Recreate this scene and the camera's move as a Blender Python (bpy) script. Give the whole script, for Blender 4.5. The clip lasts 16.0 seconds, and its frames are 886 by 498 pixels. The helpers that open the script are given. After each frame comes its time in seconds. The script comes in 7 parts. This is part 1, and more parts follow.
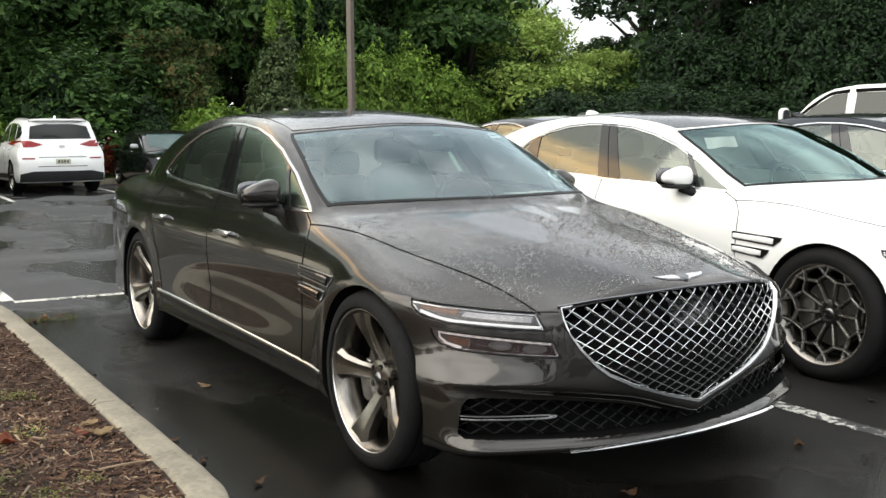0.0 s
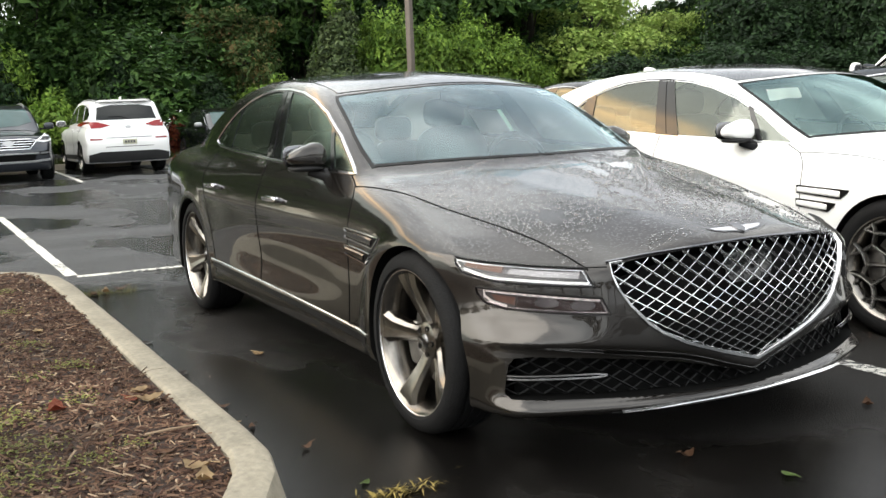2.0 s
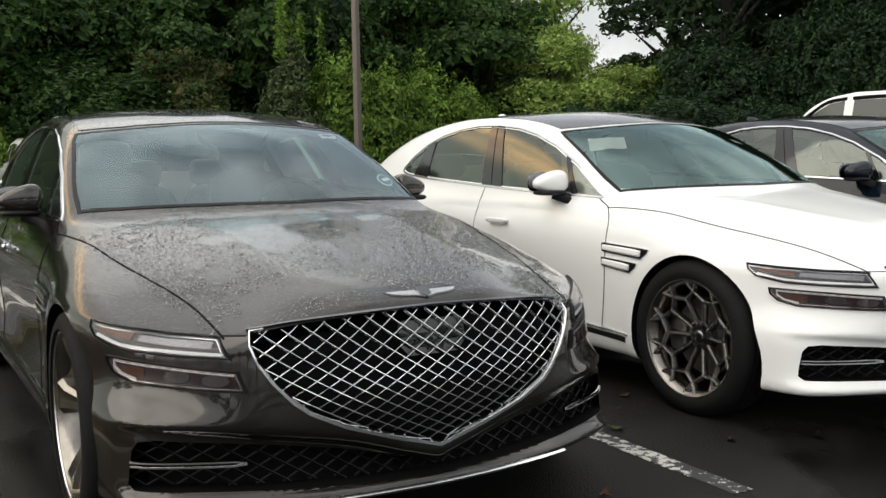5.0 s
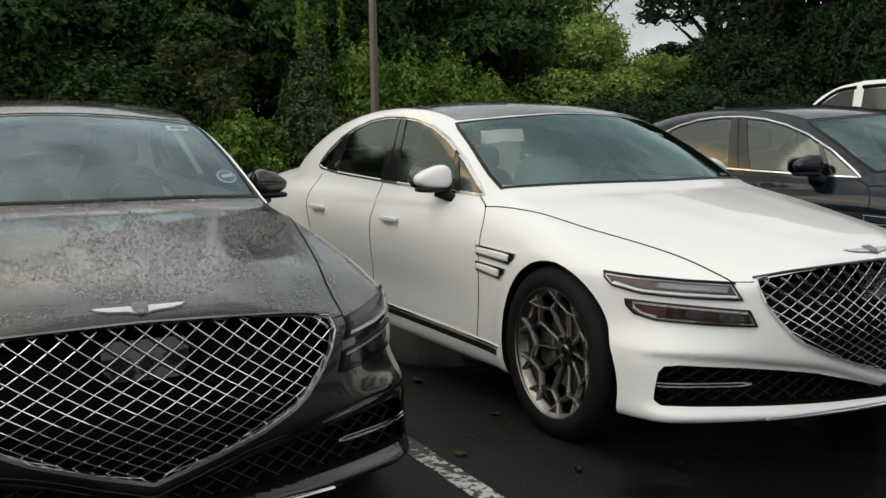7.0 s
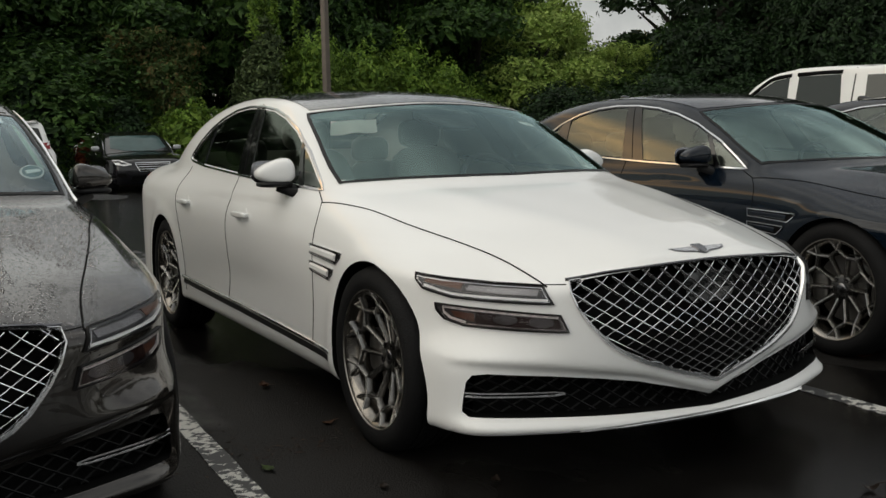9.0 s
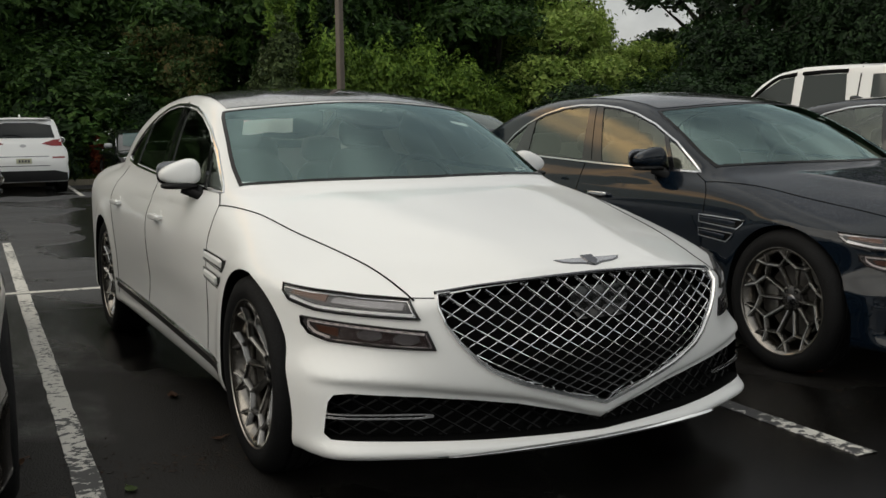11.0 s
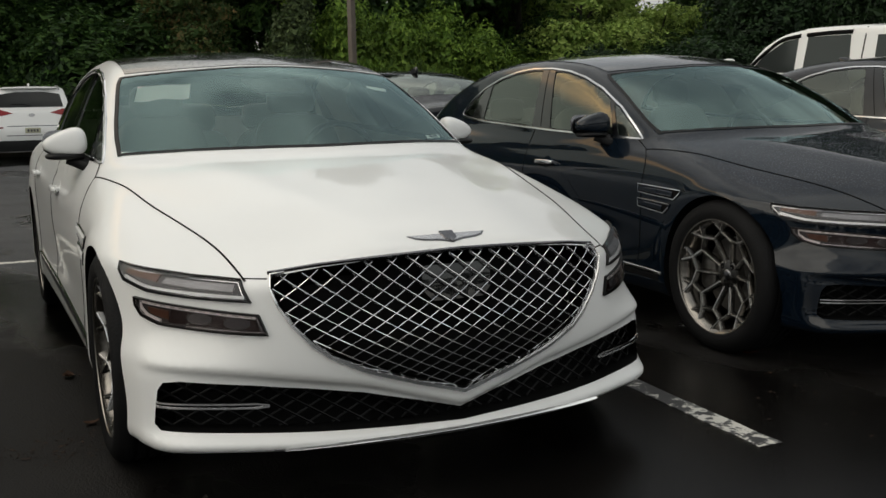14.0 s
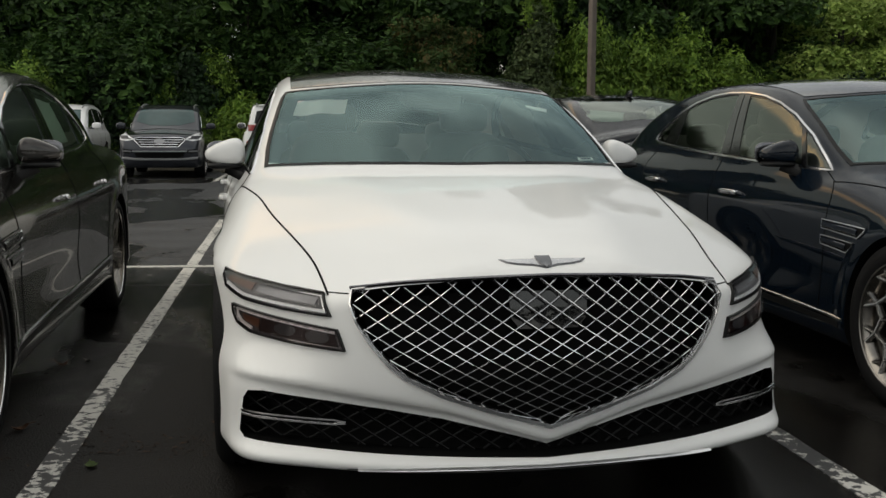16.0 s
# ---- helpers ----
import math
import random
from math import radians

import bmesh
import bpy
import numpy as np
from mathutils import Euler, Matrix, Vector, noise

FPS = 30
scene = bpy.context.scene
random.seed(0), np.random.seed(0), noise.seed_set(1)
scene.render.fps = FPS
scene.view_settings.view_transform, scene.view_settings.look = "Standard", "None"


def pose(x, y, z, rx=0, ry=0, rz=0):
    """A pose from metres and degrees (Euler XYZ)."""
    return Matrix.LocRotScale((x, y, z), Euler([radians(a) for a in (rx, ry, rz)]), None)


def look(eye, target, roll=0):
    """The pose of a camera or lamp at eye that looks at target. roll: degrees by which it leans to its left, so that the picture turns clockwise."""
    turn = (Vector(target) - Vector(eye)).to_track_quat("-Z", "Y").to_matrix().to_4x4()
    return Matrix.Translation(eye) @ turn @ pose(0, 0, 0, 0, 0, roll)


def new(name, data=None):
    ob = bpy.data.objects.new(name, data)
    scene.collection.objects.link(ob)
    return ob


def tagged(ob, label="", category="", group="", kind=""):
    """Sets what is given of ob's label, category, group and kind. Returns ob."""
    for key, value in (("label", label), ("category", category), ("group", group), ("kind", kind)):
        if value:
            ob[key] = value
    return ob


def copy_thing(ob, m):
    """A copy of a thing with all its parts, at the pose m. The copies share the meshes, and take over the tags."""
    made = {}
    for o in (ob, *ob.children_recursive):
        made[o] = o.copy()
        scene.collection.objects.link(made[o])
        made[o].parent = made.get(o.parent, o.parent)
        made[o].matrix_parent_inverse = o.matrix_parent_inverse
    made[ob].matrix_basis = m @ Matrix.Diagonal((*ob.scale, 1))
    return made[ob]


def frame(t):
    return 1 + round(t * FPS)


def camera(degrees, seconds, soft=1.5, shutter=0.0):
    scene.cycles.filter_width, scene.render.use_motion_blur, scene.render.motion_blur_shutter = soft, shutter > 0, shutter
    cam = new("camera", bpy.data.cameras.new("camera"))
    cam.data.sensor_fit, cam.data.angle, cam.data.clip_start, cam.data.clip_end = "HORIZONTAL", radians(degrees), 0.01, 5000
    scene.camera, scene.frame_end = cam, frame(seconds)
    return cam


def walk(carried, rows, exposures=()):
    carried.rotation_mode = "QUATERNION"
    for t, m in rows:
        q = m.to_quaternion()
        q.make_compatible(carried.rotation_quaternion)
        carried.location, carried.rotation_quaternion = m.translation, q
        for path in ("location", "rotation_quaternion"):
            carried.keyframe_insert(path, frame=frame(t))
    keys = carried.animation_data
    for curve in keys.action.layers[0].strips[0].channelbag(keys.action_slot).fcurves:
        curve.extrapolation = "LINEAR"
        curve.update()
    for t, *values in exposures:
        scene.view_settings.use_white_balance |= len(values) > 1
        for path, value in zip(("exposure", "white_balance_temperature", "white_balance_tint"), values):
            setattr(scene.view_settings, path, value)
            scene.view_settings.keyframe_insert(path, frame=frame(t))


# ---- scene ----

cam = camera(47.93, 16.0)
PATH = [
    (0, (-2.679, -2.491, 1.297), (-1.614, -0.814, 1.066), -0.45),
    (0.5, (-2.662, -2.481, 1.279), (-1.604, -0.800, 1.040), -0.60),
    (1, (-2.624, -2.448, 1.255), (-1.616, -0.737, 1.015), -1.14),
    (1.5, (-2.608, -2.442, 1.246), (-1.654, -0.705, 0.982), -2.20),
    (2, (-2.560, -2.451, 1.228), (-1.615, -0.711, 0.946), -2.27),
    (2.5, (-2.469, -2.481, 1.220), (-1.524, -0.743, 0.922), -1.84),
    (3, (-2.315, -2.503, 1.208), (-1.321, -0.786, 0.955), -0.87),
    (3.5, (-2.128, -2.522, 1.206), (-1.116, -0.808, 1.008), -0.94),
    (4, (-1.918, -2.533, 1.197), (-0.906, -0.817, 1.013), -1.04),
    (4.2, (-1.828, -2.526, 1.193), (-0.815, -0.812, 1.010), -1.03),
    (6.3, (-0.752, -2.538, 1.169), (0.159, -0.769, 0.965), -0.86),
    (6.5, (-0.665, -2.547, 1.178), (0.243, -0.777, 0.972), -0.89),
    (7, (-0.450, -2.565, 1.175), (0.445, -0.788, 0.972), -0.99),
    (7.5, (-0.267, -2.568, 1.165), (0.589, -0.774, 0.948), -1.13),
    (8, (-0.131, -2.610, 1.184), (0.756, -0.834, 0.946), -1.24),
    (8.5, (0.047, -2.611, 1.175), (0.974, -0.853, 0.955), -1.06),
    (9, (0.212, -2.620, 1.178), (1.146, -0.866, 0.952), -1.14),
    (9.5, (0.363, -2.641, 1.181), (1.322, -0.899, 0.966), -0.78),
    (9.7, (0.422, -2.647, 1.184), (1.386, -0.907, 0.973), -0.74),
    (11.8, (0.968, -2.651, 1.175), (1.797, -0.847, 0.935), -0.88),
    (12, (0.998, -2.654, 1.176), (1.840, -0.857, 0.929), -0.88),
    (12.5, (1.077, -2.661, 1.164), (1.915, -0.864, 0.901), -1.21),
    (13, (1.170, -2.664, 1.165), (2.026, -0.877, 0.894), -1.36),
    (13.5, (1.287, -2.659, 1.169), (2.128, -0.865, 0.895), -1.18),
    (14, (1.419, -2.657, 1.163), (2.225, -0.850, 0.871), -1.19),
    (14.5, (1.536, -2.664, 1.156), (2.294, -0.836, 0.864), -0.57),
    (15, (1.650, -2.665, 1.151), (2.252, -0.779, 0.870), 0.07),
    (15.5, (1.755, -2.642, 1.143), (2.203, -0.708, 0.898), 0.21),
    (16, (1.872, -2.662, 1.137), (2.215, -0.706, 0.897), 0.34),
]
EXPOSURES = [(0.0, 1.2, 6750, 7), (1.5, 1.4, 6750, 7), (2.5, 1.5, 6750, 7), (3.5, 1.1, 6750, 7), (5.0, 0.65, 6850, 8), (7.0, 0.18, 6850, 7), (8.0, 0.13, 6900, 7), (9.0, -0.08, 7000, 7), (12.0, -0.06, 7000, 7), (16.0, -0.1, 7000, 7)]
walk(cam, [(t, look(eye, target, roll)) for t, eye, target, roll in PATH], EXPOSURES)

# ---- sky and light ----
SUN_AZ = radians(-27)      # compass-like angle of the low sun behind cloud
SUN_EL = radians(12)
world = bpy.data.worlds.new("overcast_sky")
scene.world = world
world.use_nodes = True
wn, wl = world.node_tree.nodes, world.node_tree.links
wn.clear()
w_out = wn.new("ShaderNodeOutputWorld")
w_bg = wn.new("ShaderNodeBackground")
w_sky = wn.new("ShaderNodeTexSky")
w_sky.sky_type = "NISHITA"
w_sky.sun_disc = False
w_sky.sun_elevation = SUN_EL
w_sky.sun_rotation = SUN_AZ
w_sky.dust_density = 2.0
w_geo = wn.new("ShaderNodeTexCoord")
w_sep = wn.new("ShaderNodeSeparateXYZ")
wl.new(w_geo.outputs["Generated"], w_sep.inputs["Vector"])


def w_math(op, a, b, c=None):
    m = wn.new("ShaderNodeMath")
    m.operation = op
    for k, v in enumerate((a, b, c)):
        if v is None:
            continue
        if isinstance(v, (int, float)):
            m.inputs[k].default_value = v
        else:
            wl.new(v, m.inputs[k])
    return m.outputs["Value"]


def w_range(v, a, b, lo, hi):
    r = wn.new("ShaderNodeMapRange")
    r.interpolation_type = "SMOOTHSTEP"
    for k, x in zip(("From Min", "From Max", "To Min", "To Max"), (a, b, lo, hi)):
        r.inputs[k].default_value = x
    wl.new(v, r.inputs["Value"])
    return r.outputs["Result"]


def w_clouds(scale, squash, lo, hi):
    mp, tx = wn.new("ShaderNodeMapping"), wn.new("ShaderNodeTexNoise")
    mp.inputs["Scale"].default_value = (1.0, 1.0, squash)
    tx.inputs["Scale"].default_value, tx.inputs["Detail"].default_value, tx.inputs["Roughness"].default_value = scale, 7, 0.56
    wl.new(w_geo.outputs["Generated"], mp.inputs["Vector"])
    wl.new(mp.outputs["Vector"], tx.inputs["Vector"])
    return w_range(tx.outputs["Fac"], lo, hi, 0.0, 1.0)


def w_blend(fac, a, b):
    m = wn.new("ShaderNodeMixRGB")
    for k, v in ((0, fac), (1, a), (2, b)):
        if isinstance(v, tuple):
            m.inputs[k].default_value = (*v, 1)
        elif isinstance(v, (int, float)):
            m.inputs[k].default_value = v
        else:
            wl.new(v, m.inputs[k])
    return m.outputs["Color"]


# grey cloud, parted low in the north-west where the evening sun lights its edges
grey = w_blend(w_clouds(2.6, 1.4, 0.36, 0.64), (3.6, 3.75, 4.1), (8.6, 8.8, 9.0))
sky = w_blend(w_range(w_clouds(1.3, 2.2, 0.40, 0.66), 0.0, 1.0, 0.93, 0.66), w_sky.outputs["Color"], grey)
north_west = w_range(w_math("MULTIPLY_ADD", w_sep.outputs["X"], -0.46, w_math("MULTIPLY", w_sep.outputs["Y"], 0.89)), 0.70, 0.86, 0.0, 1.0)
low = w_math("MULTIPLY", w_range(w_sep.outputs["Z"], 0.43, 0.475, 0.0, 1.0), w_range(w_sep.outputs["Z"], 0.535, 0.485, 0.0, 1.0))
glow = w_math("MULTIPLY", w_math("MULTIPLY", north_west, low), w_clouds(1.2, 15.0, 0.30, 0.52))
dusk = w_range(w_sep.outputs["Z"], 0.80, 0.50, 0.0, 0.60)
sky = w_blend(w_math("MULTIPLY", north_west, dusk), sky, (3.5, 3.35, 2.95))
below = w_math("MULTIPLY", north_west, w_range(w_sep.outputs["Z"], 0.46, 0.42, 0.0, 0.75))
sky = w_blend(below, sky, (2.7, 3.2, 3.1))
sky = w_blend(glow, sky, (16.0, 10.8, 6.2))
wl.new(sky, w_bg.inputs["Color"])
wl.new(w_bg.outputs["Background"], w_out.inputs["Surface"])
w_bg.inputs["Strength"].default_value = 0.13

sun = new("sun", bpy.data.lights.new("sun", "SUN"))
sun.data.energy = 1.1
sun.data.angle = radians(70)
sun.data.color = (1.0, 0.93, 0.84)
sun.matrix_world = look((-34, 4, 24), (0, 0, 0))

# ---- materials ----
def material(name, color, rough=0.5, metal=0.0, bump=0.0, scale=20.0, vary=0.0, coat=0.0, emit=0.0, stretch=(1, 1, 1), spec=0.5):
    """A principled material with noise in colour, roughness and relief, in object metres."""
    m = bpy.data.materials.new(name)
    m.use_nodes = True
    n, l = m.node_tree.nodes, m.node_tree.links
    b = n["Principled BSDF"]
    b.inputs["Base Color"].default_value = (*color, 1)
    b.inputs["Roughness"].default_value = rough
    b.inputs["Metallic"].default_value = metal
    b.inputs["Coat Weight"].default_value = coat
    b.inputs["Coat Roughness"].default_value = 0.03
    b.inputs["Specular IOR Level"].default_value = spec
    if emit:
        b.inputs["Emission Color"].default_value = (*color, 1)
        b.inputs["Emission Strength"].default_value = emit
    if vary or bump:
        tc = n.new("ShaderNodeTexCoord")
        mp = n.new("ShaderNodeMapping")
        mp.inputs["Scale"].default_value = stretch
        l.new(tc.outputs["Object"], mp.inputs["Vector"])
        fine, wide = n.new("ShaderNodeTexNoise"), n.new("ShaderNodeTexNoise")
        fine.inputs["Scale"].default_value, wide.inputs["Scale"].default_value = scale, scale / 9
        fine.inputs["Detail"].default_value = 6
        l.new(mp.outputs["Vector"], fine.inputs["Vector"])
        l.new(mp.outputs["Vector"], wide.inputs["Vector"])
        if vary:
            add = n.new("ShaderNodeMath")
            l.new(fine.outputs["Fac"], add.inputs[0])
            l.new(wide.outputs["Fac"], add.inputs[1])
            rng = n.new("ShaderNodeMapRange")
            rng.inputs["From Min"].default_value, rng.inputs["From Max"].default_value = 0.6, 1.4
            rng.inputs["To Min"].default_value, rng.inputs["To Max"].default_value = 1 - vary, 1 + vary
            l.new(add.outputs["Value"], rng.inputs["Value"])
            mul = n.new("ShaderNodeMixRGB")
            mul.blend_type = "MULTIPLY"
            mul.inputs["Fac"].default_value = 1
            mul.inputs[1].default_value = (*color, 1)
            l.new(rng.outputs["Result"], mul.inputs[2])
            l.new(mul.outputs["Color"], b.inputs["Base Color"])
        if bump:
            bp = n.new("ShaderNodeBump")
            bp.inputs["Strength"].default_value = bump
            bp.inputs["Distance"].default_value = 0.01
            l.new(fine.outputs["Fac"], bp.inputs["Height"])
            l.new(bp.outputs["Normal"], b.inputs["Normal"])
    return m


def glass_material(name, tint, gloss_rough=0.02, ior=1.5, sheen=(1, 1, 1)):
    """Thin tinted pane: clear through with mirror gloss by Fresnel."""
    m = bpy.data.materials.new(name)
    m.use_nodes = True
    n, l = m.node_tree.nodes, m.node_tree.links
    n.clear()
    out, mix = n.new("ShaderNodeOutputMaterial"), n.new("ShaderNodeMixShader")
    clear, gloss, fres = n.new("ShaderNodeBsdfTransparent"), n.new("ShaderNodeBsdfGlossy"), n.new("ShaderNodeFresnel")
    clear.inputs["Color"].default_value = (*tint, 1)
    gloss.inputs["Roughness"].default_value = gloss_rough
    gloss.inputs["Color"].default_value = (*sheen, 1)
    fres.inputs["IOR"].default_value = ior
    l.new(fres.outputs["Fac"], mix.inputs["Fac"])
    l.new(clear.outputs["BSDF"], mix.inputs[1])
    l.new(gloss.outputs["BSDF"], mix.inputs[2])
    l.new(mix.outputs["Shader"], out.inputs["Surface"])
    return m


def misted_material(name, tint, ior, sheen):
    """A windscreen under a film of rain: clear glass clouded by fine drops in drifting patches."""
    m = glass_material(name, tint, 0.06, ior, sheen)
    n, l = m.node_tree.nodes, m.node_tree.links
    tc, wide, fine = n.new("ShaderNodeTexCoord"), n.new("ShaderNodeTexNoise"), n.new("ShaderNodeTexVoronoi")
    wide.inputs["Scale"].default_value, wide.inputs["Detail"].default_value = 3.2, 5
    fine.inputs["Scale"].default_value = 130
    l.new(tc.outputs["Object"], wide.inputs["Vector"])
    l.new(tc.outputs["Object"], fine.inputs["Vector"])
    patch, bead, both = n.new("ShaderNodeMapRange"), n.new("ShaderNodeMapRange"), n.new("ShaderNodeMath")
    for node, src, nums in ((patch, wide.outputs["Fac"], (0.36, 0.66, 0.01, 0.15)), (bead, fine.outputs["Distance"], (0.15, 0.55, 1.12, 0.82))):
        for k, x in zip(("From Min", "From Max", "To Min", "To Max"), nums):
            node.inputs[k].default_value = x
        l.new(src, node.inputs["Value"])
    both.operation = "MULTIPLY"
    l.new(patch.outputs["Result"], both.inputs[0])
    l.new(bead.outputs["Result"], both.inputs[1])
    film, mix, out = n.new("ShaderNodeBsdfDiffuse"), n.new("ShaderNodeMixShader"), n["Material Output"]
    film.inputs["Color"].default_value = (0.72, 0.77, 0.80, 1)
    l.new(both.outputs["Value"], mix.inputs["Fac"])
    l.new(out.inputs["Surface"].links[0].from_socket, mix.inputs[1])
    l.new(film.outputs["BSDF"], mix.inputs[2])
    l.new(mix.outputs["Shader"], out.inputs["Surface"])
    return m


def paint_material(name, color, metal, rough, drops=0.0, flake=0.0, coat=1.0, spec=0.2):
    """Car paint under clear coat; drops: beads of rain as relief on surfaces that face up."""
    m = bpy.data.materials.new(name)
    m.use_nodes = True
    n, l = m.node_tree.nodes, m.node_tree.links
    b = n["Principled BSDF"]
    b.inputs["Base Color"].default_value = (*color, 1)
    b.inputs["Metallic"].default_value = metal
    b.inputs["Roughness"].default_value = rough
    b.inputs["Coat Weight"].default_value = coat
    b.inputs["Specular IOR Level"].default_value = spec
    b.inputs["Coat IOR"].default_value = 1.5
    b.inputs["Coat Roughness"].default_value = 0.02
    tc = n.new("ShaderNodeTexCoord")
    wide = n.new("ShaderNodeTexNoise")
    wide.inputs["Scale"].default_value = 2.5
    wide.inputs["Detail"].default_value = 5
    l.new(tc.outputs["Object"], wide.inputs["Vector"])
    dirt = n.new("ShaderNodeMapRange")
    dirt.inputs["From Min"].default_value, dirt.inputs["From Max"].default_value = 0.35, 0.75
    dirt.inputs["To Min"].default_value, dirt.inputs["To Max"].default_value = 0.015, 0.09
    l.new(wide.outputs["Fac"], dirt.inputs["Value"])
    l.new(dirt.outputs["Result"], b.inputs["Coat Roughness"])
    if flake:
        fl = n.new("ShaderNodeTexNoise")
        fl.inputs["Scale"].default_value = 900
        l.new(tc.outputs["Object"], fl.inputs["Vector"])
        fb = n.new("ShaderNodeBump")
        fb.inputs["Strength"].default_value = flake
        fb.inputs["Distance"].default_value = 0.001
        l.new(fl.outputs["Fac"], fb.inputs["Height"])
        l.new(fb.outputs["Normal"], b.inputs["Normal"])
    if drops:
        geo, sep = n.new("ShaderNodeNewGeometry"), n.new("ShaderNodeSeparateXYZ")
        l.new(geo.outputs["Normal"], sep.inputs["Vector"])
        up = n.new("ShaderNodeMapRange")
        up.inputs["From Min"].default_value, up.inputs["From Max"].default_value = 0.72, 0.93
        l.new(sep.outputs["Z"], up.inputs["Value"])
        patchy = n.new("ShaderNodeMapRange")
        patchy.inputs["From Min"].default_value, patchy.inputs["From Max"].default_value = 0.24, 0.40
        l.new(wide.outputs["Fac"], patchy.inputs["Value"])
        both = n.new("ShaderNodeMath")
        both.operation = "MULTIPLY"
        l.new(up.outputs["Result"], both.inputs[0])
        l.new(patchy.outputs["Result"], both.inputs[1])
        vo = n.new("ShaderNodeTexVoronoi")
        vo.inputs["Scale"].default_value = 92
        l.new(tc.outputs["Object"], vo.inputs["Vector"])
        bead = n.new("ShaderNodeMapRange")
        bead.interpolation_type = "SMOOTHSTEP"
        bead.inputs["From Min"].default_value, bead.inputs["From Max"].default_value = 0.37, 0.10
        l.new(vo.outputs["Distance"], bead.inputs["Value"])
        place, above = n.new("ShaderNodeSeparateXYZ"), n.new("ShaderNodeMapRange")
        l.new(tc.outputs["Object"], place.inputs["Vector"])
        l.new(place.outputs["Z"], above.inputs["Value"])
        above.inputs["From Min"].default_value, above.inputs["From Max"].default_value = 0.60, 0.68
        high = n.new("ShaderNodeMath")
        high.operation = "MULTIPLY"
        l.new(both.outputs["Value"], high.inputs[0])
        l.new(above.outputs["Result"], high.inputs[1])
        both = high
        amount = n.new("ShaderNodeMath")
        amount.operation = "MULTIPLY"
        l.new(bead.outputs["Result"], amount.inputs[0])
        l.new(both.outputs["Value"], amount.inputs[1])
        bp = n.new("ShaderNodeBump")
        bp.inputs["Strength"].default_value = drops
        bp.inputs["Distance"].default_value = 0.018
        l.new(amount.outputs["Value"], bp.inputs["Height"])
        l.new(bp.outputs["Normal"], b.inputs["Coat Normal"])
    return m


PAINT_GREY = paint_material("paint_bronze_grey", (0.0312, 0.0274, 0.0248), 0.8, 0.20, drops=0.34, flake=0.12, coat=1.0)
PAINT_WHITE = paint_material("paint_white", (0.86, 0.86, 0.85), 0.0, 0.36, drops=0.0, coat=0.7)
PAINT_NAVY = paint_material("paint_navy", (0.0016, 0.0050, 0.0105), 0.0, 0.45, drops=0.2, flake=0.1, coat=0.8, spec=0.03)
PAINT_DARK = paint_material("paint_dark_grey", (0.012, 0.014, 0.018), 0.0, 0.45, drops=0.4, flake=0.1, spec=0.04)
PAINT_BLACK = paint_material("paint_black", (0.006, 0.006, 0.008), 0.3, 0.25)
PAINT_SLATE = paint_material("paint_slate", (0.028, 0.031, 0.040), 0.6, 0.28)
CHROME = material("chrome", (0.84, 0.84, 0.85), 0.12, 1.0, vary=0.06, scale=60)
GRILLE_CHROME = material("grille_chrome", (0.70, 0.70, 0.71), 0.16, 1.0, vary=0.08, scale=60)
DARK_CHROME = material("dark_chrome", (0.20, 0.20, 0.21), 0.2, 1.0, vary=0.08, scale=60)
BLACK_TRIM = material("black_trim", (0.007, 0.007, 0.0075), 0.4, vary=0.15, scale=80, spec=0.2)
BLACK_GLOSS = paint_material("black_gloss", (0.006, 0.006, 0.007), 0.0, 0.15, drops=0.15)
CAVITY = material("matt_black_plastic", (0.004, 0.004, 0.004), 0.85, vary=0.2, scale=60, spec=0.1)
RUBBER = material("tyre_rubber", (0.010, 0.010, 0.0105), 0.75, bump=0.35, scale=120, vary=0.25, spec=0.15)
RIM_DARK = material("rim_dark_metal", (0.19, 0.185, 0.178), 0.27, 1.0, vary=0.2, scale=50)
RIM_FACE = material("rim_satin_face", (0.36, 0.335, 0.30), 0.30, 1.0, vary=0.15, scale=50)
RIM_EDGE = material("rim_machined_edge", (0.86, 0.85, 0.83), 0.24, 1.0, vary=0.08, scale=50)
RIM_BRIGHT = material("rim_machined_metal", (0.26, 0.242, 0.220), 0.24, 1.0, vary=0.15, scale=50)
BRAKE = material("brake_steel", (0.22, 0.21, 0.20), 0.45, 1.0, vary=0.3, scale=40)
GLASS_FRONT = glass_material("windscreen_glass", (0.92, 1.0, 0.96), ior=2.05, sheen=(0.72, 1.0, 0.99))
GLASS_SIDE = glass_material("side_glass", (0.60, 0.70, 0.61), ior=2.2, sheen=(0.93, 1.0, 0.93), gloss_rough=0.05)
GLASS_MISTED = misted_material("misted_windscreen_glass", (0.86, 0.95, 0.93), 1.85, (0.72, 0.93, 1.0))
GLASS_WET = glass_material("rain_filmed_side_glass", (0.50, 0.60, 0.52), 0.19, ior=2.2, sheen=(0.74, 0.92, 0.80))
GLASS_LAMP_DARK = glass_material("smoked_lamp_glass", (0.80, 0.75, 0.75), ior=1.3)
GLASS_LAMP = glass_material("lamp_glass", (0.96, 0.96, 0.97), ior=1.22)
SEAT = material("seat_leather", (0.10, 0.096, 0.094), 0.55, vary=0.15, scale=30, bump=0.2)
CABIN = material("cabin_plastic", (0.022, 0.023, 0.026), 0.6, vary=0.15, scale=40)
HEADLINER = material("headliner_cloth", (0.42, 0.41, 0.39), 0.9, vary=0.08, scale=90)
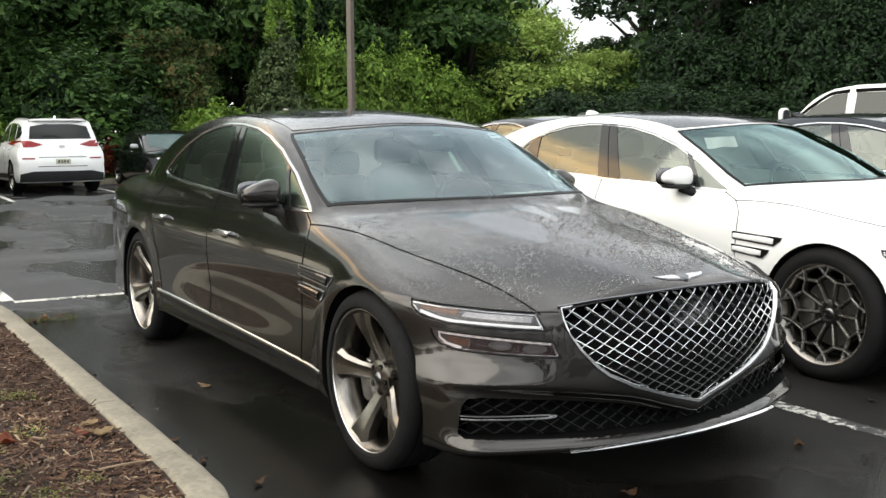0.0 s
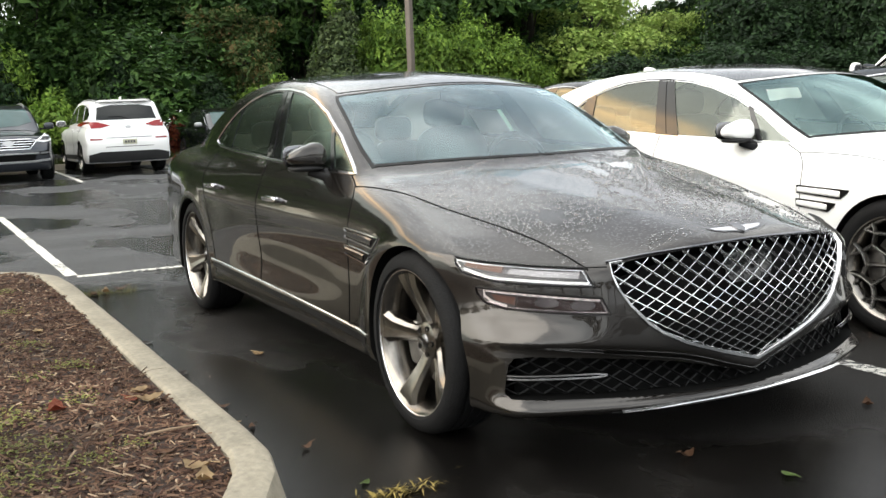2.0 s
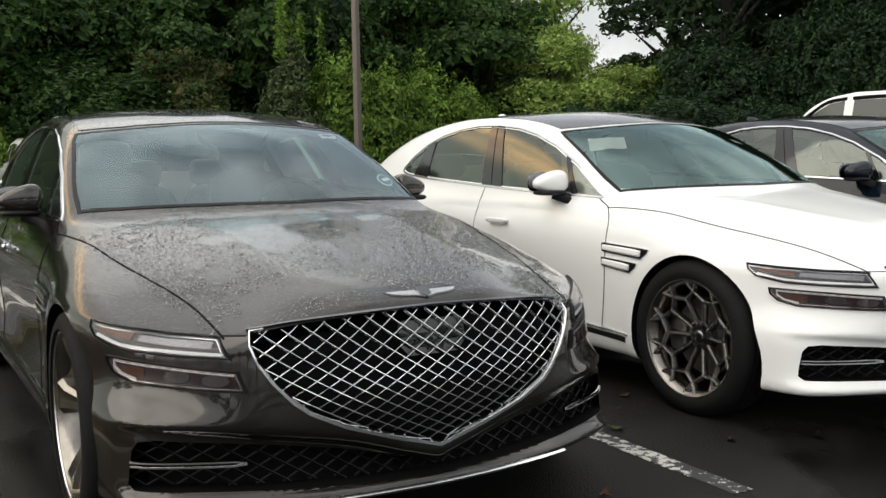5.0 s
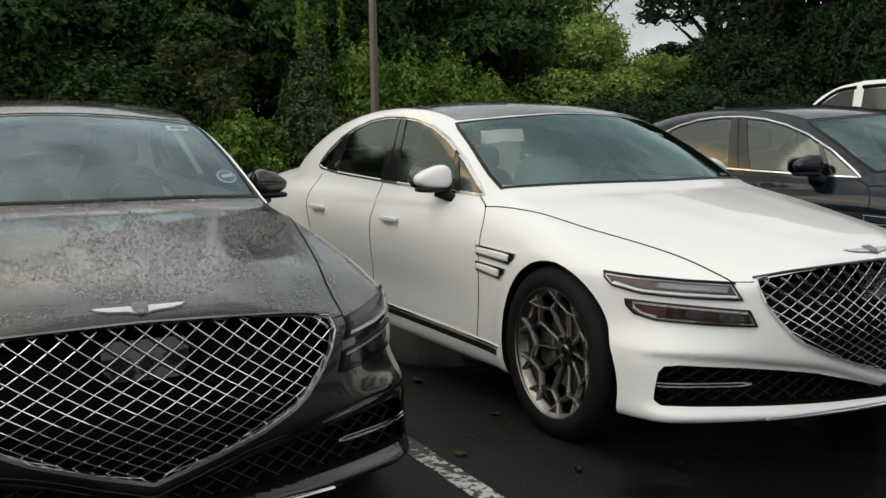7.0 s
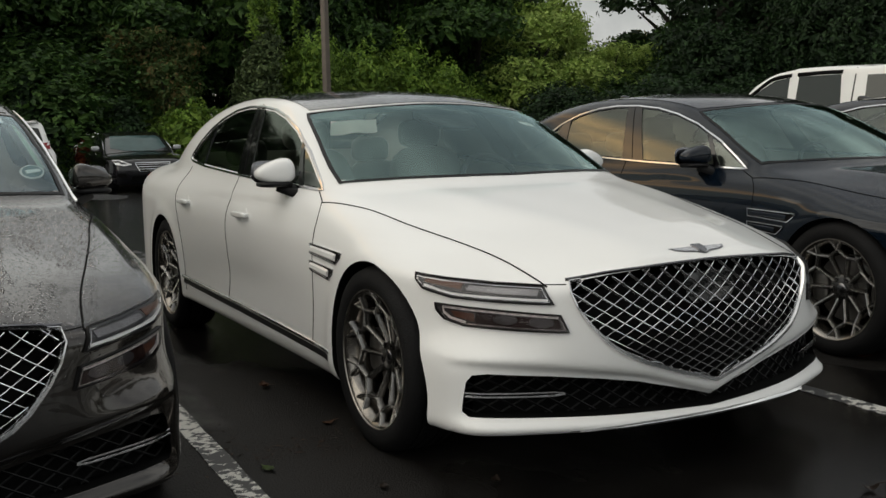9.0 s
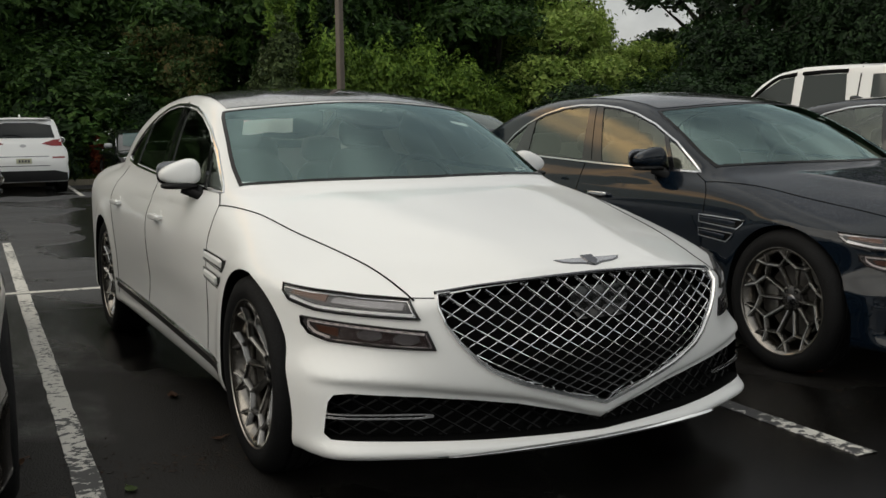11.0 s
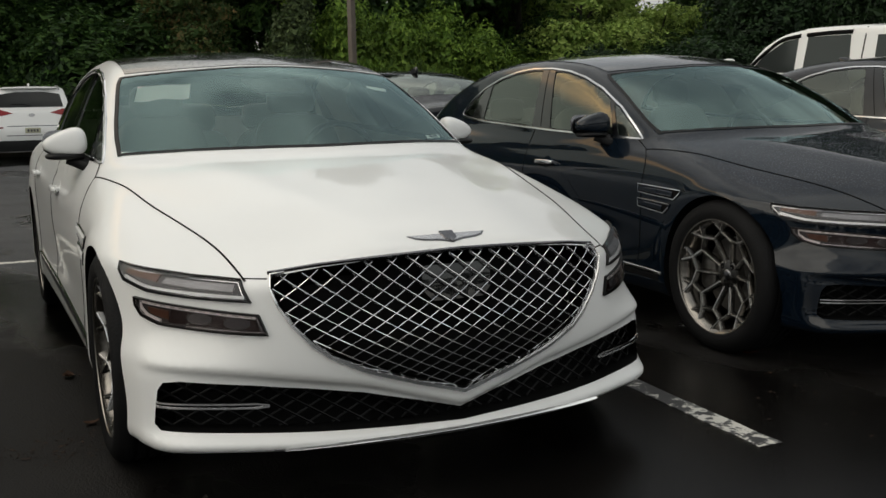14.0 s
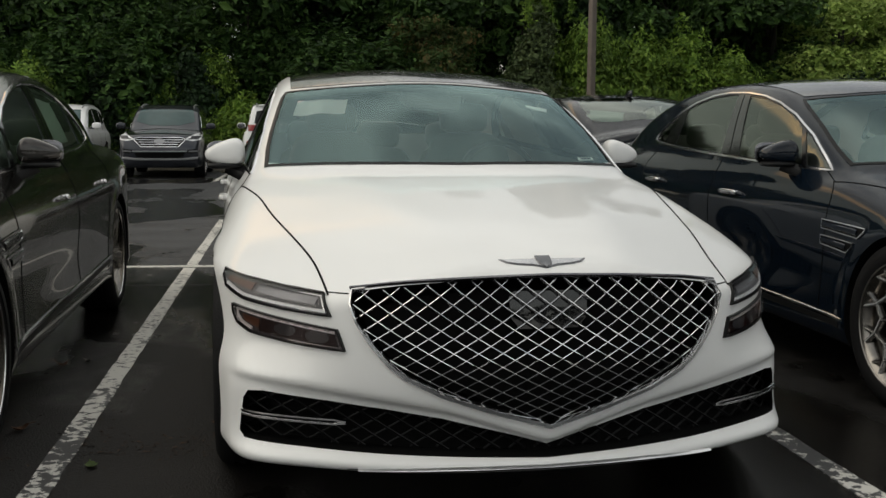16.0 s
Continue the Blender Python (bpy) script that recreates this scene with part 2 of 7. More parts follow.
PAPER = material("paper_sheet", (0.90, 0.90, 0.88), 0.7, vary=0.05, scale=12)
INK = material("printed_ink", (0.05, 0.05, 0.06), 0.7)
LAMP_DARK = material("lamp_housing", (0.03, 0.03, 0.033), 0.3, vary=0.1, scale=40)
LAMP_WHITE = material("lamp_light_guide", (0.88, 0.88, 0.89), 0.25)
LAMP_RED = material("lamp_dark_red", (0.016, 0.0075, 0.007), 0.25, vary=0.3, scale=30)
LENS = material("projector_lens", (0.10, 0.10, 0.105), 0.12, 0.5)
TINTED = paint_material("tinted_window", (0.008, 0.010, 0.010), 0.0, 0.2, coat=0.4)
SCREEN_TEAL = material("far_windscreen", (0.05, 0.085, 0.085), 0.10, vary=0.3, scale=3, spec=0.25)
SILVER = material("silver_plastic", (0.42, 0.42, 0.43), 0.35, 0.6, vary=0.1, scale=30)
GREY_PLASTIC = material("rough_grey_plastic", (0.020, 0.020, 0.021), 0.65, vary=0.15, scale=60)
BADGE = material("badge_metal", (0.68, 0.68, 0.69), 0.25, 0.85, vary=0.1, scale=60)
LAMP_GREY = material("lamp_reflector", (0.20, 0.20, 0.21), 0.36, 0.6, vary=0.3, scale=60, stretch=(1, 1, 0.3))
AMBER = material("amber_reflector", (0.085, 0.032, 0.015), 0.3)
RED_LENS = material("red_tail_lens", (0.24, 0.006, 0.008), 0.18, coat=0.3)

# ---- mesh helpers ----
def part(name, bm, mat, parent=None, label="", smooth=40):
    """Links a bmesh as one mesh object under a thing or a part."""
    me = bpy.data.meshes.new(name)
    bm.normal_update()
    bm.to_mesh(me)
    bm.free()
    for p in me.polygons:
        p.use_smooth = smooth > 0
    if smooth > 0:
        me.set_sharp_from_angle(angle=radians(smooth))
    me.materials.append(mat)
    ob = new(name, me)
    if parent is not None:
        ob.parent = parent
    if label:
        ob["label"] = label
    return ob


def thing(name, label, category, group="", kind=""):
    return tagged(new(name), label, category, group, kind)


def spline(xs, ys):
    """A smooth curve through points that does not overshoot."""
    xs, ys = np.array(xs, float), np.array(ys, float)
    h, d = np.diff(xs), np.diff(ys) / np.diff(xs)
    m = np.zeros(len(xs))
    m[0], m[-1] = d[0], d[-1]
    for i in range(1, len(xs) - 1):
        if d[i - 1] * d[i] > 0:
            w1, w2 = 2 * h[i] + h[i - 1], h[i] + 2 * h[i - 1]
            m[i] = (w1 + w2) / (w1 / d[i - 1] + w2 / d[i])

    def f(x):
        x = np.asarray(x, float)
        k = np.clip(np.searchsorted(xs, x) - 1, 0, len(h) - 1)
        t = (x - xs[k]) / h[k]
        inside = ys[k] * (1 + 2 * t) * (1 - t) ** 2 + m[k] * h[k] * t * (1 - t) ** 2 + ys[k + 1] * t * t * (3 - 2 * t) + m[k + 1] * h[k] * t * t * (t - 1)
        return np.where(x < xs[0], ys[0] + m[0] * (x - xs[0]), np.where(x > xs[-1], ys[-1] + m[-1] * (x - xs[-1]), inside))

    return f


def soft_spline(xs, ys, sigma=0.05, even=False):
    """The same curve with its bends rounded off over sigma; even: mirrored about zero."""
    base = spline(xs, ys)
    grid = np.arange(xs[0] - 0.2, xs[-1] + 0.2, sigma / 5)
    taps = np.arange(-15, 16) / 5
    weight = np.exp(-taps ** 2 / 2) / np.exp(-taps ** 2 / 2).sum()
    at = grid[:, None] + taps * sigma
    return spline(grid, (base(np.abs(at) if even else at) * weight).sum(1))


def smax(a, b, k):
    h = np.clip(0.5 + 0.5 * (a - b) / k, 0, 1)
    return b + (a - b) * h + k * h * (1 - h)


def smin(a, b, k):
    return -smax(-a, -b, k)


def surface(f, lo, hi, step, fine=()):
    """Vertices and quads of the surface f(x, y, z) = 0 inside a box; fine: (axis, from, to, step) where the grid is closer."""
    ax = [np.linspace(lo[i], hi[i], int(round((hi[i] - lo[i]) / step)) + 1) for i in range(3)]
    for i, a, b, small in fine:
        ax[i] = np.concatenate([ax[i][ax[i] < a - small], np.linspace(a, b, int(round((b - a) / small)) + 1), ax[i][ax[i] > b + small]])
    n = [len(a) for a in ax]
    v = f(ax[0][:, None, None], ax[1][None, :, None], ax[2][None, None, :])
    v = np.broadcast_to(v, n)
    neg = v < 0
    cells = [m - 1 for m in n]
    total, count = np.zeros((*cells, 3)), np.zeros(cells)
    corner = lambda a, dx, dy, dz: a[dx:dx + cells[0], dy:dy + cells[1], dz:dz + cells[2]]
    for axis in range(3):
        for p in (0, 1):
            for q in (0, 1):
                o = [0, 0, 0]
                o[(axis + 1) % 3], o[(axis + 2) % 3] = p, q
                e = list(o)
                e[axis] = 1
                a, b = corner(v, *o), corner(v, *e)
                cross = (a < 0) != (b < 0)
                t = np.where(cross, a / np.where(cross, a - b, 1), 0)
                for i in range(3):
                    total[..., i] += np.where(cross, t if i == axis else o[i], 0)
                count += cross
    act = count > 0
    index = np.full(cells, -1)
    index[act] = np.arange(act.sum())
    ijk = np.argwhere(act)
    part_way = total[act] / count[act][:, None]
    pts = np.stack([ax[i][ijk[:, i]] + part_way[:, i] * (ax[i][ijk[:, i] + 1] - ax[i][ijk[:, i]]) for i in range(3)], 1)
    eps = 1e-4
    for _ in range(4):
        x, y, z = pts.T
        g = np.stack([f(x + eps, y, z) - f(x - eps, y, z), f(x, y + eps, z) - f(x, y - eps, z), f(x, y, z + eps) - f(x, y, z - eps)], -1) / (2 * eps)
        move = f(x, y, z)[:, None] * g / np.maximum((g * g).sum(-1, keepdims=True), 0.05)
        pts = pts - np.clip(move, -step * 0.5, step * 0.5)
    quads = []
    for axis in range(3):
        b, c = (axis + 1) % 3, (axis + 2) % 3
        s0, s1 = [slice(None)] * 3, [slice(None)] * 3
        s0[axis], s1[axis] = slice(0, -1), slice(1, None)
        a0, a1 = neg[tuple(s0)], neg[tuple(s1)]
        for flip in (False, True):
            e = np.argwhere((a0 & ~a1) if not flip else (~a0 & a1))
            e = e[(e[:, b] > 0) & (e[:, c] > 0) & (e[:, b] < cells[b]) & (e[:, c] < cells[c])]
            if not len(e):
                continue
            q = []
            for db, dc in ((1, 1), (0, 1), (0, 0), (1, 0)):
                w = e.copy()
                w[:, b] -= db
                w[:, c] -= dc
                q.append(index[w[:, 0], w[:, 1], w[:, 2]])
            q = np.stack(q, 1)
            quads.append(q[:, ::-1] if flip else q)
    return pts, np.concatenate(quads)


def mesh_object(name, verts, faces):
    me = bpy.data.meshes.new(name)
    me.from_pydata([tuple(p) for p in verts], [], [tuple(int(i) for i in q) for q in faces])
    me.update()
    return bpy.data.objects.new(name, me)


def prism(points, way, lo, hi):
    """A closed prism object: 3D outline points moved along way by lo and by hi."""
    bm = bmesh.new()
    way = Vector(way)
    a = [bm.verts.new(Vector(p) + way * lo) for p in points]
    b = [bm.verts.new(Vector(p) + way * hi) for p in points]
    bm.faces.new(a)
    bm.faces.new(b)
    for i in range(len(a)):
        j = (i + 1) % len(a)
        bm.faces.new((a[i], a[j], b[j], b[i]))
    bmesh.ops.recalc_face_normals(bm, faces=bm.faces)
    me = bpy.data.meshes.new("cutter")
    bm.to_mesh(me)
    bm.free()
    return bpy.data.objects.new("cutter", me)


def carve(ob, cutters):
    """ob's mesh with the cutters taken out of it."""
    made = [ob] + list(cutters)
    for o in made:
        scene.collection.objects.link(o)
    for c in cutters:
        mod = ob.modifiers.new("cut", "BOOLEAN")
        mod.operation, mod.object, mod.solver = "DIFFERENCE", c, "EXACT"
        mod.material_mode = "TRANSFER"
    bpy.context.view_layer.update()
    me = bpy.data.meshes.new_from_object(ob.evaluated_get(bpy.context.evaluated_depsgraph_get()))
    for o in made:
        bpy.data.objects.remove(o)
    return me


def dense(points, step=0.03):
    """A closed outline with more points on its straight edges."""
    out, n = [], len(points)
    for i in range(n):
        a, b = np.array(points[i], float), np.array(points[(i + 1) % n], float)
        k = max(1, int(np.linalg.norm(b - a) / step))
        out += [a + (b - a) * j / k for j in range(k)]
    return out


def drop_on(f, pts, way, reach=2.2):
    """Moves points along way until they meet the surface f = 0, and gives the surface's normals."""
    pts, way = np.array(pts, float), np.array(way, float) / np.linalg.norm(way)
    ts = np.linspace(0, reach, 160)
    p = pts[:, None, :] + ts[None, :, None] * way
    inside = f(p[..., 0], p[..., 1], p[..., 2]) < 0
    k = np.where(inside.any(1), inside.argmax(1), len(ts) - 1)
    lo, hi = ts[np.maximum(k - 1, 0)], ts[k]
    for _ in range(18):
        mid = (lo + hi) / 2
        q = pts + mid[:, None] * way
        deep = f(q[:, 0], q[:, 1], q[:, 2]) < 0
        hi, lo = np.where(deep, mid, hi), np.where(deep, lo, mid)
    q = pts + hi[:, None] * way
    e = 2e-3
    g = np.stack([f(q[:, 0] + e, q[:, 1], q[:, 2]) - f(q[:, 0] - e, q[:, 1], q[:, 2]), f(q[:, 0], q[:, 1] + e, q[:, 2]) - f(q[:, 0], q[:, 1] - e, q[:, 2]),
                  f(q[:, 0], q[:, 1], q[:, 2] + e) - f(q[:, 0], q[:, 1], q[:, 2] - e)], -1)
    return q, g / np.linalg.norm(g, axis=1, keepdims=True)


def panel(f, outline, u, v, way, start, proud=0.003, thick=0.006, cell=0.035):
    """A panel that follows the surface f: a flat outline (in u, v) is laid on it along way, lifted by proud, and given thickness."""
    u, v, way = (np.array(a, float) / np.linalg.norm(a) for a in (u, v, way))
    bm = bmesh.new()
    vs = [bm.verts.new((p[0], p[1], 0)) for p in outline]
    bm.faces.new(vs)
    us, ws = [p[0] for p in outline], [p[1] for p in outline]
    for axis, lo, hi in ((0, min(us), max(us)), (1, min(ws), max(ws))):
        k = int((hi - lo) / cell)
        for i in range(1, k + 1):
            c = lo + (hi - lo) * i / (k + 1)
            no = (1, 0, 0) if axis == 0 else (0, 1, 0)
            co = (c, 0, 0) if axis == 0 else (0, c, 0)
            bmesh.ops.bisect_plane(bm, geom=bm.verts[:] + bm.edges[:] + bm.faces[:], plane_co=co, plane_no=no)
    flat = np.array([v_.co[:2] for v_ in bm.verts])
    pts = np.array(start, float) + flat[:, :1] * u + flat[:, 1:2] * v
    q, g = drop_on(f, pts, way)
    for i, v_ in enumerate(bm.verts):
        v_.co = q[i] + g[i] * proud
    bmesh.ops.recalc_face_normals(bm, faces=bm.faces)
    bm.normal_update()
    for fc in bm.faces:
        if fc.normal.dot(Vector(-way)) < 0:
            fc.normal_flip()
    if thick:
        n_before = {v_: Vector(g[i]) for i, v_ in enumerate(bm.verts)}
        back = {v_: bm.verts.new(v_.co - n_before[v_] * thick) for v_ in list(n_before)}
        edges = [e for e in bm.edges if len(e.link_faces) == 1]
        for e in edges:
            l = e.link_loops[0]
            a, b = l.vert, l.link_loop_next.vert
            bm.faces.new((b, a, back[a], back[b]))
        for fc in [fc for fc in bm.faces if all(v_ in back for v_ in fc.verts)]:
            bm.faces.new([back[v_] for v_ in reversed(fc.verts)])
    return bm


def sweep(path, normals, half_w, depth, closed=False, bm=None):
    """A bar of flat-topped section along a path; normals point out of the surface below it."""
    bm = bm or bmesh.new()
    path = [Vector(p) for p in path]
    n, rings = len(path), []
    for i in range(n):
        a, b = path[i - 1 if (i or closed) else 0], path[(i + 1) % n if (i < n - 1 or closed) else i]
        t = (b - a).normalized()
        no = Vector(normals[i]).normalized()
        s = t.cross(no).normalized()
        w = half_w[i] if hasattr(half_w, "__len__") else half_w
        rings.append([bm.verts.new(path[i] + s * x * w + no * z * depth) for x, z in ((-1, 0), (-0.55, 1), (0.55, 1), (1, 0), (1, -0.6), (-1, -0.6))])
    for i in range(n if closed else n - 1):
        r, q = rings[i], rings[(i + 1) % n]
        for k in range(6):
            bm.faces.new((r[k], r[(k + 1) % 6], q[(k + 1) % 6], q[k]))
    if not closed:
        bm.faces.new(rings[0][::-1])
        bm.faces.new(rings[-1])
    bmesh.ops.recalc_face_normals(bm, faces=bm.faces)
    return bm


def lathe(profile, n=48, axis="x"):
    """Turns (radius, along) points round the x axis."""
    bm = bmesh.new()
    rings = []
    for k in range(n):
        a = 2 * math.pi * k / n
        rings.append([bm.verts.new((s, r * math.cos(a), r * math.sin(a))) for r, s in profile])
    for k in range(n):
        p, q = rings[k], rings[(k + 1) % n]
        for i in range(len(profile) - 1):
            bm.faces.new((p[i], p[i + 1], q[i + 1], q[i]))
    bmesh.ops.remove_doubles(bm, verts=bm.verts, dist=1e-6)
    bmesh.ops.recalc_face_normals(bm, faces=bm.faces)
    return bm


def box(size, at=(0, 0, 0), bevel=0.0, segments=2, bm=None, turn=None):
    """A box, bevelled, of that size about a place."""
    one = bmesh.new()
    bmesh.ops.create_cube(one, size=1)
    for v in one.verts:
        v.co = Vector((v.co.x * size[0], v.co.y * size[1], v.co.z * size[2]))
    if bevel:
        bmesh.ops.bevel(one, geom=one.edges[:] + one.verts[:], offset=bevel, segments=segments, affect="EDGES", profile=0.5)
    if turn is not None:
        bmesh.ops.transform(one, matrix=turn, verts=one.verts)
    bmesh.ops.translate(one, vec=at, verts=one.verts)
    if bm is None:
        return one
    me = bpy.data.meshes.new("tmp")
    one.to_mesh(me)
    one.free()
    bm.from_mesh(me)
    bpy.data.meshes.remove(me)
    return bm


def soft_box(size, at=(0, 0, 0), power=4.0, taper=None, n=10):
    """A rounded, cushion-like block."""
    bm = bmesh.new()
    bmesh.ops.create_cube(bm, size=2)
    bmesh.ops.subdivide_edges(bm, edges=bm.edges[:], cuts=n, use_grid_fill=True)
    for v in bm.verts:
        x, y, z = v.co
        r = (abs(x) ** power + abs(y) ** power + abs(z) ** power) ** (1 / power)
        x, y, z = x / r, y / r, z / r
        if taper:
            x, y, z = taper(x, y, z)
        v.co = Vector((at[0] + x * size[0] / 2, at[1] + y * size[1] / 2, at[2] + z * size[2] / 2))
    return bm


def inside(p, poly):
    x, y, hit = p[0], p[1], False
    for i in range(len(poly)):
        (x1, y1), (x2, y2) = poly[i], poly[i - 1]
        if (y1 > y) != (y2 > y) and x < (x2 - x1) * (y - y1) / (y2 - y1) + x1:
            hit = not hit
    return hit



# ---- ground, lines, kerbs ----
def asphalt_material():
    m = bpy.data.materials.new("asphalt_wet")
    m.use_nodes = True
    n, l = m.node_tree.nodes, m.node_tree.links
    b = n["Principled BSDF"]
    tc = n.new("ShaderNodeTexCoord")
    def noise_at(scale, detail, stretch=(1, 1, 1)):
        mp, t = n.new("ShaderNodeMapping"), n.new("ShaderNodeTexNoise")
        mp.inputs["Scale"].default_value = stretch
        t.inputs["Scale"].default_value, t.inputs["Detail"].default_value = scale, detail
        l.new(tc.outputs["Object"], mp.inputs["Vector"])
        l.new(mp.outputs["Vector"], t.inputs["Vector"])
        return t.outputs["Fac"]
    def mapped(v, a, b_, lo, hi, smooth=True):
        r = n.new("ShaderNodeMapRange")
        if smooth:
            r.interpolation_type = "SMOOTHSTEP"
        for k, x in zip(("From Min", "From Max", "To Min", "To Max"), (a, b_, lo, hi)):
            r.inputs[k].default_value = x
        l.new(v, r.inputs["Value"])
        return r.outputs["Result"]
    wet = mapped(noise_at(0.45, 6, (1, 0.55, 1)), 0.455, 0.515, 0, 1)
    streak = noise_at(1.1, 5, (0.35, 1.6, 1))
    grain = noise_at(260, 3)
    stones = n.new("ShaderNodeTexVoronoi")
    stones.inputs["Scale"].default_value = 120
    l.new(tc.outputs["Object"], stones.inputs["Vector"])
    col = n.new("ShaderNodeMixRGB")
    place, wob = n.new("ShaderNodeSeparateXYZ"), n.new("ShaderNodeMath")
    l.new(tc.outputs["Object"], place.inputs["Vector"])
    wob.operation = "MULTIPLY_ADD"
    wob.inputs[1].default_value = 0.12
    l.new(noise_at(1.6, 5), wob.inputs[0])
    l.new(place.outputs["Y"], wob.inputs[2])
    seal = n.new("ShaderNodeMixRGB")
    seal.inputs[1].default_value = (0.0142, 0.0130, 0.0121, 1)
    seal.inputs[2].default_value = (0.062, 0.063, 0.065, 1)
    l.new(mapped(wob.outputs["Value"], 4.91, 4.97, 0, 1), seal.inputs["Fac"])
    l.new(seal.outputs["Color"], col.inputs[1])
    damp = n.new("ShaderNodeMixRGB")
    damp.blend_type = "MULTIPLY"
    damp.inputs["Fac"].default_value = 1
    damp.inputs[2].default_value = (0.34, 0.34, 0.34, 1)
    l.new(seal.outputs["Color"], damp.inputs[1])
    l.new(damp.outputs["Color"], col.inputs[2])
    l.new(wet, col.inputs["Fac"])
    mul = n.new("ShaderNodeMixRGB")
    mul.blend_type = "MULTIPLY"
    mul.inputs["Fac"].default_value = 1
    l.new(col.outputs["Color"], mul.inputs[1])
    l.new(mapped(streak, 0.3, 0.7, 0.75, 1.2), mul.inputs[2])
    mul2 = n.new("ShaderNodeMixRGB")
    mul2.blend_type = "MULTIPLY"
    mul2.inputs["Fac"].default_value = 1
    l.new(mul.outputs["Color"], mul2.inputs[1])
    l.new(mapped(grain, 0.3, 0.7, 0.6, 1.4), mul2.inputs[2])
    l.new(mul2.outputs["Color"], b.inputs["Base Color"])
    rough = n.new("ShaderNodeMixRGB")
    rough.inputs[1].default_value = (0.58, 0.58, 0.58, 1)
    rough.inputs[2].default_value = (0.11, 0.11, 0.11, 1)
    l.new(wet, rough.inputs["Fac"])
    l.new(rough.outputs["Color"], b.inputs["Roughness"])
    b.inputs["Specular IOR Level"].default_value = 0.19
    height = n.new("ShaderNodeMath")
    l.new(grain, height.inputs[0])
    l.new(stones.outputs["Distance"], height.inputs[1])
    bp = n.new("ShaderNodeBump")
    bp.inputs["Distance"].default_value = 0.004
    l.new(mapped(wet, 0, 1, 0.75, 0.22, False), bp.inputs["Strength"])
    l.new(height.outputs["Value"], bp.inputs["Height"])
    l.new(bp.outputs["Normal"], b.inputs["Normal"])
    return m


def worn_paint_material():
    m = bpy.data.materials.new("worn_line_paint")
    m.use_nodes = True
    n, l = m.node_tree.nodes, m.node_tree.links
    b = n["Principled BSDF"]
    tc = n.new("ShaderNodeTexCoord")
    t = n.new("ShaderNodeTexNoise")
    t.inputs["Scale"].default_value, t.inputs["Detail"].default_value = 22, 8
    t.inputs["Roughness"].default_value = 0.7
    w = n.new("ShaderNodeTexNoise")
    w.inputs["Scale"].default_value = 1.7
    l.new(tc.outputs["Object"], t.inputs["Vector"])
    l.new(tc.outputs["Object"], w.inputs["Vector"])
    add = n.new("ShaderNodeMath")
    add.operation = "MULTIPLY_ADD"
    add.inputs[1].default_value = 0.55
    l.new(w.outputs["Fac"], add.inputs[0])
    l.new(t.outputs["Fac"], add.inputs[2])
    # the ends towards the driving lane are scuffed away by tyres
    sep, ends = n.new("ShaderNodeSeparateXYZ"), n.new("ShaderNodeMapRange")
    l.new(tc.outputs["Object"], sep.inputs["Vector"])
    l.new(sep.outputs["Y"], ends.inputs["Value"])
    for k_, x_ in zip(("From Min", "From Max", "To Min", "To Max"), (-0.1, 2.6, 0.13, 0.0)):
        ends.inputs[k_].default_value = x_
    both = n.new("ShaderNodeMath")
    l.new(add.outputs["Value"], both.inputs[0])
    l.new(ends.outputs["Result"], both.inputs[1])
    r = n.new("ShaderNodeMapRange")
    r.inputs["From Min"].default_value, r.inputs["From Max"].default_value = 0.83, 0.86
    l.new(both.outputs["Value"], r.inputs["Value"])
    mix = n.new("ShaderNodeMixRGB")
    mix.inputs[1].default_value = (0.62, 0.60, 0.55, 1)
    mix.inputs[2].default_value = (0.035, 0.035, 0.036, 1)
    l.new(r.outputs["Result"], mix.inputs["Fac"])
    l.new(mix.outputs["Color"], b.inputs["Base Color"])
    b.inputs["Roughness"].default_value = 0.55
    bp = n.new("ShaderNodeBump")
    bp.inputs["Strength"].default_value, bp.inputs["Distance"].default_value = 0.3, 0.003
    l.new(t.outputs["Fac"], bp.inputs["Height"])
    l.new(bp.outputs["Normal"], b.inputs["Normal"])
    return m


ASPHALT = asphalt_material()
LINE_PAINT = worn_paint_material()
CONCRETE = material("kerb_concrete", (0.25, 0.222, 0.170), 0.8, bump=0.6, scale=38, vary=0.34)
SOIL = material("dark_mulch_soil", (0.030, 0.016, 0.010), 0.9, bump=0.9, scale=60, vary=0.5)

bm = bmesh.new()
bmesh.ops.create_grid(bm, x_segments=8, y_segments=8, size=600)
tagged(part("ground", bm, ASPHALT, smooth=0), "dark wet asphalt of the car park", "ground", kind="structure")


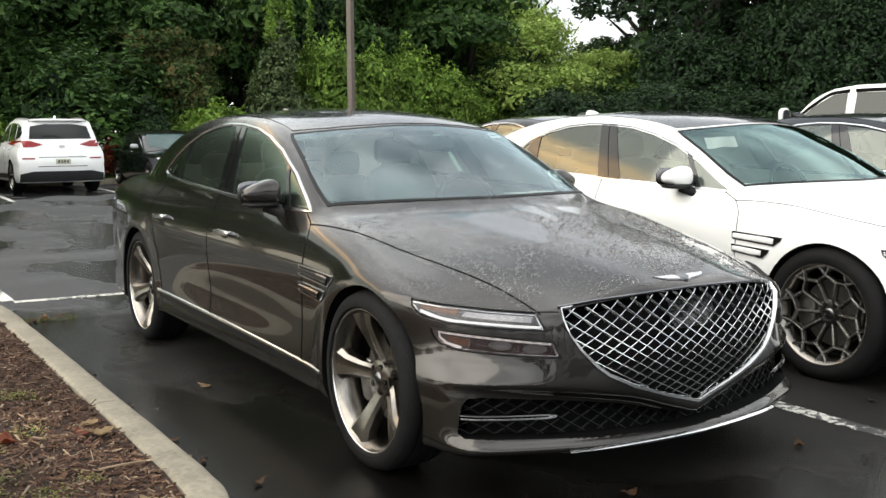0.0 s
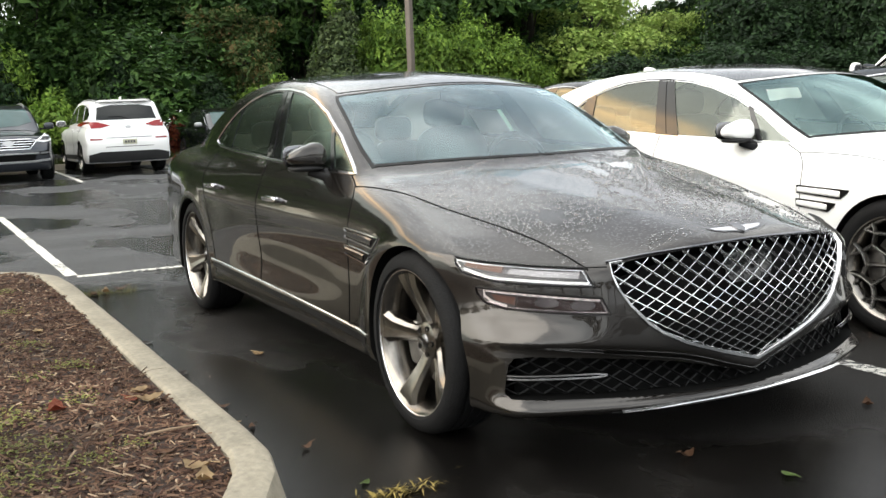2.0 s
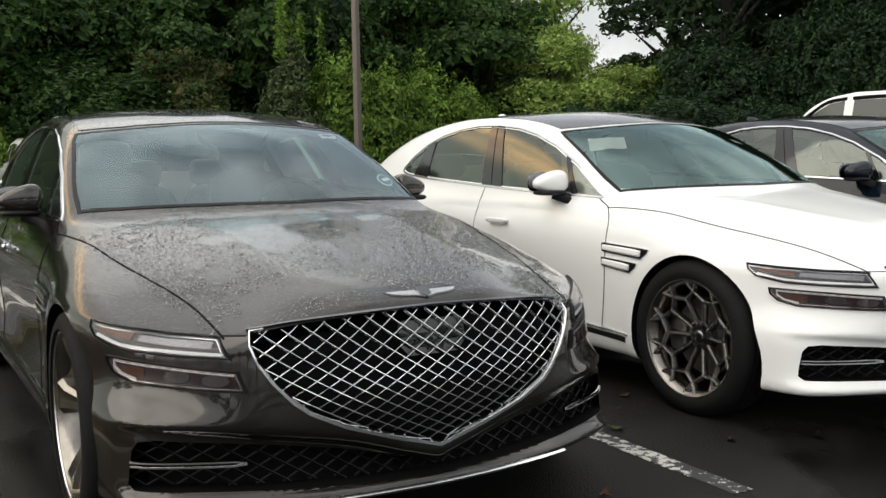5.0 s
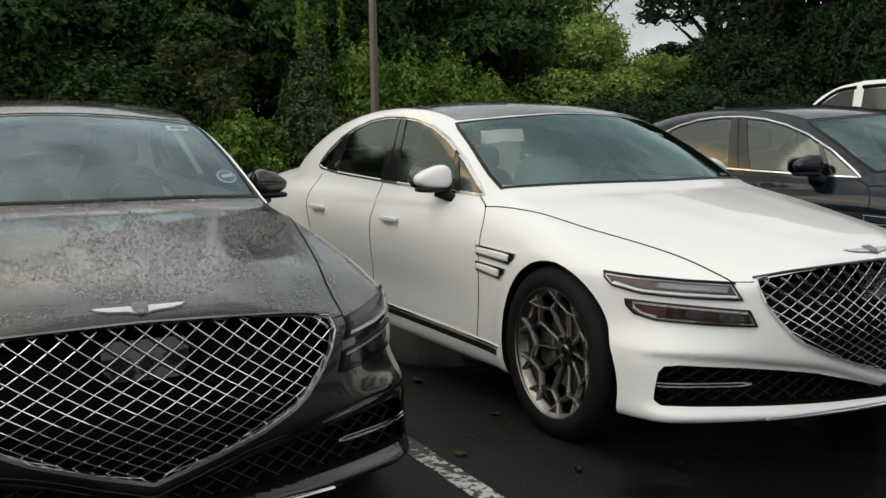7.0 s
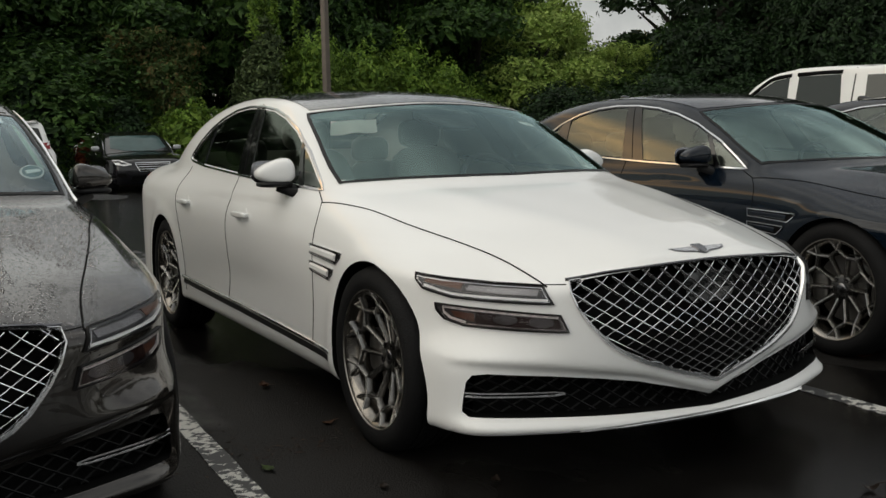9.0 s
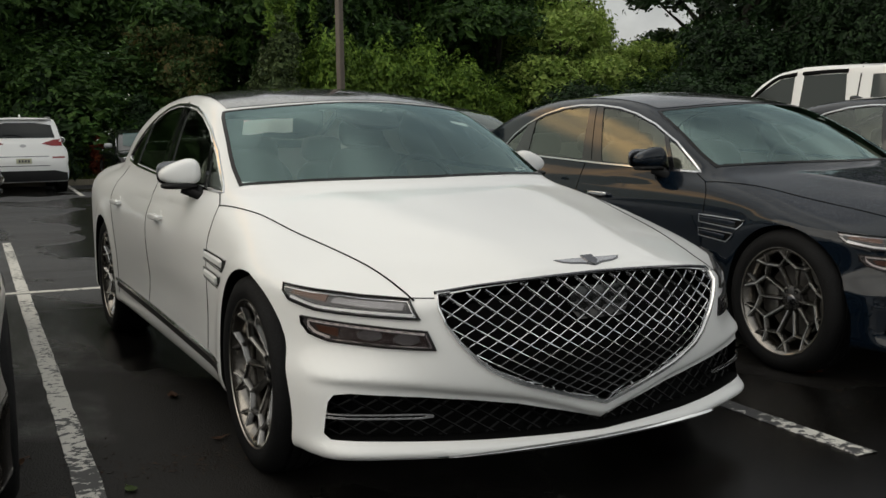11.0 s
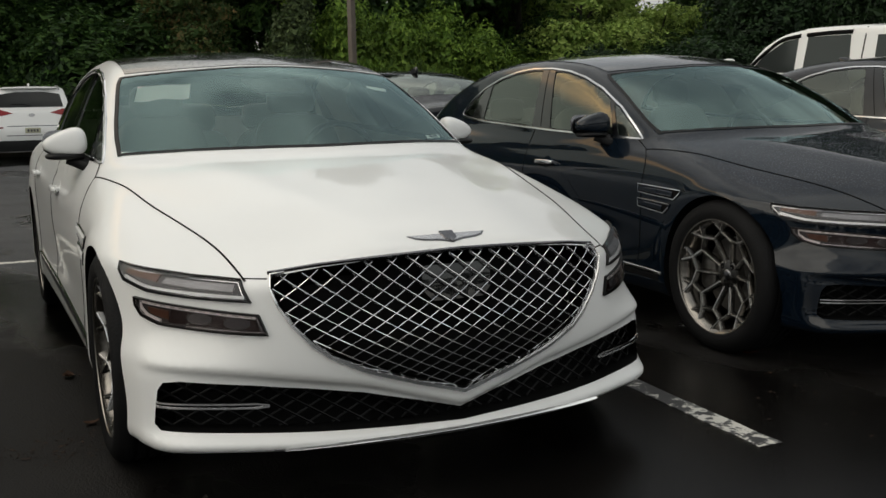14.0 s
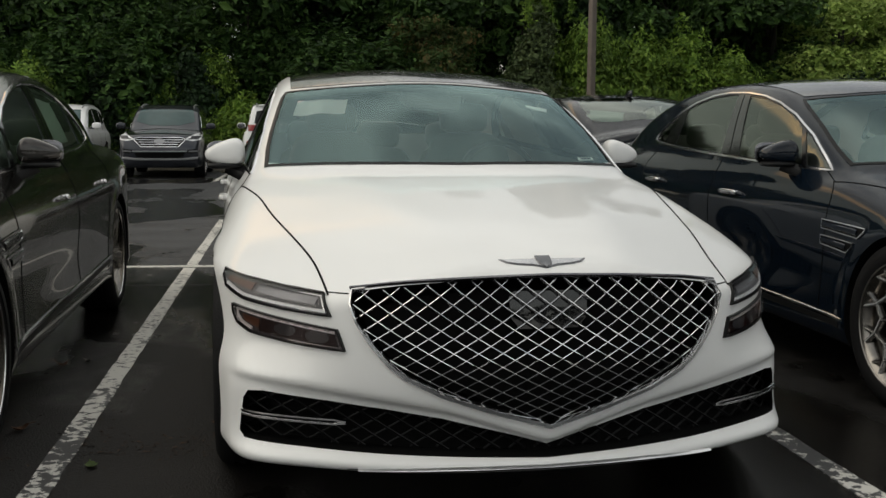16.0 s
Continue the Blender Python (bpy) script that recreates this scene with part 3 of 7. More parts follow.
def line_strip(x0, y0, x1, y1, width=0.092, ragged=0.02, seed=0):
    """A painted line, 4 mm above the asphalt, with slightly ragged ends and edges."""
    rnd = random.Random(seed)
    bm = bmesh.new()
    a, b = Vector((x0, y0, 0)), Vector((x1, y1, 0))
    t = (b - a).normalized()
    s = Vector((-t.y, t.x, 0))
    n = max(4, int((b - a).length / 0.12))
    prev = None
    for i in range(n + 1):
        p = a + (b - a) * i / n
        w = [width / 2 + rnd.uniform(-0.004, 0.004) for _ in range(2)]
        row = [bm.verts.new(p + s * w[0] + Vector((0, 0, 0.001))), bm.verts.new(p + s * w[0] * 0.97 + Vector((0, 0, 0.004))),
               bm.verts.new(p - s * w[1] * 0.97 + Vector((0, 0, 0.004))), bm.verts.new(p - s * w[1] + Vector((0, 0, 0.001)))]
        if prev:
            for k in range(3):
                bm.faces.new((prev[k], prev[k + 1], row[k + 1], row[k]))
        prev = row
    bmesh.ops.recalc_face_normals(bm, faces=bm.faces)
    return tagged(part("parking_line", bm, LINE_PAINT), "worn white parking bay line on asphalt", "road marking", "bay lines", "structure")


for k, (x0, y0, x1, y1) in enumerate(((1.13, -0.12, 1.23, 5.58), (1.235, 5.74, 1.31, 9.9), (3.72, -0.17, 3.87, 5.50), (6.42, -0.1, 6.5, 5.45), (9.2, -0.1, 9.25, 5.5),
                                      (-1.41, 5.93, -1.41, 12.0), (3.98, 5.70, 4.05, 9.9), (6.7, 5.65, 6.75, 9.9), (0.75, 18.9, 0.96, 24.9), (3.24, 19.6, 3.46, 24.9), (-1.75, 18.8, -1.65, 24.9),
                                      (5.9, 19.1, 6.1, 24.9), (8.7, 19.1, 8.8, 24.9), (11.5, 19.1, 11.6, 24.9))):
    line_strip(x0, y0, x1, y1, seed=k)
line_strip(-1.38, 5.86, 0.4, 5.735, seed=50)
line_strip(0.4, 5.735, 9.4, 5.15, seed=51)


def kerb_run(points, name, label, width=0.125, high=0.15, pieces=3.05, inward=1):
    """Concrete kerb along a path of its outer top edge, cast in lengths with open joints."""
    pts = [Vector((x, y, 0)) for x, y in points]
    fine = []
    for i in range(len(pts) - 1):
        k = max(1, int((pts[i + 1] - pts[i]).length / 0.12))
        fine += [pts[i] + (pts[i + 1] - pts[i]) * j / k for j in range(k)]
    fine.append(pts[-1])
    holder = thing(name, label, "kerb", kind="structure")
    run, start, count = 0.0, 0, 0
    def build(seq):
        bm = bmesh.new()
        rings = []
        for i, p in enumerate(seq):
            a, b = seq[max(i - 1, 0)], seq[min(i + 1, len(seq) - 1)]
            t = (b - a).normalized()
            s = Vector((-t.y, t.x, 0)) * inward
            wob = 0.004 * noise.noise(p * 3.1)
            rings.append([bm.verts.new(p + s * u + Vector((0, 0, z + wob * (z > 0.1)))) for u, z in
                          ((-0.045, -0.05), (-0.045, 0.0), (-0.015, high - 0.035), (-0.004, high - 0.012), (0.02, high), (width - 0.015, high), (width, high - 0.012), (width + 0.005, -0.05))])
        for p, q in zip(rings, rings[1:]):
            for k in range(7):
                bm.faces.new((p[k], p[k + 1], q[k + 1], q[k]))
        bm.faces.new(rings[0])
        bm.faces.new(rings[-1][::-1])
        bmesh.ops.recalc_face_normals(bm, faces=bm.faces)
        part("kerb_stone", bm, CONCRETE, holder, smooth=35)
    for i in range(1, len(fine)):
        run += (fine[i] - fine[i - 1]).length
        if run >= pieces or i == len(fine) - 1:
            seq = fine[start:i + 1]
            if len(seq) > 1:
                t = (seq[-1] - seq[-2]).normalized()
                build(seq[:-1] + [seq[-1] - t * 0.007])
            start, run = i, 0.0
    return holder


ISLAND = [(-14.0, 5.62), (-2.6, 5.62), (-2.25, 5.60), (-1.98, 5.52), (-1.78, 5.33), (-1.66, 5.02), (-1.63, 4.6), (-1.62, 3.0), (-1.615, 0.85), (-1.625, 0.6), (-1.67, 0.40), (-1.77, 0.20), (-1.93, 0.05), (-2.15, -0.03), (-2.5, -0.06), (-14.0, -0.06)]
ISLAND = [(x + 0.035, y) for x, y in ISLAND]
kerb_run(ISLAND, "island_kerb", "pale concrete kerb round the mulched island", inward=-1)
kerb_run([(-20, 25.0), (60, 25.0)], "far_kerb", "low concrete kerb along the planted edge", inward=1, pieces=12)

# mulch bed with loose chips
def mulch_height(x, y):
    d = min(-1.585 - x, 5.6 - y, y + 0.05)
    return 0.118 + 0.10 * min(1.0, max(d, 0) / 1.3) + 0.014 * noise.noise(Vector((x * 4, y * 4, 0))) + 0.02 * noise.noise(Vector((x, y, 3)))


inner = [(-14.0, 5.5), (-2.6, 5.50), (-2.2, 5.47), (-1.95, 5.38), (-1.85, 5.22), (-1.775, 4.95), (-1.745, 4.5), (-1.74, 3.0), (-1.735, 0.9), (-1.75, 0.66), (-1.79, 0.48), (-1.86, 0.32), (-1.99, 0.18), (-2.2, 0.10), (-2.5, 0.07), (-14.0, 0.06)]
inner = [(x + 0.065, y) for x, y in inner]
bm = bmesh.new()
bm.faces.new([bm.verts.new((x, y, 0)) for x, y in dense(inner, 0.15)])
for axis, lo, hi, n_ in ((0, -5.5, -1.7, 38), (1, 0.05, 5.5, 54)):
    for c in np.linspace(lo, hi, n_):
        bmesh.ops.bisect_plane(bm, geom=bm.verts[:] + bm.edges[:] + bm.faces[:], plane_co=(c, 0, 0) if axis == 0 else (0, c, 0), plane_no=(1, 0, 0) if axis == 0 else (0, 1, 0))
for v in bm.verts:
    v.co.z = mulch_height(v.co.x, v.co.y)
bmesh.ops.recalc_face_normals(bm, faces=bm.faces)
if bm.faces[:][0].normal.z < 0:
    bmesh.ops.reverse_faces(bm, faces=bm.faces)
tagged(part("mulch_bed", bm, SOIL), "brown shredded bark mulch bed inside the kerb", "mulch bed", kind="structure")


def island_material(name, colors, rough=0.8, trans=0.0, bump=0.0):
    """Each loose piece of the mesh takes its own colour between those given."""
    m = bpy.data.materials.new(name)
    m.use_nodes = True
    n, l = m.node_tree.nodes, m.node_tree.links
    b = n["Principled BSDF"]
    g, r = n.new("ShaderNodeNewGeometry"), n.new("ShaderNodeValToRGB")
    els = r.color_ramp.elements
    while len(els) < len(colors):
        els.new(0.5)
    for i, c in enumerate(colors):
        els[i].position, els[i].color = i / max(1, len(colors) - 1), (*c, 1)
    l.new(g.outputs["Random Per Island"], r.inputs["Fac"])
    tc, tx = n.new("ShaderNodeTexCoord"), n.new("ShaderNodeTexNoise")
    tx.inputs["Scale"].default_value, tx.inputs["Detail"].default_value = 1.1, 4
    l.new(tc.outputs["Object"], tx.inputs["Vector"])
    rng = n.new("ShaderNodeMapRange")
    rng.inputs["From Min"].default_value, rng.inputs["From Max"].default_value = 0.3, 0.7
    rng.inputs["To Min"].default_value, rng.inputs["To Max"].default_value = 0.6, 1.4
    l.new(tx.outputs["Fac"], rng.inputs["Value"])
    mul = n.new("ShaderNodeMixRGB")
    mul.blend_type = "MULTIPLY"
    mul.inputs["Fac"].default_value = 1
    l.new(r.outputs["Color"], mul.inputs[1])
    l.new(rng.outputs["Result"], mul.inputs[2])
    l.new(mul.outputs["Color"], b.inputs["Base Color"])
    b.inputs["Roughness"].default_value = rough
    b.inputs["Specular IOR Level"].default_value = 0.25
    if trans:
        t, mix = n.new("ShaderNodeBsdfTranslucent"), n.new("ShaderNodeMixShader")
        l.new(mul.outputs["Color"], t.inputs["Color"])
        mix.inputs["Fac"].default_value = trans
        l.new(b.outputs["BSDF"], mix.inputs[1])
        l.new(t.outputs["BSDF"], mix.inputs[2])
        l.new(mix.outputs["Shader"], n["Material Output"].inputs["Surface"])
    return m


CHIPS = island_material("bark_chips", [(0.014, 0.007, 0.005), (0.055, 0.025, 0.016), (0.10, 0.055, 0.034), (0.022, 0.010, 0.007), (0.16, 0.095, 0.06), (0.035, 0.015, 0.010), (0.30, 0.22, 0.15)], 0.75)
WEED = island_material("weed_leaves", [(0.10, 0.12, 0.03), (0.16, 0.17, 0.05), (0.22, 0.19, 0.06)], 0.7, 0.2)
rng = np.random.default_rng(5)
V, F = [], []
placed = 0
while placed < 26000:
    x, y = -1.72 - abs(rng.normal(0, 1.25)), rng.uniform(0.05, 5.5)
    if x < -5.5 or not inside((x, y), inner):
        continue
    placed += 1
    L, W, T = rng.uniform(0.012, 0.050) * (1 if rng.random() > 0.05 else 2.4), rng.uniform(0.004, 0.012), 0.004
    a, tilt = rng.uniform(0, math.pi), rng.normal(0, 0.28)
    ca, sa = math.cos(a), math.sin(a)
    z0 = mulch_height(x, y) + rng.uniform(0.0, 0.012)
    k = len(V)
    for u, v, w in ((-1, -0.7, 0), (1, -1, 0), (1, 1, 0), (-1, 0.8, 0), (-0.9, 0, 1), (0.9, 0, 1)):
        lx, ly = u * L / 2, v * W / 2
        V.append((x + lx * ca - ly * sa, y + lx * sa + ly * ca, z0 + w * T + lx * math.sin(tilt)))
    F += [(k, k + 1, k + 5, k + 4), (k + 2, k + 3, k + 4, k + 5), (k + 1, k + 2, k + 5), (k + 3, k, k + 4)]
ob = mesh_object("bark_chips", V, F)
scene.collection.objects.link(ob)
ob.data.materials.append(CHIPS)
tagged(ob, "loose shredded brown bark chips on the bed", "mulch", kind="stuff")
V, F = [], []
for cx, cy, cr in [(-2.10, 2.6, 0.10), (-1.98, 2.13, 0.11), (-2.16, 1.94, 0.08), (-2.28, 1.31, 0.12), (-2.36, 1.16, 0.11), (-2.22, 0.97, 0.10), (-1.96, 0.87, 0.07), (-2.11, 0.74, 0.08), (-2.40, 0.97, 0.14), (-2.04, 1.49, 0.10), (-2.31, 0.70, 0.16), (-2.6, 2.2, 0.16), (-2.5, 3.0, 0.14), (-2.1, 3.6, 0.10), (-2.55, 0.5, 0.20), (-2.9, 1.4, 0.2), (-2.05, 4.4, 0.10)]:
    for _ in range(int(900 * cr * cr * 10)):
        x, y = cx + rng.normal(0, cr * 0.5), cy + rng.normal(0, cr * 0.5)
        if not inside((x, y), inner):
            continue
        a, s = rng.uniform(0, 2 * math.pi), rng.uniform(0.005, 0.013)
        ca, sa = math.cos(a), math.sin(a)
        z0 = mulch_height(x, y) + rng.uniform(0.008, 0.03)
        k = len(V)
        V += [(x, y, z0), (x + s * ca - s * 0.4 * sa, y + s * sa + s * 0.4 * ca, z0 + 0.004), (x + 2 * s * ca, y + 2 * s * sa, z0 + rng.uniform(-0.004, 0.01)), (x + s * ca + s * 0.4 * sa, y + s * sa - s * 0.4 * ca, z0 + 0.004)]
        F.append((k, k + 1, k + 2, k + 3))
ob = mesh_object("low_weeds", V, F)
scene.collection.objects.link(ob)
ob.data.materials.append(WEED)
tagged(ob, "patches of small yellow-green weeds in the mulch", "weeds", kind="stuff")

# ---- the large sedan: body shape ----
HOOD = soft_spline([-0.1, 0.0, 0.05, 0.12, 0.3, 0.53, 0.85, 1.2, 1.5, 2.2, 3.2, 4.2, 4.65, 4.92, 5.1], [0.70, 0.735, 0.752, 0.778, 0.825, 0.866, 0.915, 0.963, 0.99, 1.0, 1.03, 1.07, 1.095, 1.085, 1.06], 0.05)
DROP = soft_spline([-0.1, 0.17, 0.53, 0.85, 1.2, 1.5, 2.2, 3.5, 4.3, 4.9], [0.30, 0.27, 0.165, 0.125, 0.085, 0.055, 0.04, 0.05, 0.12, 0.16], 0.07)
PLAN = soft_spline([0.3, 0.5, 0.85, 1.15, 1.5, 2.4, 3.4, 3.9, 4.4, 4.8, 5.0], [0.905, 0.932, 0.947, 0.936, 0.930, 0.940, 0.957, 0.9625, 0.938, 0.875, 0.80], 0.08)
SHOULDER = soft_spline([0.3, 0.5, 0.85, 1.5, 2.4, 3.4, 4.3, 4.9], [0.60, 0.63, 0.665, 0.72, 0.735, 0.76, 0.80, 0.82], 0.1)
NOSE = soft_spline([0.0, 0.2, 0.35, 0.47, 0.57, 0.62, 0.7, 0.8, 0.86, 0.9, 0.94, 0.98], [0.0, 0.012, 0.034, 0.066, 0.106, 0.142, 0.215, 0.330, 0.425, 0.52, 0.67, 0.92], 0.025, True)
CHIN = soft_spline([0.0, 0.2, 0.35, 0.47, 0.57, 0.7, 0.8, 0.85, 0.89, 0.93, 0.97, 1.0], [0.0, 0.012, 0.034, 0.064, 0.100, 0.160, 0.218, 0.262, 0.345, 0.50, 0.70, 0.92], 0.02, True)
NOSE_Z = spline([0.12, 0.18, 0.225, 0.26, 0.33, 0.45, 0.6, 0.7, 0.8], [0.05, 0.016, 0.003, 0.006, 0.006, -0.002, 0.010, 0.026, 0.07])
BROW = spline([0.0, 0.1, 0.3, 0.5, 0.7, 0.85, 0.95], [0.274, 0.304, 0.364, 0.397, 0.420, 0.428, 0.428])
TAIL_Z = spline([0.15, 0.3, 0.55, 0.8, 1.0, 1.1], [0.16, 0.05, 0.0, 0.02, 0.03, 0.0])
ROOF = soft_spline([1.1, 1.25, 1.4, 1.6, 1.8, 1.94, 2.1, 2.3, 2.6, 2.9, 3.2, 3.5, 3.8, 4.1, 4.4, 4.6, 4.8], [0.90, 0.985, 1.066, 1.173, 1.265, 1.322, 1.367, 1.402, 1.431, 1.444, 1.440, 1.417, 1.371, 1.298, 1.20, 1.11, 1.03], 0.05)
BELT_W = soft_spline([1.2, 1.6, 2.0, 2.75, 3.4, 3.85, 4.3, 4.7], [0.76, 0.808, 0.848, 0.868, 0.863, 0.838, 0.765, 0.66], 0.08)
SWEEP = soft_spline([1.5, 1.8, 2.15, 2.6, 3.2, 4.2], [0.285, 0.325, 0.34, 0.16, 0.0, -0.30], 0.07)
UNDER = spline([0.0, 0.3, 0.6, 1.2, 3.5, 4.3, 4.9], [0.186, 0.186, 0.182, 0.190, 0.235, 0.22, 0.27])
AXLE_F, AXLE_R, HUB_Z = 0.862, 3.872, 0.346


def lower_body(x, y, z):
    ax = np.sqrt(x * x + 1e-6)
    top = HOOD(y) - DROP(y) * (ax / 0.9) ** 2.2
    # two soft ridges run over the bonnet, and its edge stands a little over the fenders
    front = 1 / (1 + np.exp((y - 1.25) * 9))
    ridge = 0.16 + 0.26 * np.clip(y, 0, 1.4) / 1.4
    top = top + front * (0.007 * np.exp(-((ax - ridge - 0.06) / 0.10) ** 2))
    over = z - SHOULDER(y)
    up = 0.5 * (over + np.sqrt(over * over + 0.005))
    door = np.exp(-((y - 2.3) / 0.75) ** 2)
    side = PLAN(y) - 2.1 * up ** 2 - 0.016 * door * np.exp(-((z - 0.47) / 0.11) ** 2) - 0.9 * np.maximum(0.27 - z, 0) ** 1.5
    for ya in (AXLE_F, AXLE_R):
        r = np.sqrt((y - ya) ** 2 + (z - HUB_Z) ** 2)
        side = side + 0.010 * np.exp(-((r - 0.39) / 0.05) ** 2) * (z < 0.8)
    f_top = (z - top) * 0.97
    f_side = ax - side
    brow = 1 / (1 + np.exp(-(BROW(ax) - z) / 0.0055)) / (1 + np.exp(-(z - 0.228) / 0.0065)) / (1 + np.exp(-(0.880 - ax) / 0.011))
    corner = 1 / (1 + np.exp(-(ax - 0.74) / 0.05))
    swell = 0.016 * np.exp(-((z - 0.215) / 0.050) ** 2)
    # rounded in plan at the lamps, squared off at the bumper
    low = 1 / (1 + np.exp((z - 0.468) / 0.026))
    plan = NOSE(ax) * (1 - low) + CHIN(ax) * low
    f_nose = (plan + NOSE_Z(z) + 0.036 * brow - corner * swell - y) * 0.8
    f_tail = (y - (4.955 - 0.16 * ax ** 2 - 0.22 * np.maximum(ax - 0.55, 0) ** 1.5 - TAIL_Z(z))) * 0.85
    f = smax(f_top, f_side, 0.075)
    f = smax(f, f_nose, 0.028)
    f = smax(f, f_tail, 0.05)
    return smax(f, UNDER(y) - z, 0.03)


def greenhouse(x, y, z):
    ax = np.sqrt(x * x + 1e-6)
    yy = y - SWEEP(y) * ax ** 2
    f_top = (z - (ROOF(yy) - 0.105 * ax ** 2)) * 0.88
    f_side = (ax - (BELT_W(y) - 0.45 * (z - 0.95) - 0.22 * np.maximum(z - 1.05, 0) ** 2)) * 0.9
    f = smax(f_top, f_side, 0.055)
    return np.maximum(f, 0.90 - z)


def sedan_body(x, y, z):
    return smin(lower_body(x, y, z), greenhouse(x, y, z), 0.03)


def cabin_space(x, y, z):
    f = smin(lower_body(x, y, z) + 0.06, greenhouse(x, y, z), 0.03) + 0.03
    f = np.maximum(f, 0.42 - z)
    return np.maximum(f, np.maximum(1.42 + 0.35 * x * x - y, y - 4.15))


# outlines, right-hand side (x > 0); side ones as (y, z), front ones as (x, z), top ones as (x, y)
SIDE_GLASS = [(1.575, 0.950), (1.67, 1.012), (1.84, 1.115), (2.07, 1.220), (2.28, 1.286), (2.48, 1.328), (2.70, 1.351), (2.93, 1.357), (3.13, 1.344), (3.33, 1.306), (3.50, 1.246), (3.63, 1.172), (3.71, 1.100),
              (3.715, 1.072), (3.65, 1.054), (3.3, 1.026), (2.82, 1.003), (2.42, 0.983), (1.95, 0.965)]
SCREEN_FOOT = soft_spline([0.0, 0.25, 0.5, 0.66, 0.758], [1.262, 1.297, 1.378, 1.452, 1.515], 0.07, True)
SCREEN_HEAD = soft_spline([0.0, 0.25, 0.45, 0.642], [2.0, 2.015, 2.065, 2.148], 0.06, True)
SCREEN = [(x, float(SCREEN_FOOT(x))) for x in np.linspace(0.0, 0.755, 16)] + [(0.745, 1.65), (0.728, 1.76), (0.708, 1.86), (0.688, 1.97), (0.666, 2.08)] + [(x, float(SCREEN_HEAD(x))) for x in np.linspace(0.642, 0.0, 14)]
REAR_GLASS = [(0.0, 3.68), (0.3, 3.66), (0.5, 3.62), (0.56, 3.66), (0.60, 3.9), (0.62, 4.15), (0.60, 4.30), (0.4, 4.40), (0.0, 4.44)]
ROOF_PANEL = [(0.0, 2.03), (0.25, 2.045), (0.45, 2.095), (0.615, 2.175), (0.60, 2.6), (0.59, 3.1), (0.56, 3.55), (0.3, 3.58), (0.0, 3.59)]
GRILLE = [(0.0, 0.738), (0.2, 0.732), (0.4, 0.714), (0.54, 0.692), (0.549, 0.66), (0.532, 0.61), (0.497, 0.555), (0.445, 0.497), (0.40, 0.463), (0.3, 0.416), (0.15, 0.366), (0.0, 0.323)]
INTAKE = [(0.0, 0.264), (0.1, 0.292), (0.3, 0.342), (0.45, 0.366), (0.6, 0.382), (0.79, 0.394), (0.832, 0.388), (0.846, 0.365), (0.853, 0.31), (0.858, 0.265), (0.845, 0.249), (0.6, 0.243), (0.3, 0.236), (0.0, 0.228)]


def both_sides(outline):
    """A half outline from the middle round to the middle, closed over both sides."""
    return list(outline) + [(-a, b) for a, b in reversed(outline[1:-1])]


def shrink(outline, d):
    """The outline moved inwards by d."""
    n, out = len(outline), []
    area = sum(outline[i][0] * outline[(i + 1) % n][1] - outline[(i + 1) % n][0] * outline[i][1] for i in range(n))
    s = 1 if area > 0 else -1
    for i in range(n):
        a, b, c = (np.array(outline[(i + k) % n], float) for k in (-1, 0, 1))
        t1, t2 = (b - a) / np.linalg.norm(b - a), (c - b) / np.linalg.norm(c - b)
        m = np.array([-(t1 + t2)[1], (t1 + t2)[0]])
        m = m / max(np.linalg.norm(m), 1e-6)
        k = max(0.5, m @ np.array([-t1[1], t1[0]]))
        out.append(b + s * m * d / k)
    return out


def on_side(outline, s, proud=0.003, thick=0.006, cell=0.05, f=sedan_body):
    """A panel on the flank of side s (1 or -1) from (y, z) points."""
    return panel(f, outline, (0, 1, 0), (0, 0, 1), (-s, 0, 0), (s * 1.3, 0, 0), proud, thick, cell)


def on_front(outline, proud=0.003, thick=0.006, cell=0.05, f=sedan_body):
    return panel(f, outline, (1, 0, 0), (0, 0, 1), (0, 1, 0), (0, -0.6, 0), proud, thick, cell)


def on_top(outline, proud=0.003, thick=0.006, cell=0.06, f=sedan_body):
    return panel(f, outline, (1, 0, 0), (0, 1, 0), (0, 0, -1), (0, 0, 2.2), proud, thick, cell)


def bar_on(points, way, half_w, depth, proud=0.0, closed=False, f=sedan_body, bm=None):
    """A trim bar laid on the surface along 3D points dropped along way."""
    q, g = drop_on(f, points, way)
    return sweep(q + g * proud, g, half_w, depth, closed, bm)


def side_path(outline, s):
    return [(s * 1.3, p[0], p[1]) for p in outline]


def front_path(outline):
    return [(p[0], -0.6, p[1]) for p in outline]


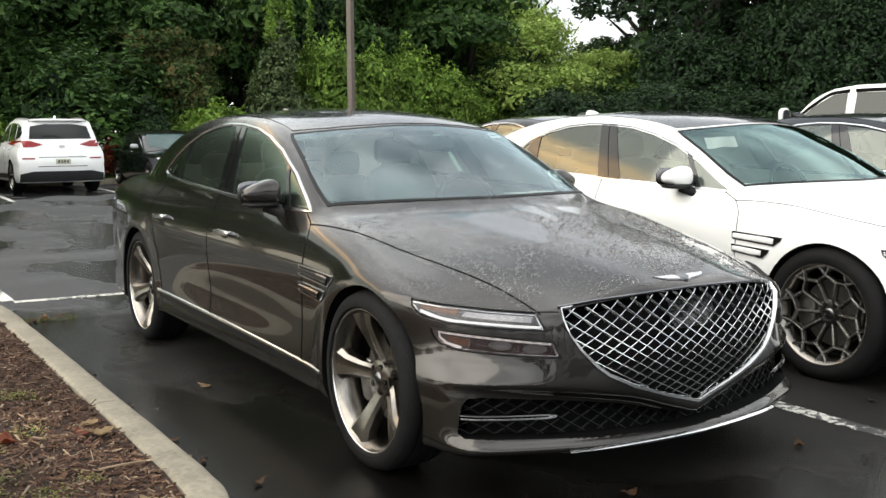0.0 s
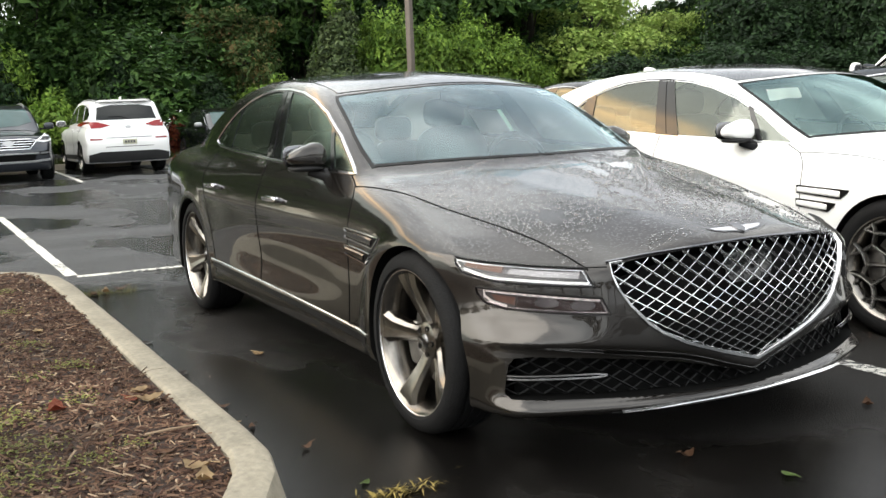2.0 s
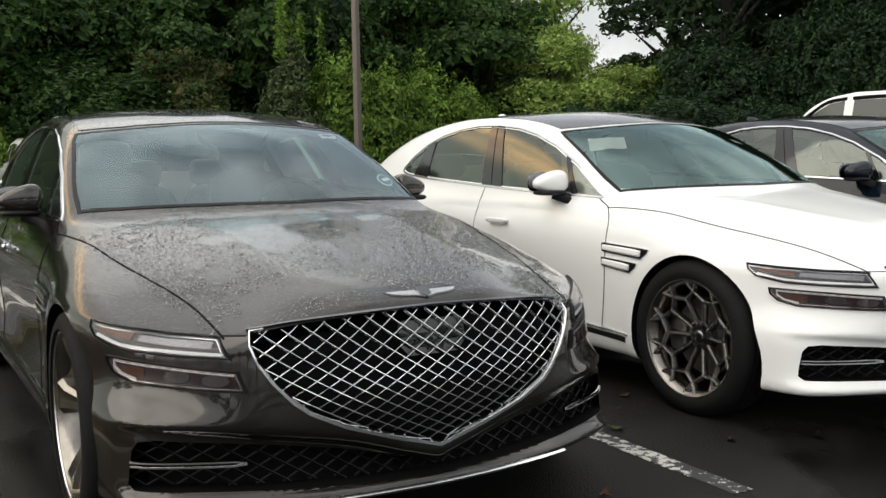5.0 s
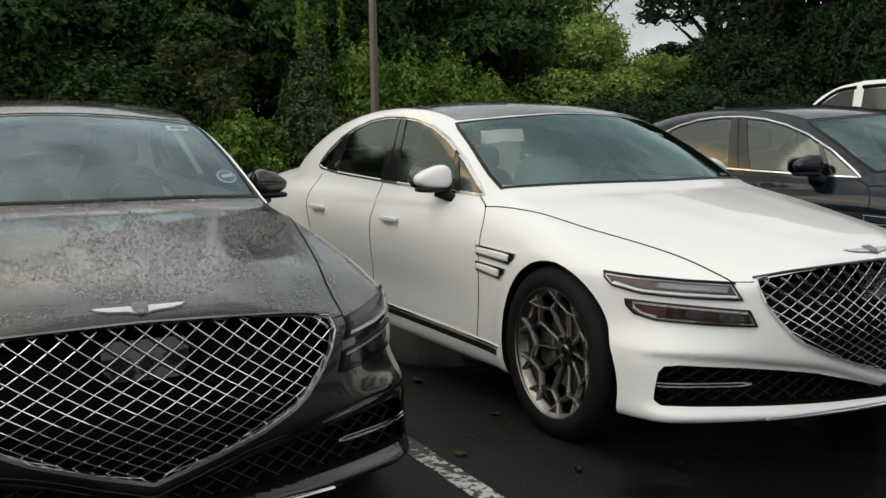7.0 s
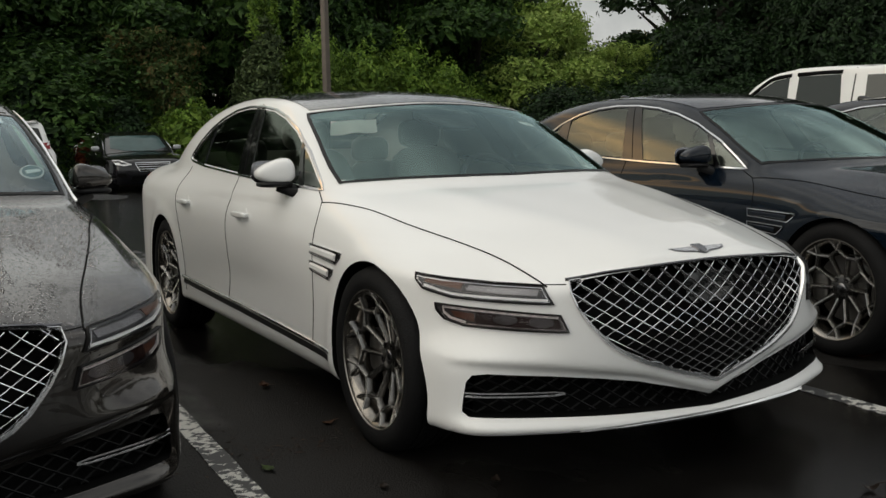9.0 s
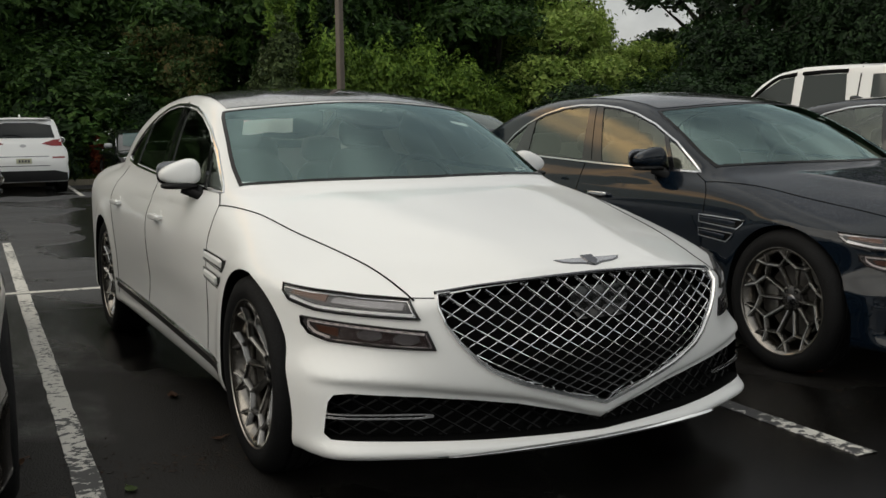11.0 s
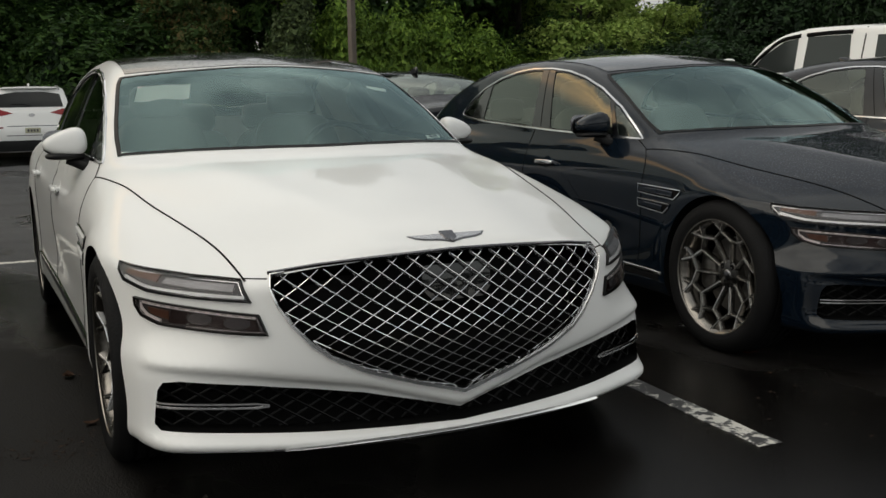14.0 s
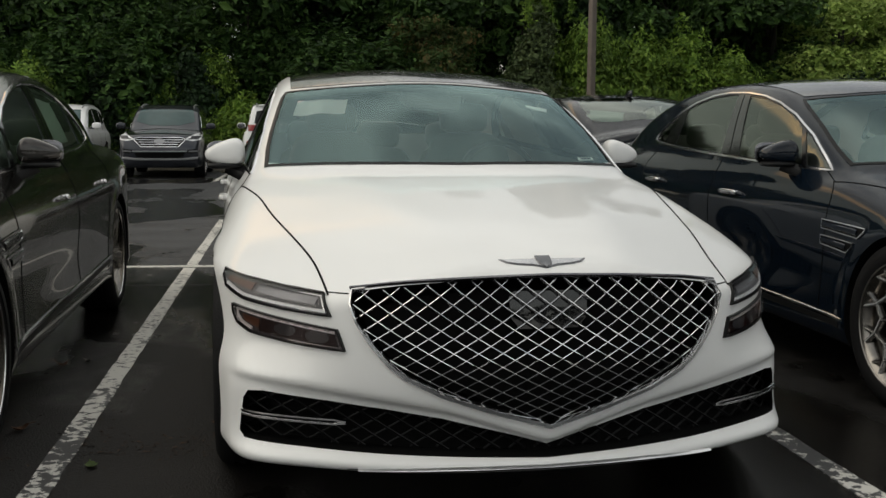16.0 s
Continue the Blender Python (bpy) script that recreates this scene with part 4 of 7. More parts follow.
def lattice(poly, f, pitch, tall, z0, half_w, depth, sink, lean=-0.1):
    """Crossing diagonal bars inside an (x, z) outline on the front of f; tall gives the cell height at a height z, lean how far the low bars face up."""
    bm = bmesh.new()
    zs, xs = [p[1] for p in poly], [p[0] for p in poly]
    grid = np.arange(min(zs), max(zs) + 0.008, 0.008)
    slant = np.concatenate([[0], np.cumsum(pitch / tall((grid[1:] + grid[:-1]) / 2) * 0.008)])
    slant = slant - np.interp(z0, grid, slant)
    for sign in (1, -1):
        k = int((max(xs) + abs(slant).max()) / pitch) + 2
        for i in range(-k, k + 1):
            run = []
            for z, g in zip(grid, slant):
                x = (i + 0.5) * pitch + sign * g
                if inside((x, z), poly):
                    run.append((x, z))
                elif len(run) > 1:
                    break
                else:
                    run = []
            if len(run) > 1:
                q, g_ = drop_on(f, front_path(run), (0, 1, 0))
                tilt = [(0, -1, lean + 1.2 * min(1.0, max(0.0, (z - 0.45) / 0.22))) for _, z in run]
                sweep(q + np.array([0, sink + 0.004 * (sign > 0), 0]), tilt, half_w, depth, False, bm)
    return bm


def make_wheel(parent, at, side, style, turn=0.0):
    """A wheel with tyre, rim, spokes, disc; the outer face looks along side."""
    ro = 0.352
    rim = 0.279 if style == "five_spoke" else 0.264
    w = 0.122
    hub = new("wheel")
    hub.parent = parent
    hub.matrix_basis = Matrix.Translation(at) @ Matrix.Rotation(0 if side > 0 else math.pi, 4, "Z") @ Matrix.Rotation(turn, 4, "X")
    prof = [(rim - 0.012, -w * 0.92), (rim + 0.02, -w), (ro - 0.04, -w * 1.03), (ro - 0.012, -w * 0.9), (ro, -w * 0.65)]
    for g in (-0.5, -0.18, 0.18, 0.5):
        prof += [(ro, w * (g - 0.06)), (ro - 0.007, w * (g - 0.05)), (ro - 0.007, w * (g + 0.05)), (ro, w * (g + 0.06))]
    prof += [(ro, w * 0.65), (ro - 0.012, w * 0.9), (ro - 0.04, w * 1.03), (ro - 0.062, w * 1.02), (rim + 0.012, w * 0.98), (rim - 0.004, w * 0.9)]
    part("tyre", lathe(prof, 64), RUBBER, hub, "black rubber tyre")
    part("rim", lathe([(rim - 0.03, -w * 0.9), (rim - 0.035, 0.0), (rim - 0.03, w * 0.55), (rim - 0.012, w * 0.86), (rim + 0.001, w * 0.93), (rim + 0.004, w * 0.88), (rim - 0.004, w * 0.8)], 64),
         RIM_BRIGHT, hub, "polished wheel rim")
    part("rim_lip", lathe([(rim - 0.003, w * 0.92), (rim - 0.001, w * 0.95), (rim + 0.002, w * 0.95), (rim + 0.003, w * 0.90)], 64), RIM_EDGE if style == "five_spoke" else RIM_FACE, hub, "turned rim lip")
    part("brake_disc", lathe([(0.07, 0.0), (0.175, 0.0), (0.175, -0.028), (0.07, -0.028)], 40), BRAKE, hub, "steel brake disc")
    bm = soft_box((0.05, 0.10, 0.17), (0.01, -0.145, 0.0), 5, n=4)
    part("brake_caliper", bm, BRAKE, hub)
    part("wheel_backing", lathe([(0.0, -0.05), (rim - 0.035, -0.05), (rim - 0.035, -0.06), (0.0, -0.06)], 32), CAVITY, hub)
    face = w * 0.66
    if style == "five_spoke":
        for k in range(5):
            a = 2 * math.pi * k / 5 + math.pi / 2
            c, s = math.cos(a), math.sin(a)
            bm = bmesh.new()
            rows = []
            for r, hw, x in ((0.045, 0.040, face - 0.045), (0.09, 0.034, face - 0.035), (0.15, 0.038, face - 0.012), (0.21, 0.051, face + 0.012), (rim - 0.014, 0.076, face + 0.024)):
                ring = []
                for v, dx in ((-1.0, -0.05), (-0.95, -0.014), (-0.62, 0.0), (-0.1, -0.004), (0.1, -0.004), (0.62, 0.0), (0.95, -0.014), (1.0, -0.05)):
                    ring.append(bm.verts.new((x + dx, r * c - hw * v * s, r * s + hw * v * c)))
                rows.append(ring)
            for p, q in zip(rows, rows[1:]):
                for i in range(7):
                    bm.faces.new((p[i], p[i + 1], q[i + 1], q[i]))
            bmesh.ops.recalc_face_normals(bm, faces=bm.faces)
            part("spoke", bm, RIM_BRIGHT, hub, "bronze-tinted machined spoke", 30)
        hubface = face - 0.030
    else:
        def strut(pts, hw):
            sweep([(x, r * math.cos(t), r * math.sin(t)) for r, t, x in pts], [(1, 0, 0)] * len(pts), hw, 0.013, False, bm)
        for k in range(10):
            a = 2 * math.pi * k / 10
            d = 2 * math.pi / 20
            bm = bmesh.new()
            web = [[(0.05, a, face - 0.045), (0.11, a, face - 0.027), (0.176, a, face - 0.008)]]
            for way in (1, -1):
                web.append([(0.176, a, face - 0.008), (0.206, a + way * d * 0.98, face + 0.003), (rim - 0.006, a + way * d * 1.42, face + 0.024)])
            for pts in web:
                strut([(r, t_, x - 0.014) for r, t_, x in pts], 0.0135)
            spoke = part("spoke", bm, RIM_DARK, hub, "dark forked lattice spoke", 30)
            bm = bmesh.new()
            for pts in web:
                strut([(r, t_, x - 0.010) for r, t_, x in pts], 0.0050)
            part("spoke_edge", bm, RIM_EDGE, spoke, "thin bright machined edge", 30)
        hubface = face - 0.042
    part("hub_face", lathe([(0.0, hubface + 0.004), (0.05, hubface + 0.004), (0.072, hubface - 0.004), (0.078, hubface - 0.05), (0.0, hubface - 0.05)], 32), RIM_BRIGHT if style == "five_spoke" else RIM_DARK, hub)
    part("centre_cap", lathe([(0.0, hubface + 0.012), (0.022, hubface + 0.011), (0.029, hubface + 0.005), (0.03, hubface - 0.01)], 24), DARK_CHROME, hub, "dark metal centre cap")
    for k in range(5):
        a = 2 * math.pi * (k + 0.5) / 5 + math.pi / 2
        bm = lathe([(0.0, hubface + 0.002), (0.0075, hubface + 0.004), (0.0105, hubface + 0.006), (0.0115, hubface + 0.0055), (0.0115, hubface - 0.01)], 10)
        bmesh.ops.translate(bm, vec=(0, 0.052 * math.cos(a), 0.052 * math.sin(a)), verts=bm.verts)
        part("lug_nut", bm, CAVITY, hub)
    return hub


def painted(ob):
    """Lets each car give this part a paint of its own."""
    ob.material_slots[0].link = "OBJECT"
    ob["painted"] = 1
    return ob


def make_sedan():
    """The template sedan, nose towards -y, ground at z = 0, with all parts but the wheels."""
    car = thing("sedan_car", "large sedan", "car", "row of parked sedans")
    verts, faces = surface(sedan_body, (-1.05, -0.12, 0.08), (1.05, 5.08, 1.52), 0.0235, ((1, -0.06, 0.44, 0.0105), (2, 0.17, 0.46, 0.0105)))
    raw = mesh_object("body", verts, faces)
    iv, iq = surface(cabin_space, (-1.02, 1.2, 0.3), (1.02, 4.4, 1.5), 0.04)
    cutters = [mesh_object("cutter", iv, iq)]
    for s in (1, -1):
        for ya in (AXLE_F, AXLE_R):
            # round over the tyre, opening forwards towards the ground
            ring = [(s * 0.62, ya - 0.010 + 0.369 * math.cos(a) - 0.085 * (math.cos(a) < 0) * max(0.0, 0.30 - math.sin(a)), HUB_Z + 0.006 + 0.369 * math.sin(a)) for a in np.linspace(0, 2 * math.pi, 49)[:-1]]
            cutters.append(prism(ring, (s, 0, 0), 0, 0.6))
        cutters.append(prism([(s * 0.35, y, z) for y, z in shrink(SIDE_GLASS, 0.012)], (s, 0, 0), 0, 0.9))
    cutters.append(prism([(x, y, 0.95) for x, y in both_sides(SCREEN)], (0, 0, 1), 0.045, 0.7))
    cutters.append(prism([(x, y, 1.06) for x, y in both_sides(REAR_GLASS)], (0, 0, 1), 0.04, 0.6))
    cutters.append(prism([(x, 0, z) for x, z in both_sides(GRILLE)], (0, 1, 0), -0.4, 0.26))
    cutters.append(prism([(x, 0, z) for x, z in both_sides(INTAKE)], (0, 1, 0), -0.4, 0.42))
    raw.data.materials.append(PAINT_GREY)
    for k, c in enumerate(cutters):
        c.data.materials.append(CAVITY if k else HEADLINER)
    me = carve(raw, cutters)
    for p in me.polygons:
        p.use_smooth = True
    me.set_sharp_from_angle(angle=radians(58))
    body = new("body", me)
    body.parent = car
    painted(body)
    # glass
    pane = part("windscreen", on_top(dense(both_sides(SCREEN), 0.06), 0.001, 0.0), GLASS_FRONT, car, "raked clear windscreen")
    pane.visible_shadow = False
    pane.material_slots[0].link = "OBJECT"
    pane["front_glass"] = 1
    pane = part("rear_window", on_top(dense(both_sides(REAR_GLASS), 0.06), 0.001, 0.0), GLASS_SIDE, car, "dark rear window")
    pane.visible_shadow = False
    part("roof_panel", on_top(dense(both_sides(ROOF_PANEL), 0.08), 0.003, 0.008), BLACK_GLOSS, car, "glossy black glass roof panel")
    ws = both_sides(SCREEN)
    wi = shrink(ws, 0.016)
    bm = bmesh.new()
    n = len(ws)
    for i in range(n):
        a, b, c, d = ws[i], ws[(i + 1) % n], wi[(i + 1) % n], wi[i]
        for k in range(3):
            qa = [np.array(a) + (np.array(b) - a) * k / 3, np.array(a) + (np.array(b) - a) * (k + 1) / 3, np.array(d) + (np.array(c) - d) * (k + 1) / 3, np.array(d) + (np.array(c) - d) * k / 3]
            q, g = drop_on(sedan_body, [(p[0], p[1], 2.2) for p in qa], (0, 0, -1))
            bm.faces.new([bm.verts.new(q[j] + g[j] * 0.0025) for j in range(4)])
    bmesh.ops.remove_doubles(bm, verts=bm.verts, dist=1e-4)
    part("windscreen_border", bm, BLACK_TRIM, car, "black printed border of the windscreen", 80)
    for s in (1, -1):
        glass = dense(SIDE_GLASS, 0.03)
        def between(poly, front, back):
            """The part of the outline behind the line front and ahead of the line back, each ((y, z) top, (y, z) bottom)."""
            for line, sign in ((front, 1), (back, -1)):
                if line is None:
                    continue
                (ty, tz), (by, bz) = line
                side = lambda p: sign * (p[0] - (by + (ty - by) * (p[1] - bz) / (tz - bz)))
                out = []
                for k in range(len(poly)):
                    p, q = np.array(poly[k - 1], float), np.array(poly[k], float)
                    a, b = side(p), side(q)
                    if a * b < 0:
                        out.append(p + (q - p) * a / (a - b))
                    if b >= 0:
                        out.append(q)
                poly = out
            return poly
        post = ((1.93, 1.16), (1.775, 0.96)), ((1.96, 1.16), (1.815, 0.96))
        bp = ((2.675, 1.38), (2.45, 1.0)), ((2.815, 1.38), (2.655, 1.0))
        cp = ((3.42, 1.31), (3.34, 1.03)), ((3.49, 1.28), (3.54, 1.04))
        for name, a, b in (("corner_window", None, post[0]), ("front_side_window", post[1], bp[0]), ("rear_side_window", bp[1], cp[0]), ("quarter_window", cp[1], None)):
            pane = part(name, on_side(between(glass, a, b), s, -0.004, 0.0), GLASS_SIDE, car, "tinted side window")
            pane.visible_shadow = False
            pane.material_slots[0].link = "OBJECT"
            pane["side_glass"] = 1
        for a, b in (post, bp, cp):
            part("pillar_cover", on_side(between(glass, a, b), s, 0.001, 0.006), BLACK_GLOSS, car, "glossy black pillar cover")
        mid = ((2.745, 1.38), (2.553, 1.0))
        part("seam", bar_on(side_path([(mid[1][0] + (mid[0][0] - mid[1][0]) * k, 1.0 + 0.38 * k) for k in np.linspace(0.02, 0.96, 8)], s), (-s, 0, 0), 0.003, 0.002, 0.001), CAVITY, car)
        part("window_trim", bar_on(side_path(dense(SIDE_GLASS, 0.03), s), (-s, 0, 0), 0.009, 0.006, 0.0, True), CHROME, car, "chrome window surround")
        # sill strip and flank vents
        part("sill_strip", bar_on(side_path([(y, 0.303 + 0.033 * (y - 1.2)) for y in np.linspace(1.24, 3.44, 24)], s), (-s, 0, 0), 0.010, 0.006), CHROME, car, "slim chrome sill strip")
        part("sill_cover", on_side(dense([(1.26, 0.292), (3.42, 0.363), (3.42, 0.338), (1.26, 0.266)], 0.1), s, 0.002, 0.004), BLACK_TRIM, car)
        for z0, long_, tip in ((0.731, 0.345, 0.03), (0.660, 0.265, 0.03)):
            y1 = 1.448
            pts = [(y1, z0 + 0.006), (y1 - long_, z0 - 0.008), (y1 - long_ + 0.010, z0 - 0.026), (y1 - long_ + 0.050, z0 - 0.054), (y1 - 0.004, z0 - 0.034)]
            vent = part("flank_vent", on_side(dense(pts, 0.03), s, 0.002, 0.006), CAVITY, car, "black vent behind the wheel arch")
            part("vent_frame", bar_on(side_path(dense(pts, 0.03), s), (-s, 0, 0), 0.0042, 0.006, 0.001, True), CHROME, vent, "chrome vent frame")
            painted(part("vent_blade", bar_on(side_path([(y1 - 0.008, z0 - 0.0155), (y1 - long_ + 0.12, z0 - 0.026), (y1 - long_ + 0.062, z0 - 0.030)], s), (-s, 0, 0), [0.0135, 0.0165, 0.0145], 0.008, 0.002), PAINT_GREY, vent, "painted blade of the vent"))
        # seams of doors and bonnet
        for pts in ([(1.60, 0.945), (1.49, 0.90), (1.435, 0.83), (1.425, 0.74), (1.43, 0.6), (1.44, 0.45), (1.45, 0.30)], [(2.61, 0.99), (2.61, 0.80), (2.59, 0.55), (2.60, 0.32)],
                    [(3.60, 1.02), (3.60, 0.88), (3.53, 0.76), (3.44, 0.58), (3.39, 0.40), (3.38, 0.30)]):
            c = spline([-p[1] for p in pts], [p[0] for p in pts])
            zz = np.linspace(pts[0][1], pts[-1][1], 18)
            part("seam", bar_on(side_path([(float(c(-z)), z) for z in zz], s), (-s, 0, 0), 0.0026, 0.0012, 0.0012), CAVITY, car)
        hood_x = spline([0.17, 0.335, 0.617, 0.9, 1.09, 1.3, 1.5], [0.606, 0.626, 0.686, 0.744, 0.776, 0.82, 0.848])
        part("seam", bar_on([(s * float(hood_x(y)), y, 2.2) for y in np.linspace(0.17, 1.5, 30)], (0, 0, -1), 0.0032, 0.0012, 0.0012), CAVITY, car)
        q_, g_ = drop_on(sedan_body, front_path([(s * x, 0.686 - 0.02 * (x - 0.545)) for x in np.linspace(0.552, 0.606, 6)]), (0, 1, 0))
        part("seam", sweep(q_, g_, 0.0025, 0.0006), CAVITY, car)
        # handles
        for yh, zh in ((2.355, 0.806), (3.36, 0.826)):
            q, g = drop_on(sedan_body, [(s * 1.3, yh, zh)], (-s, 0, 0))
            cup = part("handle_cup", on_side([(yh + 0.05 * math.cos(a), zh + 0.033 * math.sin(a)) for a in np.linspace(0, 2 * math.pi, 17)[:-1]], s, 0.001, 0.004), PAINT_GREY, car)
            painted(cup)
            bm = soft_box((0.024, 0.20, 0.028), (0, 0, 0), 4, n=5)
            bmesh.ops.translate(bm, vec=Vector(q[0]) + Vector((s * 0.026, 0.0, 0.0)), verts=bm.verts)
            box((0.03, 0.02, 0.02), Vector(q[0]) + Vector((s * 0.01, 0.075, 0)), 0.004, 1, bm)
            box((0.03, 0.02, 0.02), Vector(q[0]) + Vector((s * 0.01, -0.075, 0)), 0.004, 1, bm)
            part("door_handle", bm, CHROME, car, "bright bar door handle").material_slots[0].link = "OBJECT"
        # mirrors
        def shape(x, y, z):
            # domed top that falls to a slim outer tip, flat underside
            top = 0.86 - 0.42 * x
            return (x, y * (1 - 0.25 * max(0, -y) - 0.15 * x) + 0.22 * x, z * top if z > 0 else z * (0.70 - 0.25 * max(x, 0)))
        mir = new("mirror")
        mir.parent = car
        mir.matrix_basis = Matrix.Translation((s * 0.918, 1.885, 1.022)) @ Matrix.Diagonal((s, 1, 1, 1))
        bm = soft_box((0.176, 0.150, 0.142), (0.0, 0, -0.002), 2.6, shape, 9)
        if s < 0:
            bmesh.ops.reverse_faces(bm, faces=bm.faces)
        painted(part("mirror_cap", bm, PAINT_GREY, mir, "rounded mirror housing"))
        bm = soft_box((0.165, 0.015, 0.105), (0.0, 0.088, 0.004), 3.5, None, 4)
        part("mirror_glass", bm, DARK_CHROME, mir, "mirror glass")
        bm = soft_box((0.160, 0.146, 0.030), (0.0, 0.005, -0.050), 3.2, None, 5)
        part("mirror_base", bm, BLACK_TRIM, mir, "black lower shell of the mirror")
        bm = sweep([(-0.125, -0.085, -0.098), (-0.085, -0.05, -0.082), (-0.02, 0.0, -0.056)], [(0, -0.6, 0.8)] * 3, [0.045, 0.040, 0.034], 0.02)
        part("mirror_arm", bm, BLACK_TRIM, mir, "black mirror arm")
        # lamps: two slim units each side, laid on the corner along the diagonal
        du, dw = Vector((s * 0.72, 0.69, 0)), Vector((-s * 0.69, 0.72, 0))
        at0 = Vector((s * 0.6, 0.17, 0)) - dw * 0.8
        UP = [(-0.021, 0.623), (0.018, 0.679), (0.18, 0.682), (0.351, 0.692), (0.480, 0.704), (0.475, 0.685), (0.445, 0.658), (0.334, 0.636), (0.167, 0.628)]
        LO = [(-0.070, 0.532), (-0.043, 0.588), (0.166, 0.601), (0.395, 0.613), (0.390, 0.590), (0.360, 0.562), (0.288, 0.544), (0.101, 0.536)]
        lay = lambda o, pr, th: panel(sedan_body, o, du, (0, 0, 1), dw, at0, pr, th, 0.02)
        run = lambda pts: [at0 + du * u + Vector((0, 0, z)) for u, z in pts]
        for upper in (True, False):
            out = dense(UP if upper else LO, 0.03)
            lamp = part("headlamp", lay(out, 0.0015, 0.01), LAMP_DARK, car, "slim dark headlamp unit")
            if upper:
                guide = spline([0.0, 0.167, 0.334, 0.43], [0.635, 0.640, 0.648, 0.668])
                pts = [(u, float(guide(u))) for u in np.linspace(0.0, 0.44, 14)]
            else:
                guide = spline([-0.04, 0.166, 0.37], [0.579, 0.592, 0.603])
                pts = [(u, float(guide(u))) for u in np.linspace(-0.035, 0.365, 12)] + [(0.362, 0.585), (0.335, 0.567), (0.28, 0.555)]
            q, g = drop_on(sedan_body, run(pts), dw)
            part("light_guide", sweep(q + g * 0.003, g, 0.0048 if upper else 0.0042, 0.004), LAMP_WHITE, lamp, "white light guide strip")
            inner = shrink(out, 0.0075)
            q, g = drop_on(sedan_body, run(inner + inner[:1]), dw)
            part("lamp_edge", sweep(q + g * 0.003, g, 0.0016, 0.004), CHROME, lamp, "thin bright edge of the lamp bowl")
            if upper:
                part("reflector", lay(dense([(0.035, 0.650), (0.03, 0.668), (0.18, 0.671), (0.27, 0.675), (0.28, 0.662), (0.17, 0.654)], 0.03), 0.004, 0.004), LAMP_GREY, lamp, "grey reflector bowl")
                part("side_marker", lay(dense([(0.30, 0.663), (0.295, 0.680), (0.43, 0.692), (0.44, 0.680)], 0.03), 0.004, 0.004), AMBER, lamp, "dim amber side marker")
            else:
                part("reflector", lay(dense([(-0.05, 0.542), (-0.035, 0.573), (0.166, 0.586), (0.24, 0.590), (0.25, 0.553), (0.10, 0.546)], 0.03), 0.004, 0.004), LAMP_RED, lamp, "dark red-brown lamp bowl")
                for uu in (0.02, 0.14):
                    part("lens", lay([(uu + 0.042 * math.cos(a), 0.562 + 0.06 * uu + 0.017 * math.sin(a)) for a in np.linspace(0, 2 * math.pi, 15)[:-1]], 0.006, 0.005), LENS, lamp, "small projector lens")
                part("side_marker", lay(dense([(0.25, 0.560), (0.25, 0.585), (0.335, 0.591), (0.32, 0.573)], 0.03), 0.004, 0.004), AMBER, lamp, "dim amber side marker")
            part("lamp_cover", lay(out, 0.012, 0.0), GLASS_LAMP if upper else GLASS_LAMP_DARK, lamp, "clear lamp cover").visible_shadow = False
            part("lamp_rim", bar_on(run(out), dw, 0.0028, 0.010, 0.0, True), BLACK_TRIM, lamp)
        # slim chrome blades in the lower intake
        for dz in (0.006, -0.006):
            part("intake_blade", bar_on(front_path([(s * x, 0.323 + dz * (1 if x > 0.57 else 0.3)) for x in np.linspace(0.56, 0.848, 10)]), (0, 1, 0), 0.0045, 0.006, 0.002), CHROME, car, "slim chrome blade")
    # front
    gp = both_sides(GRILLE)
    part("grille_mesh", lattice(shrink(gp, 0.004), sedan_body, 0.068, spline([0.32, 0.5, 0.74], [0.029, 0.0365, 0.056]), 0.735, 0.0019, 0.006, 0.010), CHROME, car, "chrome diamond grille mesh", 20)
    part("grille_back", on_front(dense(gp, 0.08), -0.07, 0.0), CAVITY, car)
    lower = [p for p in dense(gp, 0.03) if p[1] < 0.700 or abs(p[0]) > 0.54]
    k = max(range(len(lower)), key=lambda i: np.linalg.norm(np.array(lower[i]) - np.array(lower[i - 1])))
    lower = lower[k:] + lower[:k]
    wide = [0.0092 * min(1.0, 0.25 + 0.11 * min(i, len(lower) - 1 - i)) for i in range(len(lower))]
    part("grille_surround", bar_on(front_path(lower), (0, 1, 0), wide, 0.010, 0.0), GRILLE_CHROME, car, "broad chrome grille surround")
    upper = [(x, float(spline([0, 0.2, 0.4, 0.545], [0.738, 0.733, 0.718, 0.697])(abs(x)))) for x in np.linspace(-0.545, 0.545, 40)]
    part("grille_top", bar_on(front_path(upper), (0, 1, 0), 0.005, 0.008, 0.0), DARK_CHROME, car, "dark upper grille edge")
    part("radar_cover", on_front(dense([(-0.115, 0.690), (-0.10, 0.700), (0.10, 0.700), (0.115, 0.690), (0.112, 0.625), (0.085, 0.595), (-0.085, 0.595), (-0.112, 0.625)], 0.04), -0.020, 0.006), BLACK_GLOSS, car, "dark sensor cover behind the mesh")
    ip = both_sides(INTAKE)
    part("intake_mesh", lattice(shrink(ip, 0.004), sedan_body, 0.0735, spline([0.2, 0.4], [0.045, 0.045]), 0.225, 0.0028, 0.005, 0.045, 0.6), BLACK_TRIM, car, "dark lower intake mesh", 20)
    part("intake_back", on_front(dense(shrink(ip, 0.002), 0.08), -0.085, 0.0), CAVITY, car)
    lip = [(x, 0.207 - 0.004 * abs(x / 0.5) ** 3) for x in np.linspace(-0.53, 0.53, 30)]
